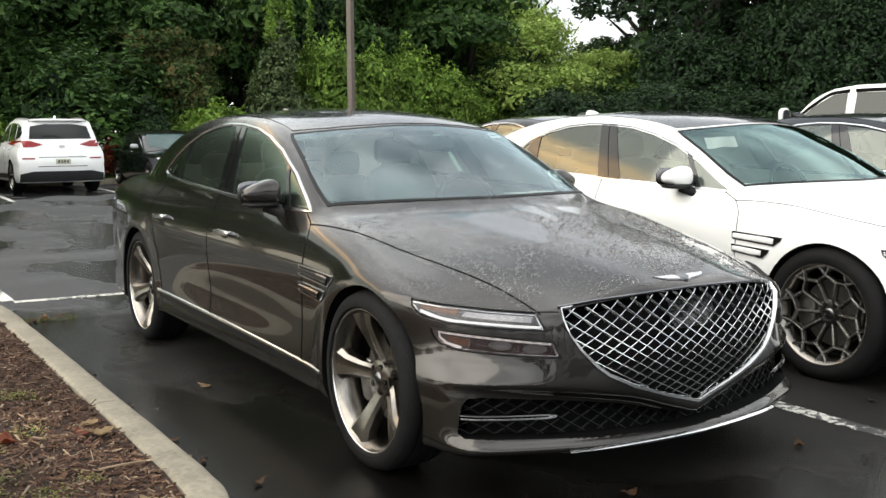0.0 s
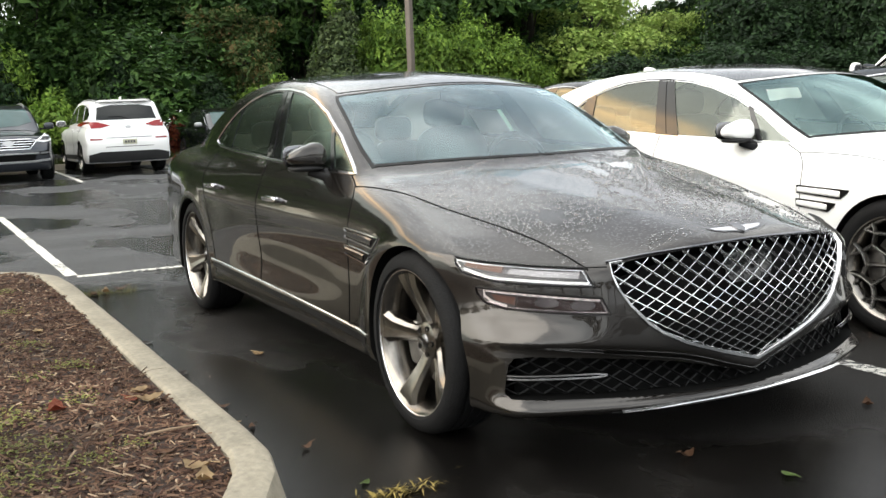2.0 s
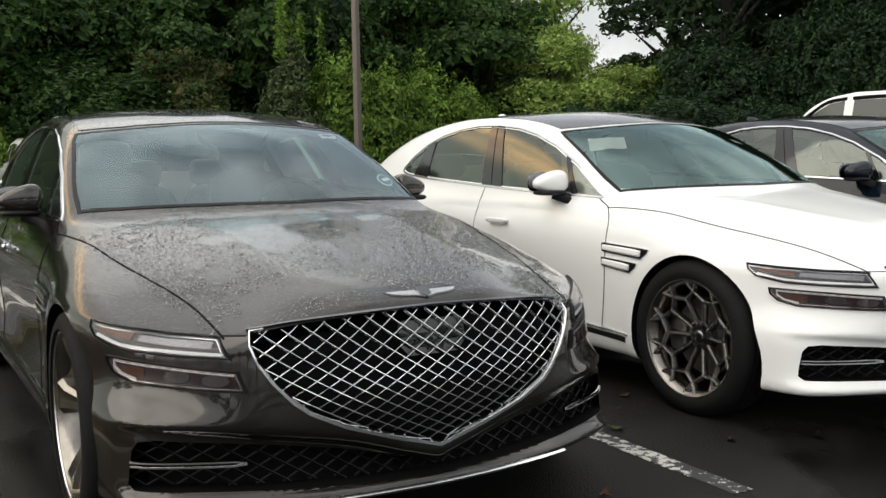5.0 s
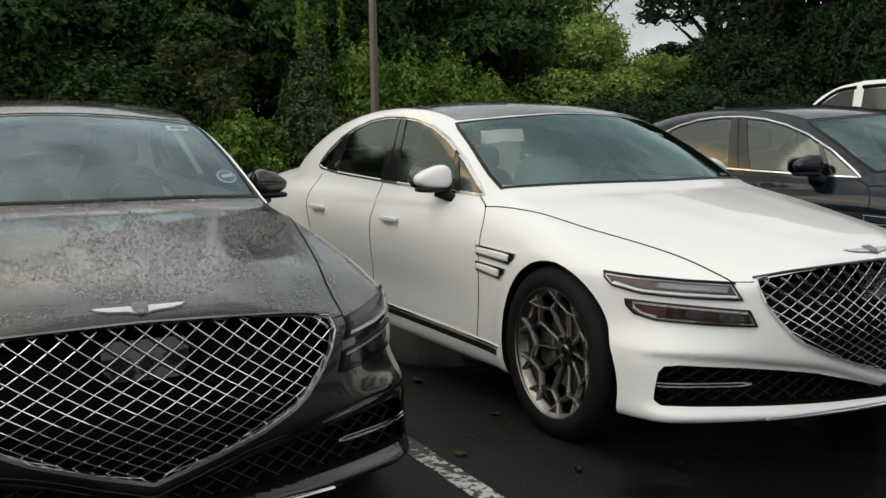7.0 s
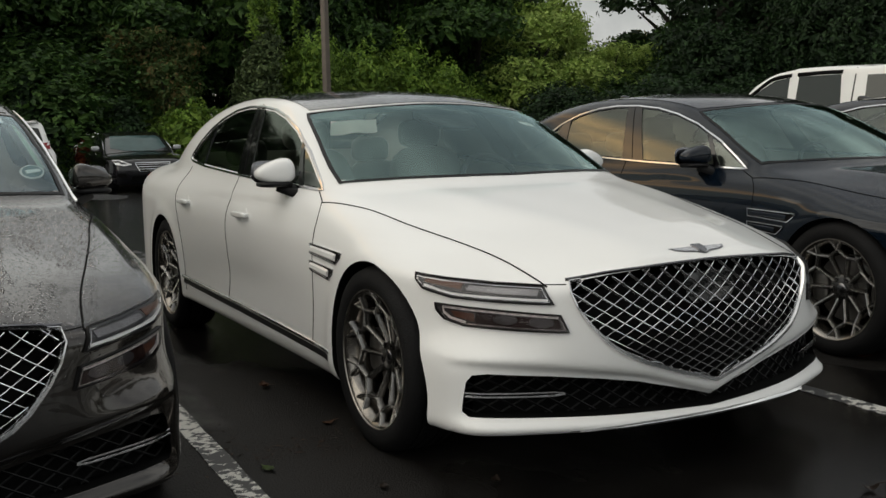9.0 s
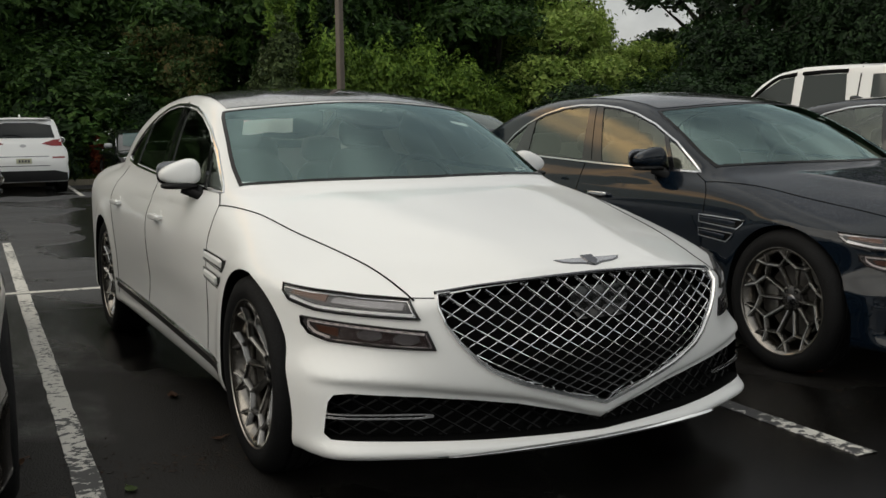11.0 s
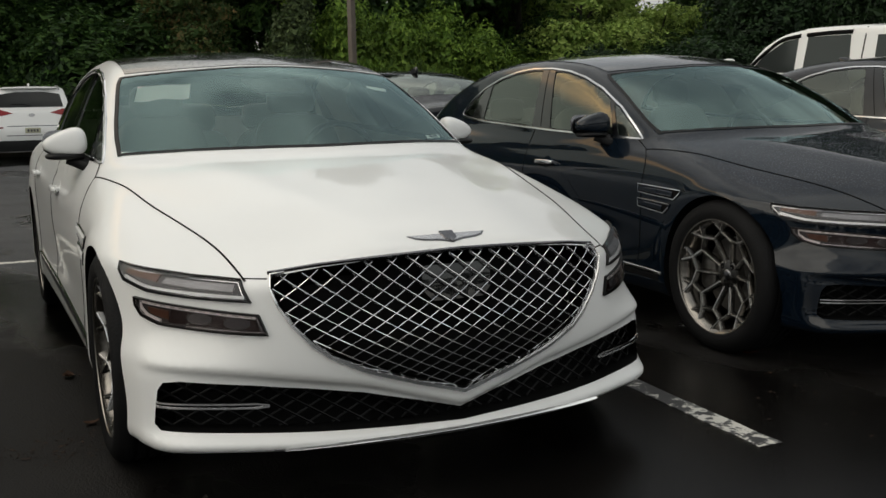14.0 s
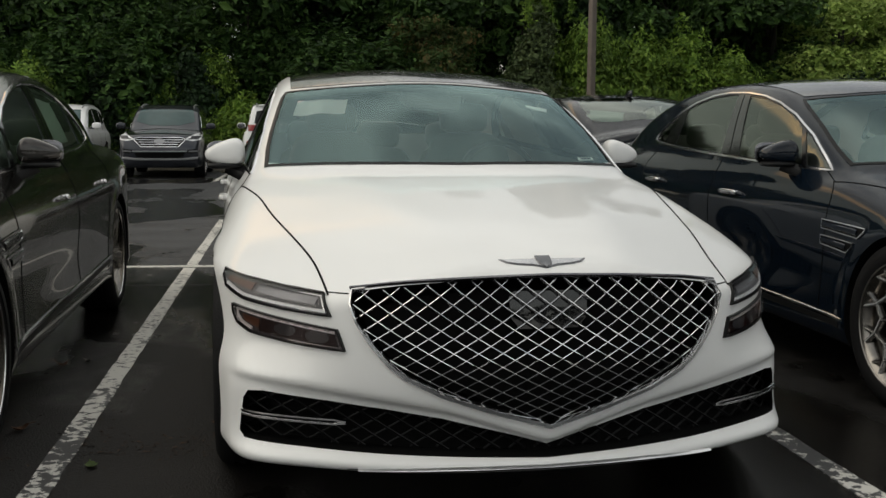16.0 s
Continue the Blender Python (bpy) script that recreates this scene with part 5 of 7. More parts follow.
    part("lip_strip", bar_on(front_path(lip), (0, 1, 0), [0.0062 * min(1, 0.1 + 0.14 * min(i, 29 - i)) for i in range(30)], 0.008, 0.002), CHROME, car, "chrome strip on the front lip")
    part("lip_underside", on_front(dense([(-0.56, 0.199), (0.56, 0.199), (0.53, 0.176), (-0.53, 0.176)], 0.05), 0.003, 0.004), BLACK_TRIM, car, "black underside of the front lip")
    # winged badge as plain shapes
    wing = [(0.0, 0.011), (0.03, 0.013), (0.120, 0.016), (0.108, 0.003), (0.082, -0.007), (0.035, -0.014), (0.0, -0.026)]
    rim_ = shrink(both_sides(wing), -0.005)
    part("badge_rim", panel(sedan_body, dense(rim_, 0.02), (1, 0, 0), (0, 0.75, 0.65), (0, 0.65, -0.75), (0, 0.096 - 0.65, 0.765 + 0.75), 0.002, 0.004, 0.03), DARK_CHROME, car, "dark edge of the badge")
    badge = part("badge", panel(sedan_body, dense(both_sides(wing), 0.02), (1, 0, 0), (0, 0.75, 0.65), (0, 0.65, -0.75), (0, 0.096 - 0.65, 0.765 + 0.75), 0.004, 0.006, 0.03), BADGE, car, "silver winged badge")
    shield = [(-0.022, 0.026), (0.022, 0.026), (0.019, -0.012), (0.0, -0.030), (-0.019, -0.012)]
    part("badge_shield", panel(sedan_body, shield, (1, 0, 0), (0, 0.75, 0.65), (0, 0.65, -0.75), (0, 0.096 - 0.65, 0.765 + 0.75), 0.008, 0.005, 0.03), DARK_CHROME, badge, "dark shield")
    q, g = drop_on(sedan_body, [(0, 3.62, 2.2)], (0, 0, -1))
    fin = soft_box((0.05, 0.16, 0.07), (0, 0, 0.03), 2.6, lambda a, b, c: (a * (1 - 0.6 * max(c, 0)), b * (1 - 0.35 * max(c, 0)) + 0.5 * max(c, 0), c), 6)
    bmesh.ops.translate(fin, vec=Vector(q[0]), verts=fin.verts)
    painted(part("roof_fin", fin, PAINT_GREY, car, "small aerial fin"))
    # tail lamps
    for s in (1, -1):
        part("tail_lamp", panel(sedan_body, dense([(0.0, 0.90), (0.30, 0.93), (0.30, 0.96), (0.0, 0.95)], 0.04), (s * 0.7, -0.7, 0), (0, 0, 1), (-s * 0.7, -0.7, 0), (s * (0.62 + 0.7), 4.95 + 0.7, 0), 0.003, 0.008, 0.04), RED_LENS, car, "red tail lamp")
    part("sensor_housing", panel(sedan_body, dense([(-0.15, 1.296), (0.15, 1.296), (0.105, 1.242), (0.04, 1.234), (-0.04, 1.234), (-0.105, 1.242)], 0.04), (1, 0, 0), (0, 0, 1), (0, 1, 0), (0, 0.95, 0), -0.014, 0.02, 0.05), CABIN, car, "black sensor housing behind the windscreen")
    # cabin
    def seat(x, y, w, name, h=0.62):
        st = new(name)
        st.parent = car
        st.matrix_basis = Matrix.Translation((x, y, 0.42))
        part("seat_cushion", soft_box((w, 0.52, 0.16), (0, -0.22, 0.10), 5, n=5), SEAT, st)
        bm = soft_box((w * 0.96, 0.15, h), (0, 0, h / 2 + 0.1), 4.5, lambda a, b, c: (a * (1 - 0.14 * max(c, 0)), b, c), 6)
        bmesh.ops.rotate(bm, cent=(0, 0, 0.1), matrix=Matrix.Rotation(radians(-18), 3, "X"), verts=bm.verts)
        part("seat_back", bm, SEAT, st)
        bm = soft_box((0.27, 0.10, 0.17), (0, h * 0.31 + 0.04, h + 0.155), 3.5, n=5)
        part("head_rest", bm, SEAT, st)
    seat(-0.37, 2.62, 0.54, "front_seat")
    seat(0.37, 2.62, 0.54, "front_seat")
    for x in (-0.44, 0.0, 0.44):
        seat(x, 3.50, 0.46, "rear_seat", 0.52)
    bm = soft_box((1.36, 0.62, 0.42), (0, 1.72, 0.74), 5, lambda a, b, c: (a, b, c * (1 - 0.28 * max(0, -b))), 8)
    part("dashboard", bm, CABIN, car, "dark dashboard")
    wheel = bmesh.new()
    rings = []
    for k in range(32):
        a = 2 * math.pi * k / 32
        c = Vector((math.cos(a), 0, math.sin(a)))
        rings.append([wheel.verts.new(c * (0.185 + 0.016 * math.cos(b)) + Vector((0, 0.016 * math.sin(b), 0))) for b in np.linspace(0, 2 * math.pi, 9)[:-1]])
    for k in range(32):
        for i in range(8):
            wheel.faces.new((rings[k][i], rings[k][(i + 1) % 8], rings[(k + 1) % 32][(i + 1) % 8], rings[(k + 1) % 32][i]))
    box((0.34, 0.03, 0.045), (0, 0, 0), 0.01, 1, wheel)
    box((0.11, 0.05, 0.11), (0, 0, -0.01), 0.02, 2, wheel)
    bmesh.ops.recalc_face_normals(wheel, faces=wheel.faces)
    st = part("steering_wheel", wheel, CABIN, car, "black steering wheel")
    st.matrix_basis = Matrix.Translation((0.37, 2.04, 0.90)) @ Matrix.Rotation(radians(-22), 4, "X")
    bm = soft_box((0.24, 0.03, 0.07), (0, 2.01, 1.285), 4, n=4)
    part("inner_mirror", bm, CABIN, car, "inside rear-view mirror")
    part("cabin_floor", box((1.5, 2.6, 0.02), (0, 2.75, 0.44), 0.005, 1), CABIN, car)
    return car


def finish_sedan(car, paint, style, label, spin=0.0):
    """Paint for the painted parts, and four wheels."""
    for o in car.children_recursive:
        if o.get("painted"):
            o.material_slots[0].link = "OBJECT"
            o.material_slots[0].material = paint
        elif o.get("side_glass"):
            o.material_slots[0].link = "OBJECT"
            o.material_slots[0].material = GLASS_WET if paint is PAINT_GREY else GLASS_SIDE
        elif o.get("front_glass"):
            o.material_slots[0].link = "OBJECT"
            o.material_slots[0].material = GLASS_MISTED if paint is PAINT_GREY else GLASS_FRONT
        elif o.name.startswith("door_handle"):
            o.material_slots[0].link = "OBJECT"
            o.material_slots[0].material = paint if paint is PAINT_WHITE else CHROME
    for s in (1, -1):
        make_wheel(car, (s * 0.815, AXLE_F, HUB_Z), s, style, spin)
        make_wheel(car, (s * 0.825, AXLE_R, HUB_Z), s, style, spin + 0.4)
    tagged(car, label)
    return car


def place_car(x, y, yaw=0.0):
    """A pose that turns a car about its front axle."""
    return Matrix.Translation((x, y + AXLE_F, 0)) @ Matrix.Rotation(radians(yaw), 4, "Z") @ Matrix.Translation((0, -AXLE_F, 0))


sedan_grey = make_sedan()
sedan_grey.scale = (0.984, 1, 1)
sedan_white = copy_thing(sedan_grey, place_car(2.612, -0.085, 1.15))
sedan_navy = copy_thing(sedan_grey, place_car(5.291, 0.085, 0.8))
sedan_dark = copy_thing(sedan_grey, place_car(7.98, 0.05, 0.4))
finish_sedan(sedan_grey, PAINT_GREY, "five_spoke", "bronze-grey metallic sedan with rain beads on its bonnet", 0.245)
finish_sedan(sedan_white, PAINT_WHITE, "lattice", "white sedan with black roof and lattice wheels")
finish_sedan(sedan_navy, PAINT_NAVY, "lattice", "dark navy blue sedan with lattice wheels")
finish_sedan(sedan_dark, PAINT_DARK, "lattice", "dark grey sedan parked beyond the navy one")

# ---- other parked vehicles ----
def shell_shape(length, plan, top, roof, belt, tumble, nose, tail, clearance, crown=0.07):
    """An implicit car body, nose at y = 0 towards -y: curves give width, waist height and roofline along the car, nose and tail setback by height."""
    def f(x, y, z):
        ax = np.sqrt(x * x + 1e-6)
        side = plan(y) - 1.6 * np.maximum(z - 0.82, 0) ** 2 - 0.5 * np.maximum(0.42 - z, 0) ** 1.5 - 0.012 * np.exp(-((z - 0.62) / 0.10) ** 2)
        low = smax((z - (top(y) - 0.09 * ax ** 2)) * 0.95, ax - side, 0.06)
        low = smax(low, (nose(z) + 0.22 * ax ** 2.6 - y) * 0.85, 0.045)
        low = smax(low, (y - (length - tail(z) - 0.14 * ax ** 2.6)) * 0.9, 0.045)
        low = smax(low, clearance - z, 0.03)
        cab = smax((z - (roof(y - 0.25 * ax ** 2 * (y < length * 0.5)) - crown * ax ** 2)) * 0.85, (ax - (belt(y) - tumble * (z - 0.95))) * 0.92, 0.05)
        cab = smax(cab, (y - (length - tail(z) - 0.12 * ax ** 2)) * 0.9, 0.05)
        cab = np.maximum(cab, 0.7 - z)
        return smin(low, cab, 0.025)
    return f


def shell_body(name, f, length, height, half, axles, radius, paint, parent):
    verts, faces = surface(f, (-half - 0.1, -0.12, 0.1), (half + 0.1, length + 0.12, height + 0.1), 0.045)
    raw = mesh_object("body", verts, faces)
    cut = []
    for s in (1, -1):
        for ya in axles:
            cut.append(prism([(s * (half - 0.30), ya + (radius + 0.03) * math.cos(a), radius + 0.01 + (radius + 0.03) * math.sin(a)) for a in np.linspace(0, 2 * math.pi, 33)[:-1]], (s, 0, 0), 0, 0.6))
    raw.data.materials.append(paint)
    for c in cut:
        c.data.materials.append(CAVITY)
    me = carve(raw, cut)
    for p in me.polygons:
        p.use_smooth = True
    me.set_sharp_from_angle(angle=radians(35))
    ob = new(name, me)
    ob.parent = parent
    return ob


def face_panel(f, view, outline, mat, name, parent, label="", proud=0.004, thick=0.008, length=0, s=1, cell=0.08):
    """A panel laid on the front, back, side or top of a shell from a flat outline."""
    o = dense(outline, 0.06)
    if view == "front":
        bm = panel(f, o, (1, 0, 0), (0, 0, 1), (0, 1, 0), (0, -0.6, 0), proud, thick, cell)
    elif view == "back":
        bm = panel(f, o, (1, 0, 0), (0, 0, 1), (0, -1, 0), (0, length + 0.6, 0), proud, thick, cell)
    elif view == "top":
        bm = panel(f, o, (1, 0, 0), (0, 1, 0), (0, 0, -1), (0, 0, 2.6), proud, thick, cell)
    else:
        bm = panel(f, o, (0, 1, 0), (0, 0, 1), (-s, 0, 0), (s * 1.6, 0, 0), proud, thick, cell)
    return part(name, bm, mat, parent, label)


def mirror_of(outline):
    return [(-a, b) for a, b in outline]


def shell_mirror(parent, s, at, cap, size=(0.22, 0.11, 0.15)):
    m = new("mirror")
    m.parent = parent
    m.matrix_basis = Matrix.Translation((s * at[0], at[1], at[2]))
    part("mirror_cap", soft_box(size, (0, 0, 0), 3.0, None, 5), cap, m)
    part("mirror_glass", soft_box((size[0] * 0.86, 0.012, size[2] * 0.8), (0, size[1] / 2, 0), 3.2, None, 3), DARK_CHROME, m)
    part("mirror_arm", box((0.14, 0.06, 0.04), (-s * 0.12, 0.01, -0.06), 0.01, 1), BLACK_TRIM, m)


def shell_wheels(parent, half, axles, radius, style="five_spoke"):
    for k, ya in enumerate(axles):
        for s in (1, -1):
            w = make_wheel(parent, (s * (half - 0.125), ya, radius), s, style, 0.3 * k)
            w.scale = (1, radius / 0.352, radius / 0.352)


def half_seams(f, parent, lines):
    for s in (1, -1):
        for a, b in lines:
            pts = [(s * 1.6, a[0] + (b[0] - a[0]) * k, a[1] + (b[1] - a[1]) * k) for k in np.linspace(0, 1, 12)]
            part("seam", bar_on(pts, (-s, 0, 0), 0.004, 0.002, 0.001, False, f), CAVITY, parent)


def make_suv(label, paint, rear_detail):
    """A mid-size family SUV with all parts."""
    L, half, H, R = 4.62, 0.935, 1.69, 0.362
    plan = spline([0.1, 0.4, 0.9, 2.2, 3.6, 4.2, 4.65], [0.80, 0.885, 0.925, 0.935, 0.94, 0.93, 0.90])
    top = spline([0.0, 0.12, 0.5, 1.2, 2.2, 4.0, 4.6], [0.90, 0.965, 1.03, 1.09, 1.09, 1.13, 1.14])
    roof = spline([0.9, 1.15, 1.5, 1.95, 2.3, 2.9, 3.6, 4.2, 4.45, 4.65], [0.96, 1.08, 1.30, 1.555, 1.645, 1.69, 1.68, 1.635, 1.59, 1.50])
    belt = spline([1.0, 2.0, 3.4, 4.2, 4.6], [0.80, 0.87, 0.88, 0.86, 0.83])
    nose = spline([0.2, 0.35, 0.6, 0.85, 1.05], [0.10, 0.03, 0.0, 0.05, 0.16])
    tail = spline([0.2, 0.4, 0.62, 0.95, 1.2, 1.6, 1.75], [0.16, 0.04, 0.0, 0.07, 0.16, 0.38, 0.46])
    f = shell_shape(L, plan, top, roof, belt, 0.26, nose, tail, 0.24)
    car = thing("suv_car", label, "car", "cars in the far row")
    axles = (0.92, 3.60)
    shell_body("body", f, L, H, half, axles, R, paint, car)
    face_panel(f, "top", [(-0.66, 1.58), (-0.35, 1.35), (0.0, 1.28), (0.35, 1.35), (0.66, 1.58), (0.60, 2.06), (0.3, 1.95), (0.0, 1.92), (-0.3, 1.95), (-0.60, 2.06)], SCREEN_TEAL, "windscreen", car, "pale reflecting windscreen")
    side = [(1.62, 1.13), (2.05, 1.40), (2.45, 1.535), (3.0, 1.57), (3.6, 1.545), (4.05, 1.46), (4.22, 1.36), (4.1, 1.25), (3.6, 1.19), (2.6, 1.14)]
    for s in (1, -1):
        for name, o in (("front_side_window", [(1.70, 1.14), (2.05, 1.37), (2.45, 1.52), (2.68, 1.545), (2.70, 1.145)]), ("rear_side_window", [(2.78, 1.148), (2.78, 1.55), (3.2, 1.555), (3.55, 1.53), (3.60, 1.20)]), ("quarter_window", [(3.68, 1.21), (3.66, 1.52), (4.0, 1.455), (4.18, 1.36), (4.08, 1.26)])):
            face_panel(f, "side", o, TINTED, name, car, "dark tinted side window", s=s)
        part("window_trim", bar_on([(s * 1.6, a, b) for a, b in dense(side, 0.08)], (-s, 0, 0), 0.012, 0.006, 0.002, True, f), CHROME, car)
        face_panel(f, "side", [(1.32, 0.30), (3.20, 0.32), (3.20, 0.43), (1.32, 0.40)], GREY_PLASTIC, "sill_cladding", car, "rough dark sill cladding", s=s)
        for yh in (2.52, 3.38):
            q, g = drop_on(f, [(s * 1.6, yh, 0.99)], (-s, 0, 0))
            part("door_handle", soft_box((0.03, 0.2, 0.03), Vector(q[0]) + Vector((s * 0.014, 0, 0)), 4, n=3), paint, car)
        shell_mirror(car, s, (1.02, 1.62, 1.16), paint)
        part("roof_rail", bar_on([(s * 0.60, y, 2.6) for y in np.linspace(2.2, 4.2, 12)], (0, 0, -1), 0.016, 0.035, 0.0, False, f), SILVER, car, "silver roof rail")
    half_seams(f, car, [((2.74, 1.12), (2.72, 0.42)), ((1.62, 1.08), (1.45, 0.42)), ((3.62, 1.15), (3.30, 0.55))])
    if rear_detail:
        face_panel(f, "back", [(-0.66, 1.21), (0.66, 1.21), (0.60, 1.49), (0.3, 1.54), (-0.3, 1.54), (-0.60, 1.49)], TINTED, "rear_window", car, "dark rear window", length=L)
        part("rear_wiper", bar_on([(x, L + 0.6, 1.245 + 0.03 * (x > 0.1)) for x in np.linspace(0.0, 0.38, 8)], (0, -1, 0), 0.010, 0.012, 0.006, False, f), BLACK_TRIM, car, "black rear wiper")
        bm = soft_box((1.16, 0.24, 0.05), (0, L - 0.42, 1.625), 4, lambda a, b, c: (a * (1 - 0.05 * b), b, c), 5)
        part("roof_spoiler", bm, paint, car, "white roof spoiler")
        lamp = [(0.38, 1.085), (0.58, 1.035), (0.84, 1.03), (0.862, 1.10), (0.82, 1.18), (0.62, 1.165)]
        for o in (lamp, mirror_of(lamp)):
            face_panel(f, "back", o, RED_LENS, "tail_lamp", car, "red tail lamp", 0.010, 0.02, L)
        for s in (1, -1):
            face_panel(f, "back", [(s * 0.58, 0.765), (s * 0.84, 0.765), (s * 0.83, 0.80), (s * 0.58, 0.795)], RED_LENS, "reflector", car, "small red reflector", 0.006, 0.01, L)
        face_panel(f, "back", [(-0.50, 0.80), (0.50, 0.80), (0.50, 0.816), (-0.50, 0.816)], DARK_CHROME, "tailgate_strip", car, "slim tailgate strip", 0.006, 0.01, L)
        face_panel(f, "back", [(-0.52, 0.60), (0.52, 0.60), (0.52, 0.613), (-0.52, 0.613)], CAVITY, "seam", car, "", 0.003, 0.006, L)
        plate = face_panel(f, "back", [(-0.155, 0.655), (0.155, 0.655), (0.155, 0.765), (-0.155, 0.765)], material("number_plate", (0.42, 0.42, 0.30), 0.5, vary=0.1, scale=30), "number_plate", car, "pale number plate with plain bars", 0.010, 0.012, L)
        for x in (-0.09, -0.03, 0.03, 0.09):
            face_panel(f, "back", [(x - 0.02, 0.685), (x + 0.02, 0.685), (x + 0.02, 0.735), (x - 0.02, 0.735)], INK, "plate_bar", plate, "", 0.014, 0.006, L)
        face_panel(f, "back", [(-0.88, 0.27), (0.88, 0.27), (0.88, 0.44), (0.62, 0.50), (-0.62, 0.50), (-0.88, 0.44)], GREY_PLASTIC, "bumper_cladding", car, "rough black lower bumper", 0.008, 0.02, L)
        face_panel(f, "back", [(0.065 * math.cos(a), 1.04 + 0.034 * math.sin(a)) for a in np.linspace(0, 2 * math.pi, 17)[:-1]], SILVER, "badge", car, "small oval badge", 0.008, 0.012, L)
        fin = soft_box((0.05, 0.18, 0.07), (0, L - 0.75, 1.70), 2.6, lambda a, b, c: (a, b * (1 - 0.3 * max(c, 0)) + 0.4 * max(c, 0), c), 4)
        part("roof_fin", fin, paint, car, "small aerial fin")
    else:
        hexa = [(-0.56, 0.87), (-0.40, 0.70), (0.40, 0.70), (0.56, 0.87), (0.44, 0.90), (-0.44, 0.90)]
        face_panel(f, "front", hexa, CAVITY, "grille", car, "dark hexagonal grille", 0.004, 0.01)
        part("grille_frame", bar_on(front_path(dense(hexa, 0.05)), (0, 1, 0), 0.014, 0.016, 0.004, True, f), CHROME, car, "chrome grille frame")
        for z, w in ((0.85, 0.50), (0.80, 0.45), (0.75, 0.40)):
            part("grille_bar", bar_on(front_path([(x, z) for x in np.linspace(-w, w, 14)]), (0, 1, 0), 0.013, 0.02, 0.006, False, f), CHROME, car, "chrome grille bar")
        face_panel(f, "front", [(0.11 * math.cos(a), 0.82 + 0.055 * math.sin(a)) for a in np.linspace(0, 2 * math.pi, 17)[:-1]], SILVER, "badge", car, "plain oval badge", 0.028, 0.02)
        lamp = [(0.52, 0.86), (0.70, 0.825), (0.86, 0.855), (0.885, 0.97), (0.84, 1.02), (0.64, 0.93)]
        fog = [(0.55, 0.585), (0.66, 0.555), (0.83, 0.575), (0.85, 0.64), (0.78, 0.66), (0.58, 0.63)]
        for k in (1, -1):
            o = lamp if k > 0 else mirror_of(lamp)
            unit = face_panel(f, "front", o, LAMP_WHITE, "headlamp", car, "silvery swept headlamp", 0.008, 0.02)
            face_panel(f, "front", [(k * 0.60, 0.868), (k * 0.82, 0.872), (k * 0.84, 0.94), (k * 0.68, 0.91)], LAMP_DARK, "lens", unit, "dark projector lens", 0.012, 0.01)
            o = fog if k > 0 else mirror_of(fog)
            unit = face_panel(f, "front", o, CAVITY, "fog_lamp", car, "fog lamp in dark recess", 0.004, 0.01)
            face_panel(f, "front", [(k * 0.60, 0.585), (k * 0.80, 0.595), (k * 0.79, 0.63), (k * 0.62, 0.62)], LAMP_GREY, "lens", unit, "grey fog lamp lens", 0.012, 0.01)
        face_panel(f, "front", [(-0.48, 0.46), (0.48, 0.46), (0.54, 0.58), (-0.54, 0.58)], CAVITY, "lower_intake", car, "black lower intake", 0.004, 0.01)
        part("bumper_bar", bar_on(front_path([(x, 0.43 + 0.10 * max(0, abs(x) - 0.5)) for x in np.linspace(-0.80, 0.80, 24)]), (0, 1, 0), 0.026, 0.02, 0.0, False, f), SILVER, car, "silver lower bumper bar")
        part("intake_bar", bar_on(front_path([(x, 0.605) for x in np.linspace(-0.58, 0.58, 16)]), (0, 1, 0), 0.016, 0.018, 0.0, False, f), SILVER, car, "silver bar over the intake")
    shell_wheels(car, half, axles, R)
    return car


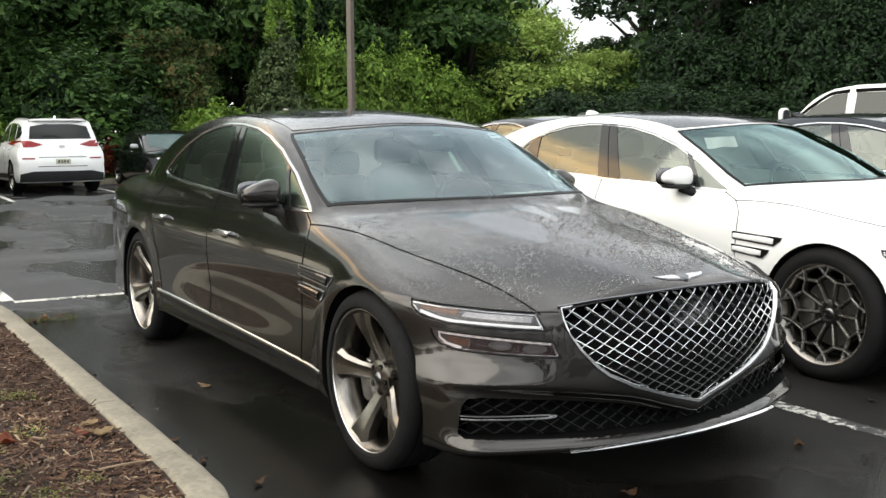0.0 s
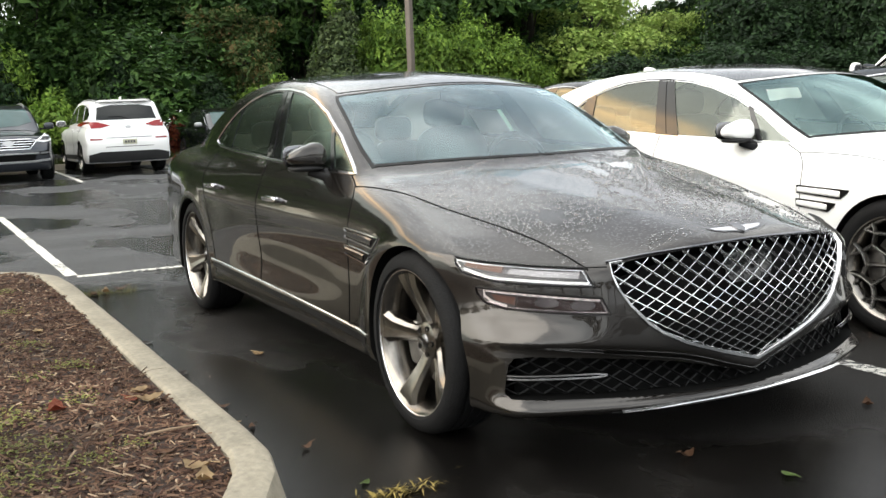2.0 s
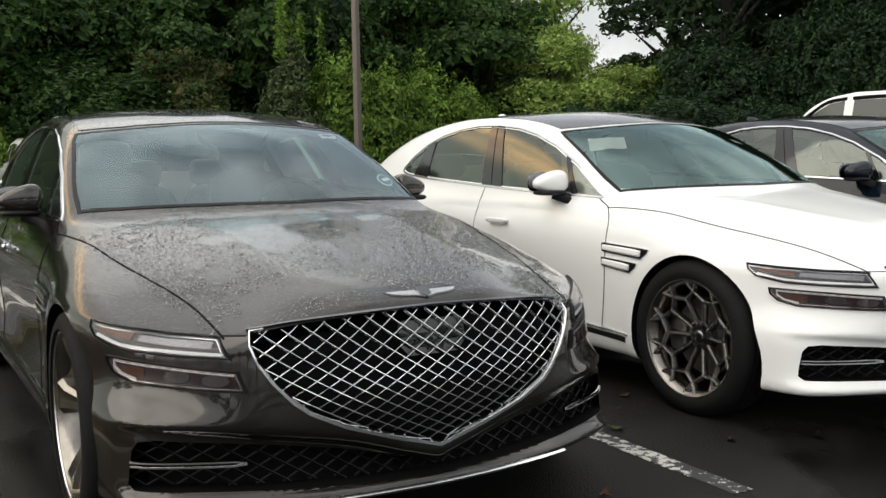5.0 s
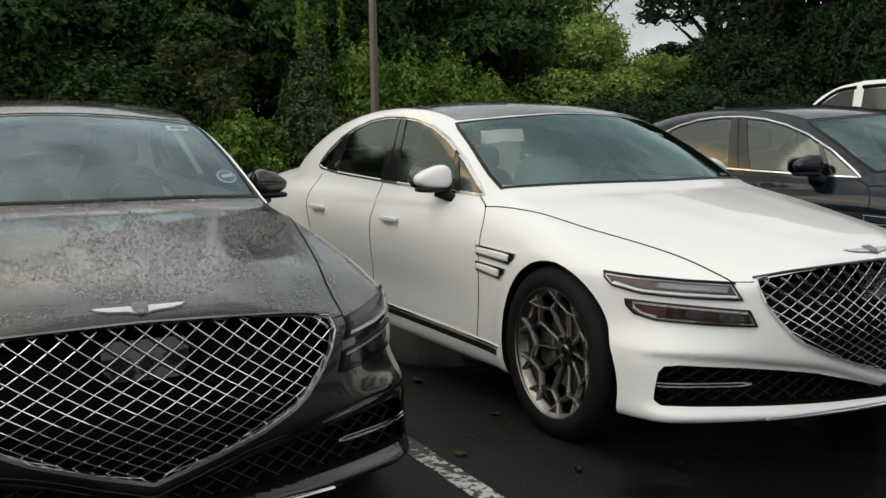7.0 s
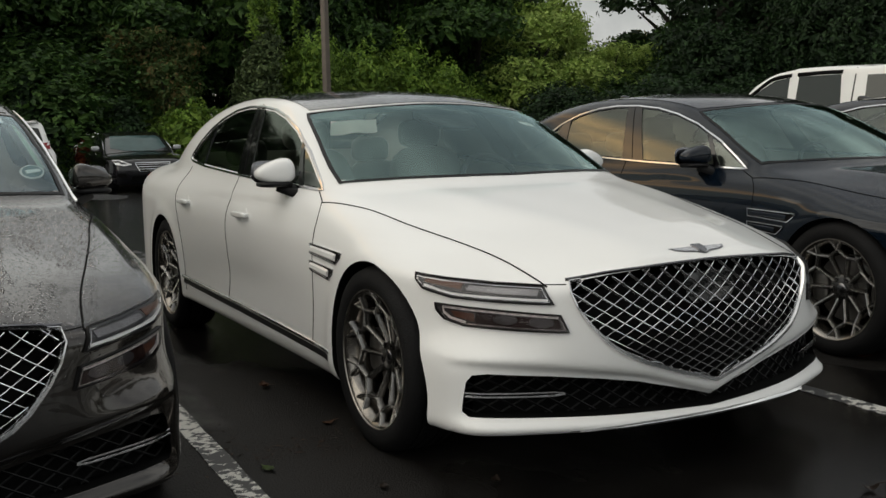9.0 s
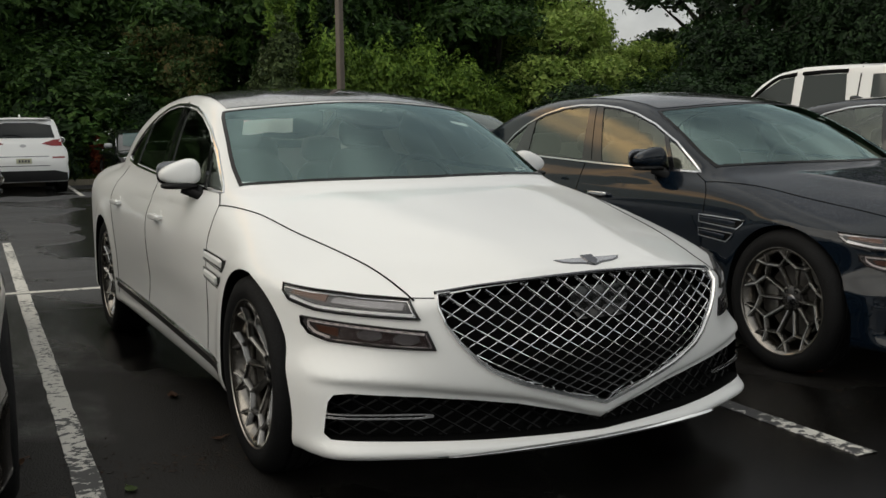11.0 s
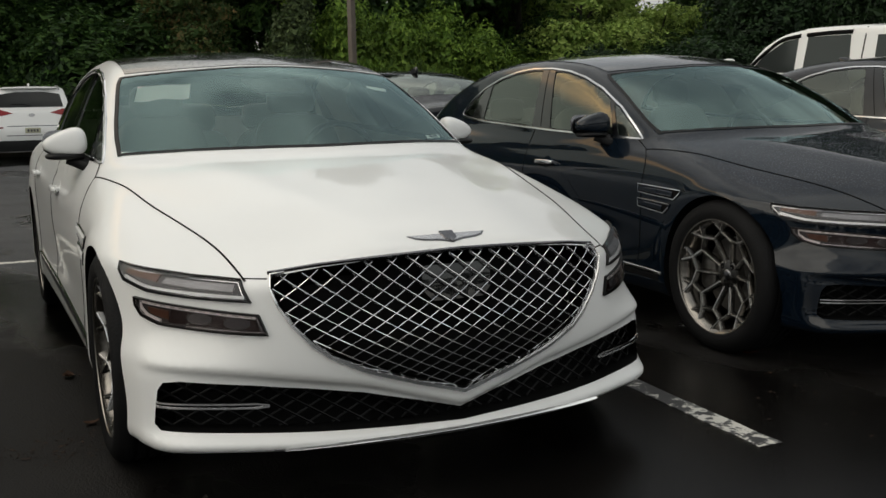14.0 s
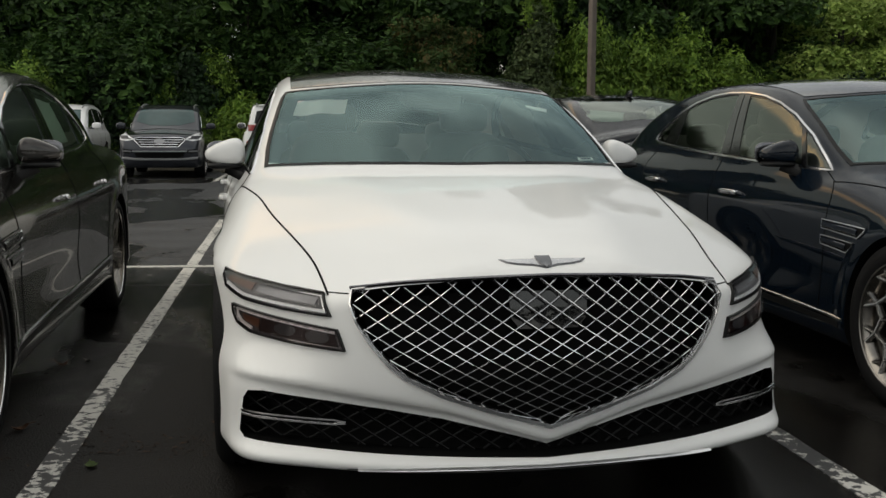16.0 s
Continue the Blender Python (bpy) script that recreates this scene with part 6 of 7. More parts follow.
def make_small_sedan(label, paint):
    """A plain mid-size sedan with a chrome-barred grille."""
    L, half, H, R = 4.82, 0.915, 1.45, 0.335
    plan = spline([0.1, 0.4, 0.9, 2.2, 3.8, 4.4, 4.85], [0.78, 0.865, 0.905, 0.915, 0.91, 0.88, 0.80])
    top = spline([0.0, 0.12, 0.5, 1.3, 2.4, 4.2, 4.8], [0.70, 0.77, 0.85, 0.94, 0.95, 1.03, 1.02])
    roof = spline([1.0, 1.25, 1.6, 2.05, 2.5, 3.0, 3.5, 3.9, 4.3, 4.6], [0.83, 0.94, 1.13, 1.34, 1.43, 1.45, 1.41, 1.31, 1.13, 0.98])
    belt = spline([1.0, 2.0, 3.2, 4.0, 4.5], [0.78, 0.84, 0.84, 0.78, 0.66])
    nose = spline([0.2, 0.35, 0.5, 0.7, 0.85], [0.10, 0.03, 0.0, 0.05, 0.16])
    tail = spline([0.2, 0.45, 0.8, 1.0, 1.1], [0.14, 0.0, 0.03, 0.05, 0.1])
    f = shell_shape(L, plan, top, roof, belt, 0.36, nose, tail, 0.19)
    car = thing("sedan_car", label, "car", "cars in the far row")
    axles = (0.93, 3.72)
    shell_body("body", f, L, H, half, axles, R, paint, car)
    face_panel(f, "top", [(-0.66, 1.58), (-0.35, 1.34), (0.0, 1.27), (0.35, 1.34), (0.66, 1.58), (0.57, 2.14), (0.3, 2.04), (0.0, 2.01), (-0.3, 2.04), (-0.57, 2.14)], SCREEN_TEAL, "windscreen", car, "pale reflecting windscreen")
    face_panel(f, "top", [(-0.50, 3.55), (0.50, 3.55), (0.58, 4.22), (-0.58, 4.22)], TINTED, "rear_window", car, "dark rear window")
    side = [(1.66, 1.0), (2.05, 1.20), (2.5, 1.345), (3.0, 1.365), (3.4, 1.33), (3.8, 1.22), (4.0, 1.12), (3.85, 1.06), (3.2, 1.03), (2.4, 1.01)]
    for s in (1, -1):
        for name, o in (("front_side_window", [(1.75, 1.015), (2.05, 1.17), (2.5, 1.32), (2.70, 1.335), (2.72, 1.025)]), ("rear_side_window", [(2.80, 1.03), (2.78, 1.34), (3.1, 1.335), (3.4, 1.295), (3.72, 1.20), (3.86, 1.11), (3.75, 1.065)])):
            face_panel(f, "side", o, TINTED, name, car, "dark tinted side window", s=s)
        part("window_trim", bar_on([(s * 1.6, a, b) for a, b in dense(side, 0.08)], (-s, 0, 0), 0.010, 0.006, 0.002, True, f), CHROME, car)
        for yh in (2.52, 3.42):
            q, g = drop_on(f, [(s * 1.6, yh, 0.90)], (-s, 0, 0))
            part("door_handle", soft_box((0.03, 0.2, 0.03), Vector(q[0]) + Vector((s * 0.014, 0, 0)), 4, n=3), CHROME, car, "chrome door handle")
        shell_mirror(car, s, (0.98, 1.78, 1.03), SILVER, (0.20, 0.10, 0.12))
        lamp = [(0.46, 0.66), (0.62, 0.625), (0.80, 0.66), (0.84, 0.76), (0.72, 0.76)]
        unit = face_panel(f, "front", lamp if s > 0 else mirror_of(lamp), LAMP_WHITE, "headlamp", car, "silvery headlamp", 0.008, 0.02)
        face_panel(f, "front", [(s * 0.55, 0.665), (s * 0.70, 0.665), (s * 0.74, 0.72), (s * 0.62, 0.705)], LAMP_DARK, "lens", unit, "dark lens", 0.012, 0.01)
        face_panel(f, "front", [(s * 0.58, 0.36), (s * 0.78, 0.38), (s * 0.78, 0.46), (s * 0.60, 0.45)], CAVITY, "fog_recess", car, "dark fog lamp recess", 0.004, 0.01)
        face_panel(f, "back", [(s * 0.40, 0.82), (s * 0.80, 0.82), (s * 0.80, 0.93), (s * 0.44, 0.92)], RED_LENS, "tail_lamp", car, "red tail lamp", 0.008, 0.02, L)
    grille = [(-0.40, 0.69), (-0.30, 0.50), (0.30, 0.50), (0.40, 0.69)]
    face_panel(f, "front", grille, CAVITY, "grille", car, "dark grille", 0.004, 0.01)
    part("grille_frame", bar_on(front_path(dense(grille, 0.05)), (0, 1, 0), 0.014, 0.016, 0.004, True, f), CHROME, car, "chrome grille frame")
    for z, w in ((0.65, 0.37), (0.60, 0.34), (0.55, 0.31)):
        part("grille_bar", bar_on(front_path([(x, z) for x in np.linspace(-w, w, 12)]), (0, 1, 0), 0.008, 0.016, 0.006, False, f), CHROME, car, "chrome grille bar")
    face_panel(f, "front", [(-0.5, 0.28), (0.5, 0.28), (0.46, 0.40), (-0.46, 0.40)], CAVITY, "lower_intake", car, "black lower intake", 0.004, 0.01)
    half_seams(f, car, [((2.75, 1.0), (2.72, 0.34)), ((1.66, 0.96), (1.45, 0.34)), ((3.75, 1.04), (3.42, 0.5))])
    shell_wheels(car, half, axles, R)
    return car


def make_pickup(label, paint):
    """A crew-cab pickup with a cap over its bed, nose at y = 0."""
    L, half, H, R = 5.85, 0.98, 2.0, 0.40
    plan = spline([0.1, 0.4, 0.9, 2.5, 5.2, 5.85], [0.88, 0.95, 0.975, 0.98, 0.98, 0.96])
    top = spline([0.0, 0.15, 0.5, 1.4, 2.2, 4.0, 5.8], [1.05, 1.14, 1.20, 1.27, 1.33, 1.40, 1.40])
    roof = spline([1.2, 1.45, 1.75, 2.15, 2.5, 3.0, 3.8, 4.1, 4.8, 5.7, 5.85], [1.18, 1.28, 1.52, 1.84, 1.96, 2.0, 1.98, 1.96, 1.98, 1.95, 1.90])
    belt = spline([1.2, 2.2, 4.0, 5.8], [0.95, 0.985, 0.985, 0.97])
    nose = spline([0.3, 0.5, 0.8, 1.1, 1.25], [0.08, 0.0, 0.0, 0.03, 0.14])
    tail = spline([0.3, 0.6, 1.4, 2.0], [0.1, 0.0, 0.0, 0.16])
    f = shell_shape(L, plan, top, roof, belt, 0.22, nose, tail, 0.36, 0.06)
    car = thing("pickup_truck", label, "pickup truck")
    axles = (1.0, 4.70)
    shell_body("body", f, L, H, half, axles, R, paint, car)
    face_panel(f, "top", [(-0.74, 1.80), (-0.4, 1.55), (0.0, 1.47), (0.4, 1.55), (0.74, 1.80), (0.66, 2.30), (0.3, 2.20), (0.0, 2.17), (-0.3, 2.20), (-0.66, 2.30)], SCREEN_TEAL, "windscreen", car, "raked windscreen")
    for s in (1, -1):
        for name, o in (("front_side_window", [(2.02, 1.44), (2.30, 1.67), (2.62, 1.83), (2.86, 1.855), (2.88, 1.44)]), ("rear_side_window", [(3.02, 1.44), (3.02, 1.86), (3.70, 1.85), (3.76, 1.44)]), ("cap_window", [(4.12, 1.48), (4.10, 1.82), (5.25, 1.80), (5.35, 1.48)])):
            face_panel(f, "side", o, GLASS_PICKUP, name, car, "grey tinted side window", s=s)
        for pts in ([(2.10, 1.555), (2.30, 1.70), (2.62, 1.86), (2.89, 1.885)], [(3.0, 1.885), (3.35, 1.888), (3.72, 1.88)]):
            vz = spline([p[0] for p in pts], [p[1] for p in pts])
            part("rain_visor", bar_on([(s * 1.6, y, float(vz(y))) for y in np.linspace(pts[0][0], pts[-1][0], 14)], (-s, 0, 0), 0.026, 0.018, 0.002, False, f), CAVITY, car, "dark rain visor over the door window")
        part("seam", bar_on([(s * 1.6, 3.92, z) for z in np.linspace(1.92, 0.6, 14)], (-s, 0, 0), 0.010, 0.002, 0.001, False, f), CAVITY, car)
        part("cap_rail", bar_on([(s * 1.6, y, 1.42) for y in np.linspace(3.98, 5.6, 12)], (-s, 0, 0), 0.014, 0.006, 0.001, False, f), BLACK_TRIM, car, "black seal under the bed cap")
        for yh in (2.75, 3.62):
            q, g = drop_on(f, [(s * 1.6, yh, 1.25)], (-s, 0, 0))
            part("door_handle", soft_box((0.03, 0.2, 0.035), Vector(q[0]) + Vector((s * 0.014, 0, 0)), 4, n=3), CHROME, car, "chrome door handle")
        shell_mirror(car, s, (1.14, 1.98, 1.52), paint, (0.22, 0.10, 0.26))
        face_panel(f, "front", [(s * 0.62, 0.86), (s * 0.90, 0.86), (s * 0.90, 1.06), (s * 0.62, 1.04)], SILVER, "headlamp", car, "square headlamp", 0.008, 0.02)
        face_panel(f, "back", [(s * 0.82, 0.90), (s * 0.93, 0.90), (s * 0.93, 1.26), (s * 0.82, 1.26)], RED_LENS, "tail_lamp", car, "red tail lamp", 0.008, 0.02, L)
    half_seams(f, car, [((2.95, 1.40), (2.95, 0.55)), ((1.98, 1.36), (1.95, 0.55))])
    face_panel(f, "front", [(-0.56, 0.76), (0.56, 0.76), (0.56, 1.06), (-0.56, 1.06)], CAVITY, "grille", car, "dark grille", 0.004, 0.01)
    part("bumper", soft_box((1.86, 0.20, 0.22), (0, 0.02, 0.60), 5, n=6), CHROME, car, "chrome bumper")
    part("bumper", soft_box((1.86, 0.18, 0.20), (0, L + 0.04, 0.62), 5, n=6), CHROME, car, "chrome bumper")
    face_panel(f, "back", [(-0.6, 1.52), (0.6, 1.52), (0.56, 1.82), (-0.56, 1.82)], TINTED, "rear_window", car, "dark rear window of the bed cap", length=L)
    shell_wheels(car, half, axles, R)
    return car


def stand(car, x, y, turn=0.0):
    """Puts the nose of a shell car at x, y; turn 180 faces it away."""
    car.matrix_basis = Matrix.Translation((x, y, 0)) @ Matrix.Rotation(radians(turn), 4, "Z")
    return car


GLASS_PICKUP = paint_material("grey_side_window", (0.030, 0.034, 0.034), 0.0, 0.06)
stand(make_suv("dark slate SUV with chrome barred grille", PAINT_SLATE, False), -0.47, 20.0)
stand(make_suv("white SUV seen from behind with red tail lamps", PAINT_WHITE, True), 2.24, 21.3 + 4.62, 180).scale = (1.03, 1, 1.02)
white_car = stand(make_suv("white crossover parked beside the slate SUV", PAINT_WHITE, False), -3.20, 20.95)
stand(make_small_sedan("black sedan with silver headlamps and chrome grille", PAINT_BLACK), 5.20, 20.9)
stand(make_pickup("white crew-cab pickup with capped bed and dark visors", PAINT_WHITE), 11.48, 9.95, 180)
sedan_behind = copy_thing(sedan_grey, Matrix.Translation((5.52, 10.8, 0)) @ Matrix.Rotation(math.pi, 4, "Z"))
sedan_behind.scale = (0.984, 1, 1.045)
for o in sedan_behind.children_recursive:
    if o.get("painted") or o.get("side_glass") or o.get("front_glass"):
        o.material_slots[0].link = "OBJECT"
        o.material_slots[0].material = PAINT_DARK if o.get("painted") else GLASS_SIDE if o.get("side_glass") else GLASS_FRONT
tagged(sedan_behind, "dark sedan facing away in the next row", "car")

# ---- planting ----
LEAF_DARK = island_material("leaves_dark", [(0.008, 0.018, 0.008), (0.015, 0.036, 0.012), (0.028, 0.061, 0.019)], 0.6, 0.25)
LEAF_MID = island_material("leaves_mid", [(0.013, 0.034, 0.008), (0.036, 0.084, 0.018), (0.074, 0.140, 0.030)], 0.6, 0.3)
LEAF_BRIGHT = island_material("leaves_bright", [(0.050, 0.098, 0.016), (0.13, 0.225, 0.035), (0.23, 0.34, 0.060)], 0.6, 0.3)
LEAF_PALE = island_material("leaves_pale", [(0.13, 0.21, 0.045), (0.27, 0.38, 0.085), (0.40, 0.50, 0.15)], 0.65, 0.3)
LEAF_RUST = island_material("leaves_rust", [(0.022, 0.050, 0.012), (0.045, 0.088, 0.022), (0.060, 0.100, 0.028), (0.085, 0.105, 0.032), (0.15, 0.098, 0.038)], 0.65, 0.3)
LEAF_HOLLY = island_material("leaves_holly", [(0.028, 0.046, 0.018), (0.066, 0.100, 0.038), (0.14, 0.185, 0.070)], 0.45, 0.15)
BARK = material("bark", (0.030, 0.026, 0.020), 0.85, bump=0.8, scale=14, vary=0.35, stretch=(1, 1, 0.25))


def leaf_cloud(rng, blobs, count, size, inner=0.15, droop=0.2, spikes=()):
    """Vertices and faces of many small bent leaves laid over and inside overlapping lumps (centre, radii)."""
    blobs = [(np.array(c, float), np.array(r, float)) for c, r in blobs]
    area = np.array([(r[0] * r[1] + r[1] * r[2] + r[0] * r[2]) for _, r in blobs])
    pick = rng.choice(len(blobs), count, p=area / area.sum())
    d = rng.normal(size=(count, 3))
    d /= np.linalg.norm(d, axis=1, keepdims=True)
    d[:, 2] = np.where(d[:, 2] < -0.45, -d[:, 2], d[:, 2])
    rad = 1 - np.abs(rng.normal(0, 0.13, count))
    deep = rng.random(count) < inner
    rad = np.where(deep, rng.uniform(0.45, 0.85, count), rad)
    c = np.array([blobs[k][0] for k in pick])
    r = np.array([blobs[k][1] for k in pick])
    # twigs: leaves gather along short sprays that break the outline
    ph = rng.uniform(0, 6.28, (len(blobs), 3))[pick]
    bump = 1 + 0.13 * np.sin(5 * d[:, 0] + ph[:, 0]) * np.sin(6 * d[:, 1] + ph[:, 1]) + 0.12 * np.sin(9 * d[:, 2] + 5 * d[:, 0] + ph[:, 2])
    p = c + d * r * (rad * bump)[:, None]
    for base, top, n_ in spikes:
        t = rng.random(n_) ** 0.8
        q = np.array(base) + (np.array(top) - np.array(base)) * t[:, None] + rng.normal(0, 0.07, (n_, 3)) * (1.1 - t)[:, None]
        p = np.concatenate([p, q])
        d = np.concatenate([d, rng.normal(size=(n_, 3))])
        deep = np.concatenate([deep, np.zeros(n_, bool)])
    n = len(p)
    s = size * rng.uniform(0.6, 1.5, n) * np.where(deep, 2.2, 1.0)
    nrm = d / np.linalg.norm(d, axis=1, keepdims=True) + rng.normal(0, 0.55, (n, 3)) + np.array([0, 0, 0.25])
    nrm /= np.linalg.norm(nrm, axis=1, keepdims=True)
    t = np.cross(nrm, rng.normal(size=(n, 3)))
    t /= np.linalg.norm(t, axis=1, keepdims=True) + 1e-9
    b = np.cross(nrm, t)
    t[:, 2] -= droop
    s = s[:, None]
    v = np.stack([p - t * s, p + b * s * 0.55 + nrm * s * 0.15, p + t * s * 1.1 - nrm * s * 0.2, p - b * s * 0.55 + nrm * s * 0.15], 1).reshape(-1, 3)
    f = np.arange(4 * n).reshape(-1, 4)
    return v, f


def limb(bm, a, b, r0, r1, sides=7):
    a, b = Vector(a), Vector(b)
    t = (b - a).normalized()
    u = t.orthogonal().normalized()
    w = t.cross(u)
    rows = []
    for p, r in ((a, r0), (a.lerp(b, 0.5) + u * r0 * 0.5, (r0 + r1) / 2), (b, r1)):
        rows.append([bm.verts.new(p + (u * math.cos(k * 2 * math.pi / sides) + w * math.sin(k * 2 * math.pi / sides)) * r) for k in range(sides)])
    for p, q in zip(rows, rows[1:]):
        for k in range(sides):
            bm.faces.new((p[k], p[(k + 1) % sides], q[(k + 1) % sides], q[k]))


def make_plant(name, label, category, seed, height, spread, leaf, count, size, shape="round", group="", trunk=True, spikes=0):
    """A tree or shrub: tapered trunk with limbs, and a crown of leaf sprays over uneven lumps."""
    rng = np.random.default_rng(seed)
    top = thing(name, label, category, group)
    bm = bmesh.new()
    bole = height * (0.20 if shape == "round" else 0.08)
    limb(bm, (0, 0, -0.1), (0.1 * spread * rng.normal(), 0.1 * spread * rng.normal(), height * 0.75), 0.028 * height if trunk else 0.05, 0.03)
    blobs, spk = [], []
    if shape == "cone":
        for i in range(9):
            k = i / 8
            z = height * (0.12 + 0.72 * k)
            r = spread * (1 - 0.72 * k) * 0.8
            for _ in range(2):
                a = rng.uniform(0, 6.28)
                blobs.append(((math.cos(a) * r * 0.35, math.sin(a) * r * 0.35, z), (r, r, height * 0.14)))
    elif shape == "shrub":
        for i in range(9):
            a, q = rng.uniform(0, 6.28), rng.uniform(0.0, 0.62) * spread
            h = height * rng.uniform(0.5, 1.0) * (1 - 0.25 * q / spread)
            r = spread * rng.uniform(0.35, 0.55)
            blobs.append(((math.cos(a) * q, math.sin(a) * q, h * 0.55), (r, r, h * 0.5)))
    else:
        for i in range(22):
            k = rng.random()
            a, q = rng.uniform(0, 6.28), spread * rng.uniform(0.1, 0.85) * (0.55 + 0.45 * math.sin(math.pi * min(1, k * 0.9 + 0.2)))
            z = bole + (height - bole) * (0.10 + 0.82 * k)
            r = spread * rng.uniform(0.26, 0.48)
            at = (math.cos(a) * q, math.sin(a) * q, z)
            blobs.append((at, (r, r, r * rng.uniform(0.6, 0.95))))
            limb(bm, (0, 0, max(bole * 0.8, z - r * 1.6)), at, 0.010 * height, 0.012, 5)
    for i in range(spikes):
        a = rng.uniform(0, 6.28)
        b = (math.cos(a) * spread * 0.3, math.sin(a) * spread * 0.3, height * 0.80)
        spk.append((b, (b[0] + rng.normal(0, 0.18), b[1] + rng.normal(0, 0.18), height * rng.uniform(0.98, 1.16)), 55))
    part("trunk", bm, BARK, top, "brown bark trunk with limbs")
    v, f = leaf_cloud(rng, blobs, count, size, spikes=spk)
    ob = mesh_object("crown", v, f)
    scene.collection.objects.link(ob)
    ob.data.materials.append(leaf)
    ob.parent = top
    ob["label"] = "leafy crown"
    return top


def scatter(first, spots, label=""):
    """first stands at the first spot, copies at the rest: (x, y, turn, scale across, scale up)."""
    for k, (x, y, a, sx, sz) in enumerate(spots):
        m = Matrix.Translation((x, y, 0)) @ Matrix.Rotation(a, 4, "Z")
        ob = first if k == 0 else copy_thing(first, m)
        ob.matrix_basis = m @ Matrix.Diagonal((sx, sx, sz, 1))


rt = random.Random(11)
dark_a = make_plant("tree", "tall dark green broadleaf tree in dense wood", "tree", 1, 12.0, 3.6, LEAF_DARK, 8500, 0.112, "round", "dark wood")
dark_b = make_plant("tree", "tall dark green tree with ragged crown", "tree", 2, 13.5, 3.4, LEAF_DARK, 8500, 0.112, "round", "dark wood")
mid_a = make_plant("tree", "mid-green tree hung with climbers", "tree", 3, 8.0, 3.0, LEAF_MID, 11500, 0.082, "round", "mixed wood edge")
mid_b = make_plant("tree", "mid-green bushy tree at the wood edge", "tree", 4, 6.5, 2.8, LEAF_MID, 8500, 0.088, "shrub", "mixed wood edge")
pale = make_plant("tree", "pale yellow-green feathery tree", "tree", 5, 9.5, 3.2, LEAF_PALE, 10000, 0.085, "round", "pale trees")
rust = make_plant("tree", "green tree with rusty autumn leaves", "tree", 6, 6.6, 2.2, LEAF_RUST, 8000, 0.07, "round", "autumn trees")
holly = make_plant("holly_tree", "grey-green conical holly with bright shoots on top", "tree", 7, 4.7, 1.45, LEAF_HOLLY, 12000, 0.045, "cone", spikes=0)
hedge = make_plant("shrub", "bright green vine-covered shrub", "shrub", 8, 4.3, 2.3, LEAF_BRIGHT, 13000, 0.065, "shrub", "bright shrubs")
low = make_plant("shrub", "low bright yellow-green bush", "shrub", 9, 2.4, 1.3, LEAF_BRIGHT, 6000, 0.065, "shrub", "low bushes")
cone = make_plant("conifer_shrub", "dark green clipped conical evergreen", "shrub", 10, 2.9, 1.25, LEAF_DARK, 7000, 0.055, "cone", "dark evergreens")

spots_da, spots_db = [], []
for i in range(17):
    if 18.5 < -16 + i * 3.1 < 33:
        continue
    (spots_da if i % 2 else spots_db).append((-16 + i * 3.1 + rt.uniform(-0.8, 0.8), 35.5 + rt.uniform(-1.5, 1.5), rt.uniform(0, 6.28), rt.uniform(0.95, 1.25), rt.uniform(0.9, 1.15)))
# big dark trees to the right of the gap of sky, and their low skirt
around = lambda az, d: (-1.0 + d * math.sin(radians(az)), -2.5 + d * math.cos(radians(az)))
for i, az in enumerate((45.2, 48.5, 52, 55.5, 59, 63, 67, 72, 78, 85)):
    (spots_da if i % 2 else spots_db).append((*around(az, 40 + 2.5 * (i % 2)), rt.uniform(0, 6.28), 1.12, rt.uniform(0.95, 1.1)))
spots_da += [(11.2, 33.2, 1.0, 0.9, 0.85), (13.0, 36.5, 2.6, 1.0, 0.95), (9.4, 34.0, 4.1, 0.9, 0.9)]
for az in (46.5, 50, 53.5, 57, 60.5, 65):
    spots_db.append((*around(az, 47), rt.uniform(0, 6.28), 1.2, 1.08))
skirt = make_plant("tree", "dark green bushy tree at the wood edge", "tree", 14, 6.0, 3.0, LEAF_DARK, 11500, 0.074, "shrub", "dark wood")
scatter(skirt, [(*around(az, 36.5 + (k % 3)), rt.uniform(0, 6.28), rt.uniform(0.9, 1.15), rt.uniform(0.85, 1.15)) for k, az in enumerate((44.6, 47, 49.6, 52.2, 54.8, 57.5, 60.5, 63.5, 67, 71, 76))]
        + [(*around(az, 31 + k % 2), rt.uniform(0, 6.28), 0.9, 0.5) for k, az in enumerate((37, 40.5, 44, 48, 53, 58))] + [(x, 31.0 + (k % 2), k * 1.3, 1.0, 1.25) for k, x in enumerate((-7, -2, 3, 8.5, 12.5, 16.5))])
# wood round the rest of the car park, behind and beside the camera
far_wood = make_plant("tree", "dark broadleaf tree beyond the car park", "tree", 15, 12.0, 3.6, LEAF_DARK, 1600, 0.34, "round", "wood round the car park")
scatter(far_wood, [(5 + 62 * math.cos(radians(150 + i * 8.4)), -8 + 58 * math.sin(radians(150 + i * 8.4)), rt.uniform(0, 6.28), 1.5, rt.uniform(0.62, 0.85)) for i in range(26)])
scatter(dark_a, spots_da)
scatter(dark_b, spots_db)
scatter(mid_a, [(-14 + i * 3.0 + rt.uniform(-0.8, 0.8), 30.5 + rt.uniform(-1.2, 1.2), rt.uniform(0, 6.28), rt.uniform(0.9, 1.2), rt.uniform(0.85, 1.15)) for i in range(12)] )
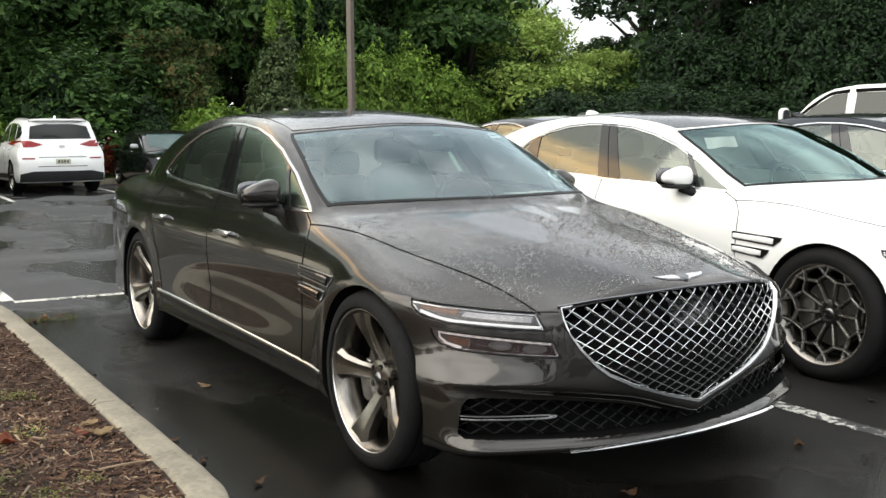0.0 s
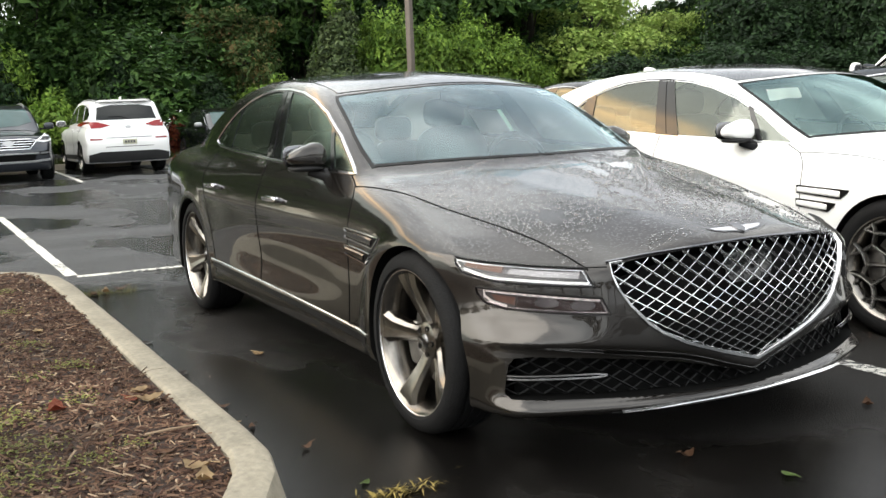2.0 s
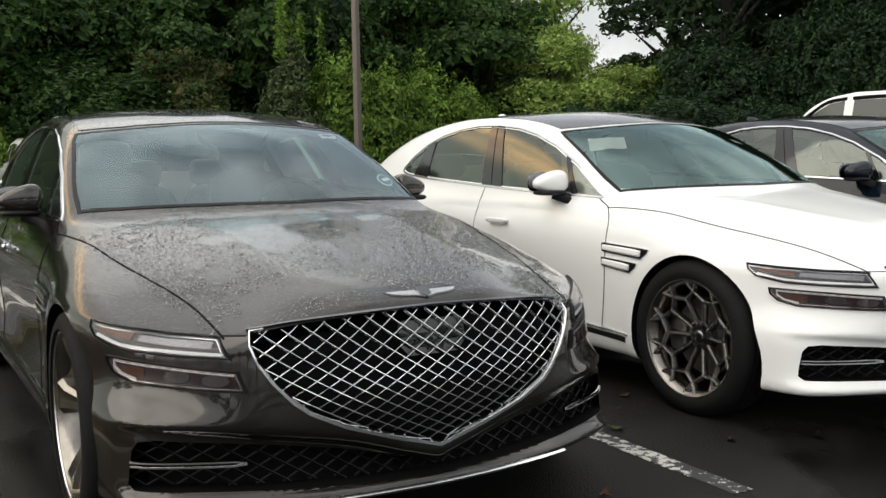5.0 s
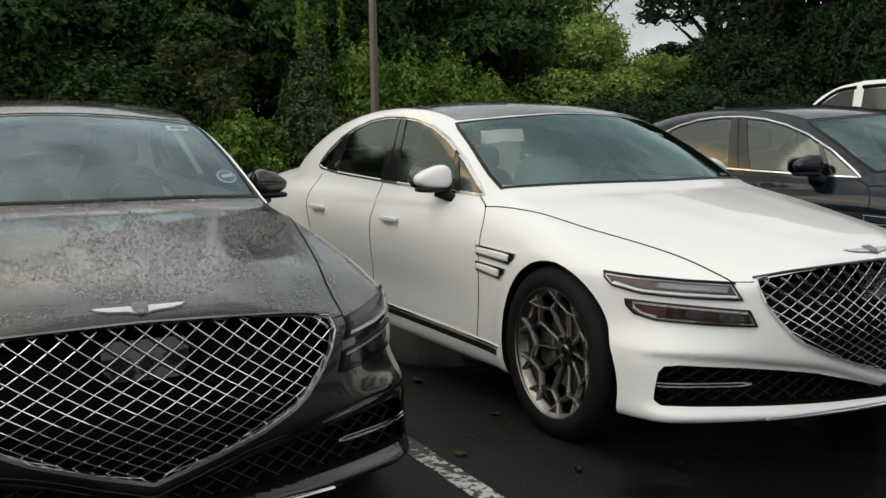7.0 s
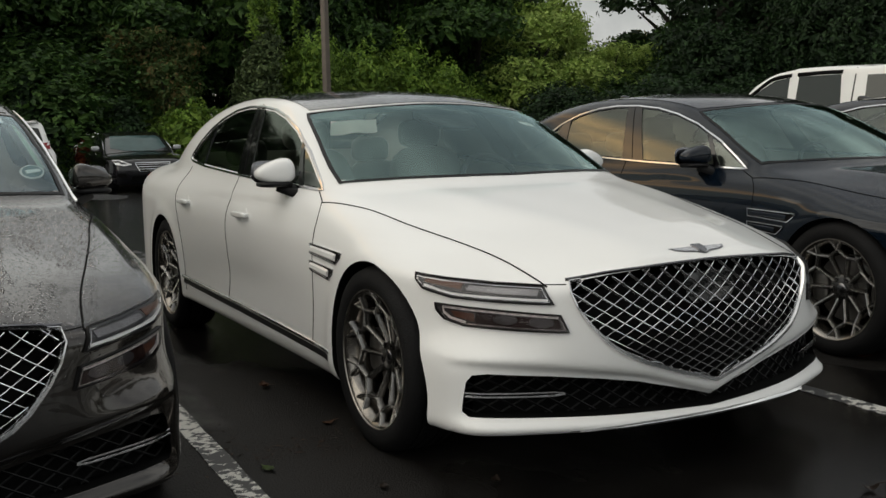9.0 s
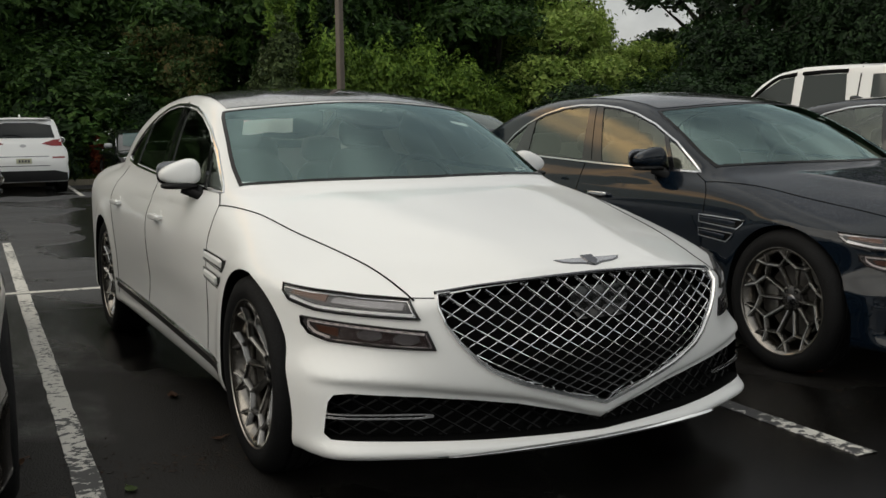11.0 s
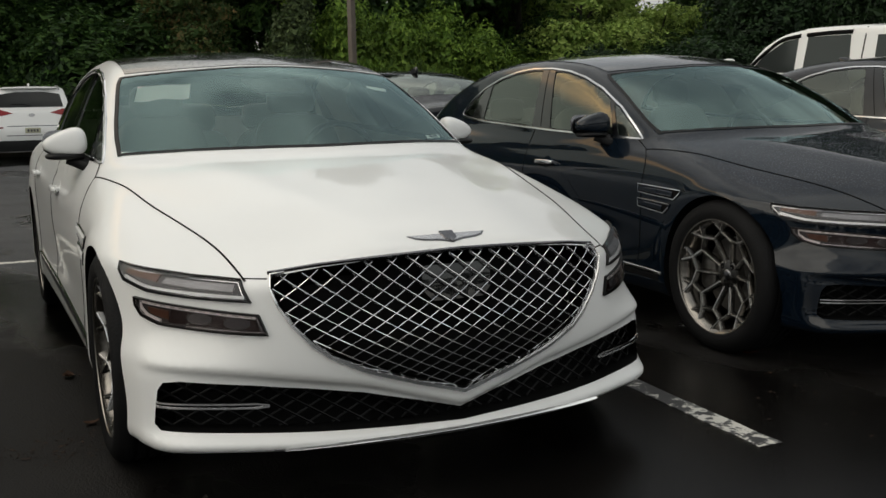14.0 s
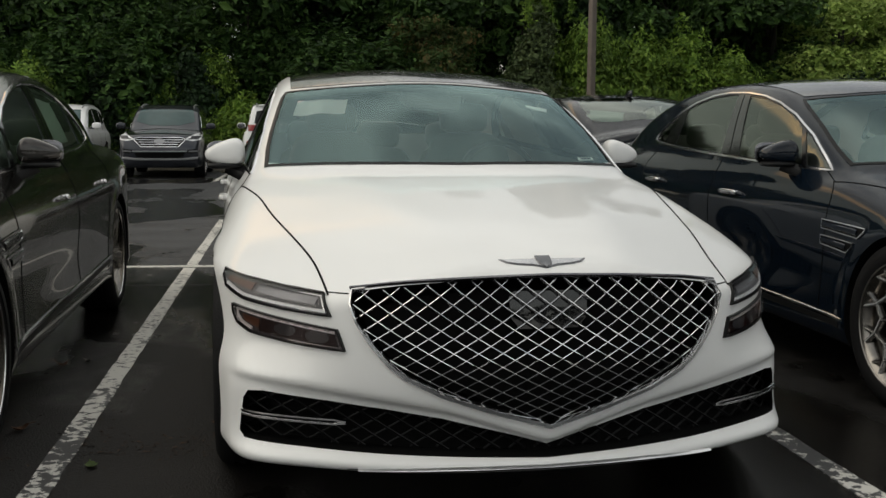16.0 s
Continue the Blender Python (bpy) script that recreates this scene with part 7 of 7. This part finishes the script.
scatter(mid_b, [(-9 + i * 2.7 + rt.uniform(-0.6, 0.6), 28.2 + rt.uniform(-0.7, 0.7), rt.uniform(0, 6.28), rt.uniform(0.85, 1.1), rt.uniform(0.62, 0.9)) for i in range(6)]
        + [(*around(az, d), rt.uniform(0, 6.28), 0.95, h) for az, d, h in ((33.5, 38, 0.7), (36, 42, 0.72), (38.5, 44, 0.72), (40.5, 45, 0.78), (42.6, 43, 0.86), (39.4, 40, 0.55), (37.4, 39, 0.55))])
scatter(pale, [(*around(az, d), k * 1.7, w, h) for k, (az, d, w, h) in enumerate(((31.2, 41, 1.0, 0.95), (33.8, 43, 1.05, 1.05), (36.0, 46, 0.9, 0.95), (28.5, 44, 1.0, 1.0), (40.9, 50, 0.6, 0.62), (39.2, 41, 0.75, 0.5), (41.4, 43, 0.7, 0.52), (35.2, 37, 0.8, 0.6)))])
scatter(rust, [(6.4, 28.6, 0.5, 0.85, 0.72), (38, 44, 2.5, 1.2, 1.05), (7.3, 27.6, 2.2, 0.7, 0.68)])
scatter(holly, [(9.75, 26.3, 0.4, 1.12, 1.05)])
scatter(hedge, [(11.9, 26.6, 0.2, 0.85, 1.14), (13.8, 26.9, 1.7, 0.95, 1.10), (15.6, 27.2, 3.0, 0.9, 0.95), (11.0, 28.2, 2.0, 0.9, 1.12), (-4.5, 26.7, 1.0, 0.9, 0.75), (17.3, 27.6, 2.4, 0.9, 0.72), (-0.5, 27.6, 4.0, 0.8, 0.9)])
scatter(low, [(7.5, 26.0, 0.2, 1.0, 1.05), (6.6, 26.3, 2.0, 0.8, 0.95), (1.0, 26.2, 1.0, 1.0, 0.95), (-0.6, 26.1, 3.3, 1.0, 0.85), (3.4, 26.2, 0.6, 0.7, 0.6), (-3.4, 26.1, 4.0, 1.0, 0.7), (17.5, 26.0, 1.2, 1.0, 0.6), (19.3, 26.3, 5.2, 1.0, 0.55)])
scatter(cone, [(3.0, 26.1, 0.2, 1.05, 1.05), (5.5, 25.9, 1.2, 0.95, 0.85), (-0.2, 26.6, 2.2, 1.1, 1.15), (-2.6, 26.5, 3.0, 1.0, 1.1), (21.8, 27.0, 0.5, 0.9, 0.85), (24.3, 26.9, 1.5, 1.0, 0.7)])

LEAF_CRIMSON = island_material("leaves_crimson", [(0.10, 0.020, 0.012), (0.22, 0.045, 0.022), (0.34, 0.09, 0.035)], 0.6, 0.25)
crimson = make_plant("shrub", "low red-leaved bush beside the kerb", "shrub", 21, 1.25, 0.55, LEAF_CRIMSON, 1600, 0.05, "shrub")
scatter(crimson, [(4.45, 25.75, 0.3, 1.0, 1.0)])

# bright upright shoots of the holly
rng = np.random.default_rng(77)
shoots = [((9.75 + rng.normal(0, 0.28), 26.3 + rng.normal(0, 0.25), 3.9), None, 45) for _ in range(11)]
shoots = [(b, (b[0] + rng.normal(0, 0.15), b[1] + rng.normal(0, 0.1), rng.uniform(5.0, 5.95)), n_ + 25) for b, _, n_ in shoots]
v, f = leaf_cloud(rng, [((0, 0, 0), (0.1, 0.1, 0.1))], 1, 0.075, spikes=shoots)
ob = mesh_object("new_growth", v - np.array([9.75, 26.3, 0]), f)
scene.collection.objects.link(ob)
ob.data.materials.append(LEAF_BRIGHT)
ob.parent = holly
tagged(ob, "bright yellow-green new shoots", kind="stuff")

# earth under the wood and rough grass along the kerb
WOOD_SOIL = material("leaf_litter", (0.030, 0.026, 0.016), 0.9, bump=0.6, scale=8, vary=0.4)
bm = bmesh.new()
bm.faces.new([bm.verts.new(p) for p in ((-60, 25.1, 0.12), (90, 25.1, 0.12), (90, 120, 0.4), (-60, 120, 0.4))])
bmesh.ops.subdivide_edges(bm, edges=bm.edges[:], cuts=12, use_grid_fill=True)
tagged(part("planted_bank", bm, WOOD_SOIL), "dark leaf litter under the trees", "bank", kind="structure")
GRASS = island_material("rough_grass", [(0.05, 0.08, 0.02), (0.09, 0.13, 0.03), (0.13, 0.17, 0.05)], 0.7, 0.3)
n = 9000
gx, gy = rng.uniform(-8, 20, n), 25.15 + np.abs(rng.normal(0, 0.5, n))
hgt, an = rng.uniform(0.08, 0.28, n), rng.uniform(0, 6.28, n)
lean = rng.normal(0, 0.08, (n, 2))
base = np.stack([gx, gy, np.full(n, 0.1)], 1)
w = 0.012
v = np.stack([base + np.stack([w * np.cos(an), w * np.sin(an), 0 * an], 1), base - np.stack([w * np.cos(an), w * np.sin(an), 0 * an], 1), base + np.stack([lean[:, 0], lean[:, 1], hgt], 1)], 1).reshape(-1, 3)
ob = mesh_object("rough_grass", v, np.arange(3 * n).reshape(-1, 3))
scene.collection.objects.link(ob)
ob.data.materials.append(GRASS)
tagged(ob, "rough green grass along the far kerb", "grass", kind="stuff")

# lamp post among the shrubs
POST = material("bronze_post", (0.15, 0.125, 0.105), 0.5, 0.2, vary=0.15, scale=10)
pole = thing("lamp_post", "tall dark bronze square lamp post", "lamp post")
bm = bmesh.new()
rows = []
for z, hw in ((0.75, 0.085), (4.0, 0.080), (9.0, 0.070)):
    rows.append([bm.verts.new((sx * hw, sy * hw, z)) for sx, sy in ((-1, -0.85), (-0.85, -1), (0.85, -1), (1, -0.85), (1, 0.85), (0.85, 1), (-0.85, 1), (-1, 0.85))])
for p, q in zip(rows, rows[1:]):
    for k in range(8):
        bm.faces.new((p[k], p[(k + 1) % 8], q[(k + 1) % 8], q[k]))
bm.faces.new(rows[-1])
part("post", bm, POST, pole)
base = part("concrete_base", lathe([(0.0, 0.75), (0.24, 0.75), (0.27, 0.72), (0.27, 0.0), (0.0, 0.0)], 24), CONCRETE, pole, "round concrete base")
base.matrix_basis = Matrix.Rotation(radians(-90), 4, "Y")
arm = part("lamp_arm", box((0.9, 0.06, 0.06), (0.45, 0, 8.9), 0.01, 1), POST, pole)
part("lamp_head", box((0.55, 0.38, 0.14), (1.0, 0, 8.9), 0.03, 2), POST, pole, "box-shaped lamp head")
pole.matrix_basis = Matrix.Translation((10.06, 22.19, 0)) @ Matrix.Rotation(0.4, 4, "Z")

# ---- papers and stickers in the cars ----
def sticker(car, name, label, category, outline, mat=PAPER, proud=-0.012, view="front", s=1, marks=()):
    """A sheet that follows the inside of the glass of a car; marks are plain bars printed on it."""
    lay = (lambda o, p: panel(sedan_body, dense(o, 0.05), (1, 0, 0), (0, 0, 1), (0, 1, 0), (0, 0.95, 0), p, 0.0015, 0.05)) if view == "front" else (lambda o, p: on_side(dense(o, 0.05), s, p, 0.0015, 0.05))
    ob = part(name, lay(outline, proud), mat)
    ob.matrix_basis = car.matrix_basis
    tagged(ob, label, category)
    for o in marks:
        part("printed_bar", lay(o, proud + 0.003), INK, ob)
    return ob


def rect(a0, b0, a1, b1):
    return [(a0, b0), (a1, b0), (a1, b1), (a0, b1)]


def hung_sheet(car, corners, name, label, wave=0.006):
    """A sheet of paper between four corners in the car, slightly wavy, with plain printed bars at its ends."""
    tl, tr, br, bl = (Vector(c) for c in corners)
    no = (tr - tl).cross(bl - tl).normalized()
    at = lambda u, v, lift=0.0: tl.lerp(tr, u).lerp(bl.lerp(br, u), v) + no * (wave * math.sin(u * 9.0) * (0.4 + 0.6 * v) + lift)
    def grid(u0, v0, u1, v1, lift, nu=16, nv=4):
        bm = bmesh.new()
        rows = [[bm.verts.new(at(u0 + (u1 - u0) * i / nu, v0 + (v1 - v0) * j / nv, lift)) for i in range(nu + 1)] for j in range(nv + 1)]
        for p, q in zip(rows, rows[1:]):
            for i in range(nu):
                bm.faces.new((p[i], p[i + 1], q[i + 1], q[i]))
        bmesh.ops.solidify(bm, geom=bm.faces[:], thickness=0.0008)
        return bm
    ob = tagged(part(name, grid(0, 0, 1, 1, 0), PAPER), label, "paper sheet")
    ob.matrix_basis = car.matrix_basis
    for u0, u1 in ((0.04, 0.09), (0.88, 0.94)):
        part("printed_bar", grid(u0, 0.15, u1, 0.85, 0.002, 2, 3), material("faint_ink", (0.30, 0.31, 0.32), 0.7), ob)
    return ob


hung_sheet(sedan_white, [(-0.592, 1.965, 1.256), (-0.372, 1.915, 1.264), (-0.392, 1.865, 1.202), (-0.618, 1.915, 1.190)], "paper_sheet", "white price sheet behind the white sedan's windscreen")
sticker(sedan_white, "windscreen_tag", "small pale tag at the windscreen's top corner", "tag", [(0.455, 1.248), (0.49, 1.236), (0.56, 1.226), (0.57, 1.240), (0.52, 1.248), (0.46, 1.256)])
sticker(sedan_white, "windscreen_label", "small white label at the windscreen's foot", "label", rect(0.57, 1.012, 0.655, 1.024), proud=-0.006, marks=[rect(0.585, 1.016, 0.64, 1.020)])
sticker(sedan_navy, "windscreen_tag", "small pale tag at the navy sedan's windscreen", "tag", rect(0.48, 1.245, 0.56, 1.262))
sticker(sedan_grey, "windscreen_label", "white label at the grey sedan's windscreen top", "label", rect(0.485, 1.276, 0.592, 1.297), proud=-0.006, marks=[rect(0.50, 1.283, 0.577, 1.291)])
disc = [(0.655 + 0.050 * math.cos(a), 1.075 + 0.026 * math.sin(a)) for a in np.linspace(0, 2 * math.pi, 25)[:-1]]
ring_in = [(0.655 + 0.042 * math.cos(a), 1.075 + 0.021 * math.sin(a)) for a in np.linspace(0, 2 * math.pi, 25)[:-1]]
round_sticker = sticker(sedan_grey, "round_sticker", "round pale ringed sticker inside the windscreen", "sticker", disc, proud=-0.008)
part("sticker_field", panel(sedan_body, ring_in, (1, 0, 0), (0, 0, 1), (0, 1, 0), (0, 0.95, 0), -0.0055, 0.001, 0.05), material("sticker_field", (0.16, 0.24, 0.24), 0.5), round_sticker, "grey-green field")
part("sticker_mark", panel(sedan_body, dense([(0.625, 1.078), (0.685, 1.082), (0.69, 1.072), (0.63, 1.066)], 0.02), (1, 0, 0), (0, 0, 1), (0, 1, 0), (0, 0.95, 0), -0.003, 0.001, 0.05), PAPER, round_sticker, "plain pale mark")
sticker(sedan_grey, "window_sheet", "tall printed price sheet inside the door window", "paper sheet", [(2.77, 1.05), (3.13, 1.06), (3.18, 1.27), (2.86, 1.29)], proud=-0.016, view="side", s=1)
for k, (x0, y0, x1, y1, z) in enumerate(((0.36, 1.62, 0.56, 1.70, 0.985), (0.50, 1.60, 0.66, 1.66, 0.99))):
    bm = box((x1 - x0, y1 - y0, 0.002), ((x0 + x1) / 2, (y0 + y1) / 2, z), 0.0, turn=Matrix.Rotation(0.02 + 0.0 * k, 4, "Y"))
    ob = tagged(part("dash_paper", bm, PAPER, smooth=0), "white paper strip lying on the dashboard", "paper sheet", "papers on the dash")
    ob.matrix_basis = sedan_grey.matrix_basis

# ---- fallen leaves, twig, cracks ----
BARK_TWIG = material("twig_bark", (0.20, 0.14, 0.09), 0.8, vary=0.3, scale=40)
LEAF_TAN = material("leaf_tan", (0.34, 0.24, 0.13), 0.7, vary=0.3, scale=40)
LEAF_BROWN = material("leaf_brown", (0.13, 0.065, 0.035), 0.7, vary=0.35, scale=40)
LEAF_FALLEN_GREEN = material("leaf_fallen_green", (0.09, 0.14, 0.035), 0.65, vary=0.3, scale=40)
LEAF_RED = material("leaf_red_brown", (0.22, 0.055, 0.025), 0.7, vary=0.3, scale=40)
LEAF_WET = material("leaf_wet_dark", (0.030, 0.020, 0.014), 0.35, vary=0.3, scale=40)


def fallen_leaf(x, y, size, mat, turn, label, seed, z=0.004):
    """One curled leaf with a toothed edge, a midrib fold and a stalk."""
    r = random.Random(seed)
    bm = bmesh.new()
    n, top, low = 7, [], []
    curl, fold = r.uniform(0.10, 0.45), r.uniform(0.12, 0.4)
    mid = []
    for i in range(n + 1):
        t = i / n
        u = size * (t - 0.5)
        w = size * 0.34 * math.sin(math.pi * min(1, t * 0.96 + 0.02)) ** 0.8 * (1 + (0.22 if i % 2 else -0.12))
        h = size * curl * (2 * t - 1) ** 2
        mid.append(bm.verts.new((u, 0, h)))
        top.append(bm.verts.new((u + 0.02 * size, w, h + w * fold)))
        low.append(bm.verts.new((u - 0.02 * size, -w * r.uniform(0.8, 1.1), h + w * fold * r.uniform(0.4, 1.2))))
    for i in range(n):
        bm.faces.new((mid[i], mid[i + 1], top[i + 1], top[i]))
        bm.faces.new((low[i], low[i + 1], mid[i + 1], mid[i]))
    bmesh.ops.solidify(bm, geom=bm.faces[:], thickness=0.0012)
    box((size * 0.35, 0.0025, 0.0025), (-size * 0.64, 0, size * curl), 0, bm=bm)
    ob = part("fallen_leaf", bm, mat, smooth=30)
    ob.matrix_basis = Matrix.Translation((x, y, z)) @ Matrix.Rotation(turn, 4, "Z")
    return tagged(ob, label, "leaf", "fallen leaves")


for k, (x, y, size, mat) in enumerate(((-0.27, 0.06, 0.06, LEAF_BROWN), (-0.13, -0.26, 0.055, LEAF_FALLEN_GREEN), (-1.34, 0.91, 0.05, LEAF_BROWN), (-1.02, 2.42, 0.075, LEAF_TAN), (-1.30, 0.47, 0.04, LEAF_FALLEN_GREEN), (-1.52, 0.30, 0.05, LEAF_BROWN), (0.69, 0.09, 0.06, LEAF_BROWN),
                                       (-1.44, 3.05, 0.06, LEAF_WET), (-1.45, 2.26, 0.07, LEAF_WET), (-1.49, 1.35, 0.05, LEAF_TAN), (-1.43, 1.27, 0.04, LEAF_BROWN), (-1.44, 1.61, 0.05, LEAF_BROWN), (1.64, 1.9, 0.075, LEAF_BROWN), (1.67, 1.16, 0.06, LEAF_BROWN),
                                       (1.27, 0.73, 0.06, LEAF_FALLEN_GREEN), (0.89, 2.24, 0.07, LEAF_BROWN), (4.47, 0.81, 0.06, LEAF_RED), (0.94, 1.19, 0.07, LEAF_BROWN), (0.99, 2.32, 0.05, LEAF_WET), (1.9, 0.2, 0.05, LEAF_WET), (2.9, -0.5, 0.06, LEAF_WET), (1.55, 0.35, 0.05, LEAF_WET), (0.75, 1.7, 0.05, LEAF_BROWN),
                                       (-1.33, 4.9, 0.09, LEAF_TAN), (-1.22, 4.95, 0.10, LEAF_BROWN), (-1.42, 4.85, 0.08, LEAF_BROWN), (4.3, -0.25, 0.05, LEAF_WET), (-0.6, -0.45, 0.05, LEAF_BROWN), (-0.75, 2.1, 0.04, LEAF_WET))):
    name = {LEAF_BROWN: "brown", LEAF_FALLEN_GREEN: "green", LEAF_TAN: "tan", LEAF_RED: "red-brown", LEAF_WET: "dark wet"}[mat]
    fallen_leaf(x, y, size, mat, k * 1.7, "curled " + name + " fallen leaf on the asphalt", k)
for k, (x, y, size, mat) in enumerate(((-1.80, 1.34, 0.11, LEAF_TAN), (-1.83, 0.55, 0.10, LEAF_TAN), (-2.13, 1.40, 0.10, LEAF_RED), (-1.80, 1.53, 0.09, LEAF_TAN), (-1.88, 0.75, 0.07, LEAF_BROWN), (-1.86, 1.36, 0.08, LEAF_RED), (-1.84, 0.44, 0.08, LEAF_TAN), (-2.05, 0.9, 0.08, LEAF_BROWN), (-1.85, 2.1, 0.07, LEAF_BROWN), (-2.0, 3.0, 0.07, LEAF_TAN))):
    name = {LEAF_BROWN: "brown", LEAF_TAN: "tan", LEAF_RED: "red-brown"}[mat]
    fallen_leaf(x, y, size, mat, k * 2.3, "dry " + name + " fallen leaf lying on mulch", 40 + k, mulch_height(x, y) + 0.012)
bm = bmesh.new()
limb(bm, (-1.90, 0.97, 0.0), (-1.745, 0.93, 0.015), 0.006, 0.004, 6)
tagged(part("twig", bm, BARK_TWIG), "thin pale dry twig on the mulch", "twig").location.z = mulch_height(-1.82, 0.95) + 0.014

# grass and debris along the joint by the island
bm = bmesh.new()
r9 = random.Random(9)
for k in range(160):
    x, y = r9.uniform(-1.52, -1.12), 4.88 + r9.gauss(0, 0.035)
    a, h, w = r9.uniform(0, 6.28), r9.uniform(0.015, 0.05), 0.003
    vs = [bm.verts.new((x + w * math.cos(a), y + w * math.sin(a), 0)), bm.verts.new((x - w * math.cos(a), y - w * math.sin(a), 0)), bm.verts.new((x + r9.uniform(-0.03, 0.03), y + r9.uniform(-0.03, 0.03), h))]
    bm.faces.new(vs)
tagged(part("joint_grass", bm, WEED, smooth=0), "thin yellow-green grass along the asphalt joint", "grass", kind="stuff")
DRY_GRASS = island_material("dry_grass", [(0.20, 0.15, 0.04), (0.32, 0.25, 0.07), (0.26, 0.19, 0.06)], 0.75)
bm = bmesh.new()
for k in range(140):
    x, y, a, q = -1.24 + r9.gauss(0, 0.07), 0.33 + r9.gauss(0, 0.025), r9.gauss(0.3, 0.7), r9.uniform(0.02, 0.05)
    c, d, z = math.cos(a) * q, math.sin(a) * q, r9.uniform(0.003, 0.02)
    bm.faces.new([bm.verts.new(p) for p in ((x - c, y - d, z), (x + d * 0.06, y - c * 0.06, z + 0.004), (x + c, y + d, z * r9.uniform(0.4, 1.2)), (x - d * 0.06, y + c * 0.06, z + 0.002))])
tagged(part("dry_grass_tuft", bm, DRY_GRASS, smooth=0), "tuft of dry yellow grass clippings on asphalt", "grass", kind="stuff")
CRACK = material("crack_filler", (0.006, 0.006, 0.006), 0.4, vary=0.3, scale=30)


def crack(points, width, seed):
    """An irregular dark crack line just above the asphalt."""
    r = random.Random(seed)
    bm = bmesh.new()
    prev = None
    pts = [Vector((*p, 0.003)) for p in points]
    fine = [pts[i].lerp(pts[i + 1], k / 8) for i in range(len(pts) - 1) for k in range(8)] + [pts[-1]]
    for i, p in enumerate(fine):
        t = (fine[min(i + 1, len(fine) - 1)] - fine[max(i - 1, 0)]).normalized()
        n_ = Vector((-t.y, t.x, 0))
        c = p + n_ * r.gauss(0, 0.010)
        w = width * r.uniform(0.3, 1.0)
        row = [bm.verts.new(c + n_ * w), bm.verts.new(c - n_ * w)]
        if prev:
            bm.faces.new((prev[0], prev[1], row[1], row[0]))
        prev = row
    bmesh.ops.recalc_face_normals(bm, faces=bm.faces)
    return tagged(part("asphalt_crack", bm, CRACK, smooth=0), "dark irregular crack in the asphalt", "crack", "cracks", "structure")


crack([(-1.50, 4.90), (-1.2, 4.86), (-0.6, 4.80), (0.2, 4.78), (1.1, 4.70), (1.9, 4.66)], 0.010, 1)

# scattered wet litter on the asphalt beside the white sedan
LITTER = island_material("wet_litter", [(0.020, 0.012, 0.008), (0.05, 0.028, 0.016), (0.10, 0.06, 0.035)], 0.6)
r8 = random.Random(8)
V, F = [], []
for cx, cy, sx, sy, n_ in ((1.45, 0.95, 0.22, 0.10, 170), (1.0, 1.25, 0.2, 0.25, 50), (-1.40, 4.88, 0.14, 0.05, 60), (-1.45, 2.4, 0.05, 1.1, 60), (1.95, 2.2, 0.2, 0.5, 50), (4.2, 0.3, 0.3, 0.3, 30)):
    for _ in range(n_):
        x, y, q, a = r8.gauss(cx, sx), r8.gauss(cy, sy), r8.uniform(0.004, 0.014), r8.uniform(0, 6.28)
        k = len(V)
        c, d = math.cos(a) * q, math.sin(a) * q
        V += [(x - c, y - d, 0.002), (x + d * 0.4, y - c * 0.4, 0.004), (x + c, y + d, 0.002), (x - d * 0.5, y + c * 0.5, 0.005)]
        F.append((k, k + 1, k + 2, k + 3))
ob = mesh_object("wet_litter", V, F)
scene.collection.objects.link(ob)
ob.data.materials.append(LITTER)
tagged(ob, "bits of wet brown litter on the asphalt", "litter", kind="stuff")

# ---- standing rain beads on the grey sedan's bonnet ----
WATER = glass_material("rain_water", (0.97, 0.97, 0.98), ior=1.5)
rng = np.random.default_rng(21)
n_ = 17000
bx, by = rng.uniform(-0.80, 0.80, n_), rng.uniform(0.10, 1.30, n_)
keep = np.array([noise.noise(Vector((x * 2.6, y * 1.7, 4.0))) + 0.45 * noise.noise(Vector((x * 9, y * 5, 1.0))) > -0.26 + 0.22 * (y < 0.35) and abs(x) < 0.62 + 0.16 * y for x, y in zip(bx, by)])
bx, by = bx[keep], by[keep]
q, g = drop_on(sedan_body, np.stack([bx, by, np.full(len(bx), 2.0)], 1), (0, 0, -1))
V, F = [], []
for p, no in zip(q, g):
    r = 0.0020 + 0.0030 * rng.random() ** 2
    u = np.cross(no, (0.0, 1.0, 0.0))
    u /= np.linalg.norm(u)
    w = np.cross(no, u)
    k = len(V)
    for ring, (rr, h) in enumerate(((1.0, 0.0), (0.72, 0.58))):
        for i in range(5):
            a = i * math.pi * 0.4 + ring * 0.6
            V.append(p + (u * math.cos(a) * (1 + 0.25 * math.sin(7 * p[0])) + w * math.sin(a)) * r * rr + no * (r * h + 0.0005))
    V.append(p + no * (r * 0.80 + 0.0005))
    for i in range(5):
        F.append((k + i, k + (i + 1) % 5, k + 5 + (i + 1) % 5, k + 5 + i))
        F.append((k + 5 + i, k + 5 + (i + 1) % 5, k + 10))
ob = mesh_object("rain_beads", V, F)
for p in ob.data.polygons:
    p.use_smooth = True
ob.visible_shadow = False
scene.collection.objects.link(ob)
ob.data.materials.append(WATER)
ob.matrix_basis = sedan_grey.matrix_basis
tagged(ob, "clear rain beads standing on the grey bonnet", "water drops", kind="stuff")
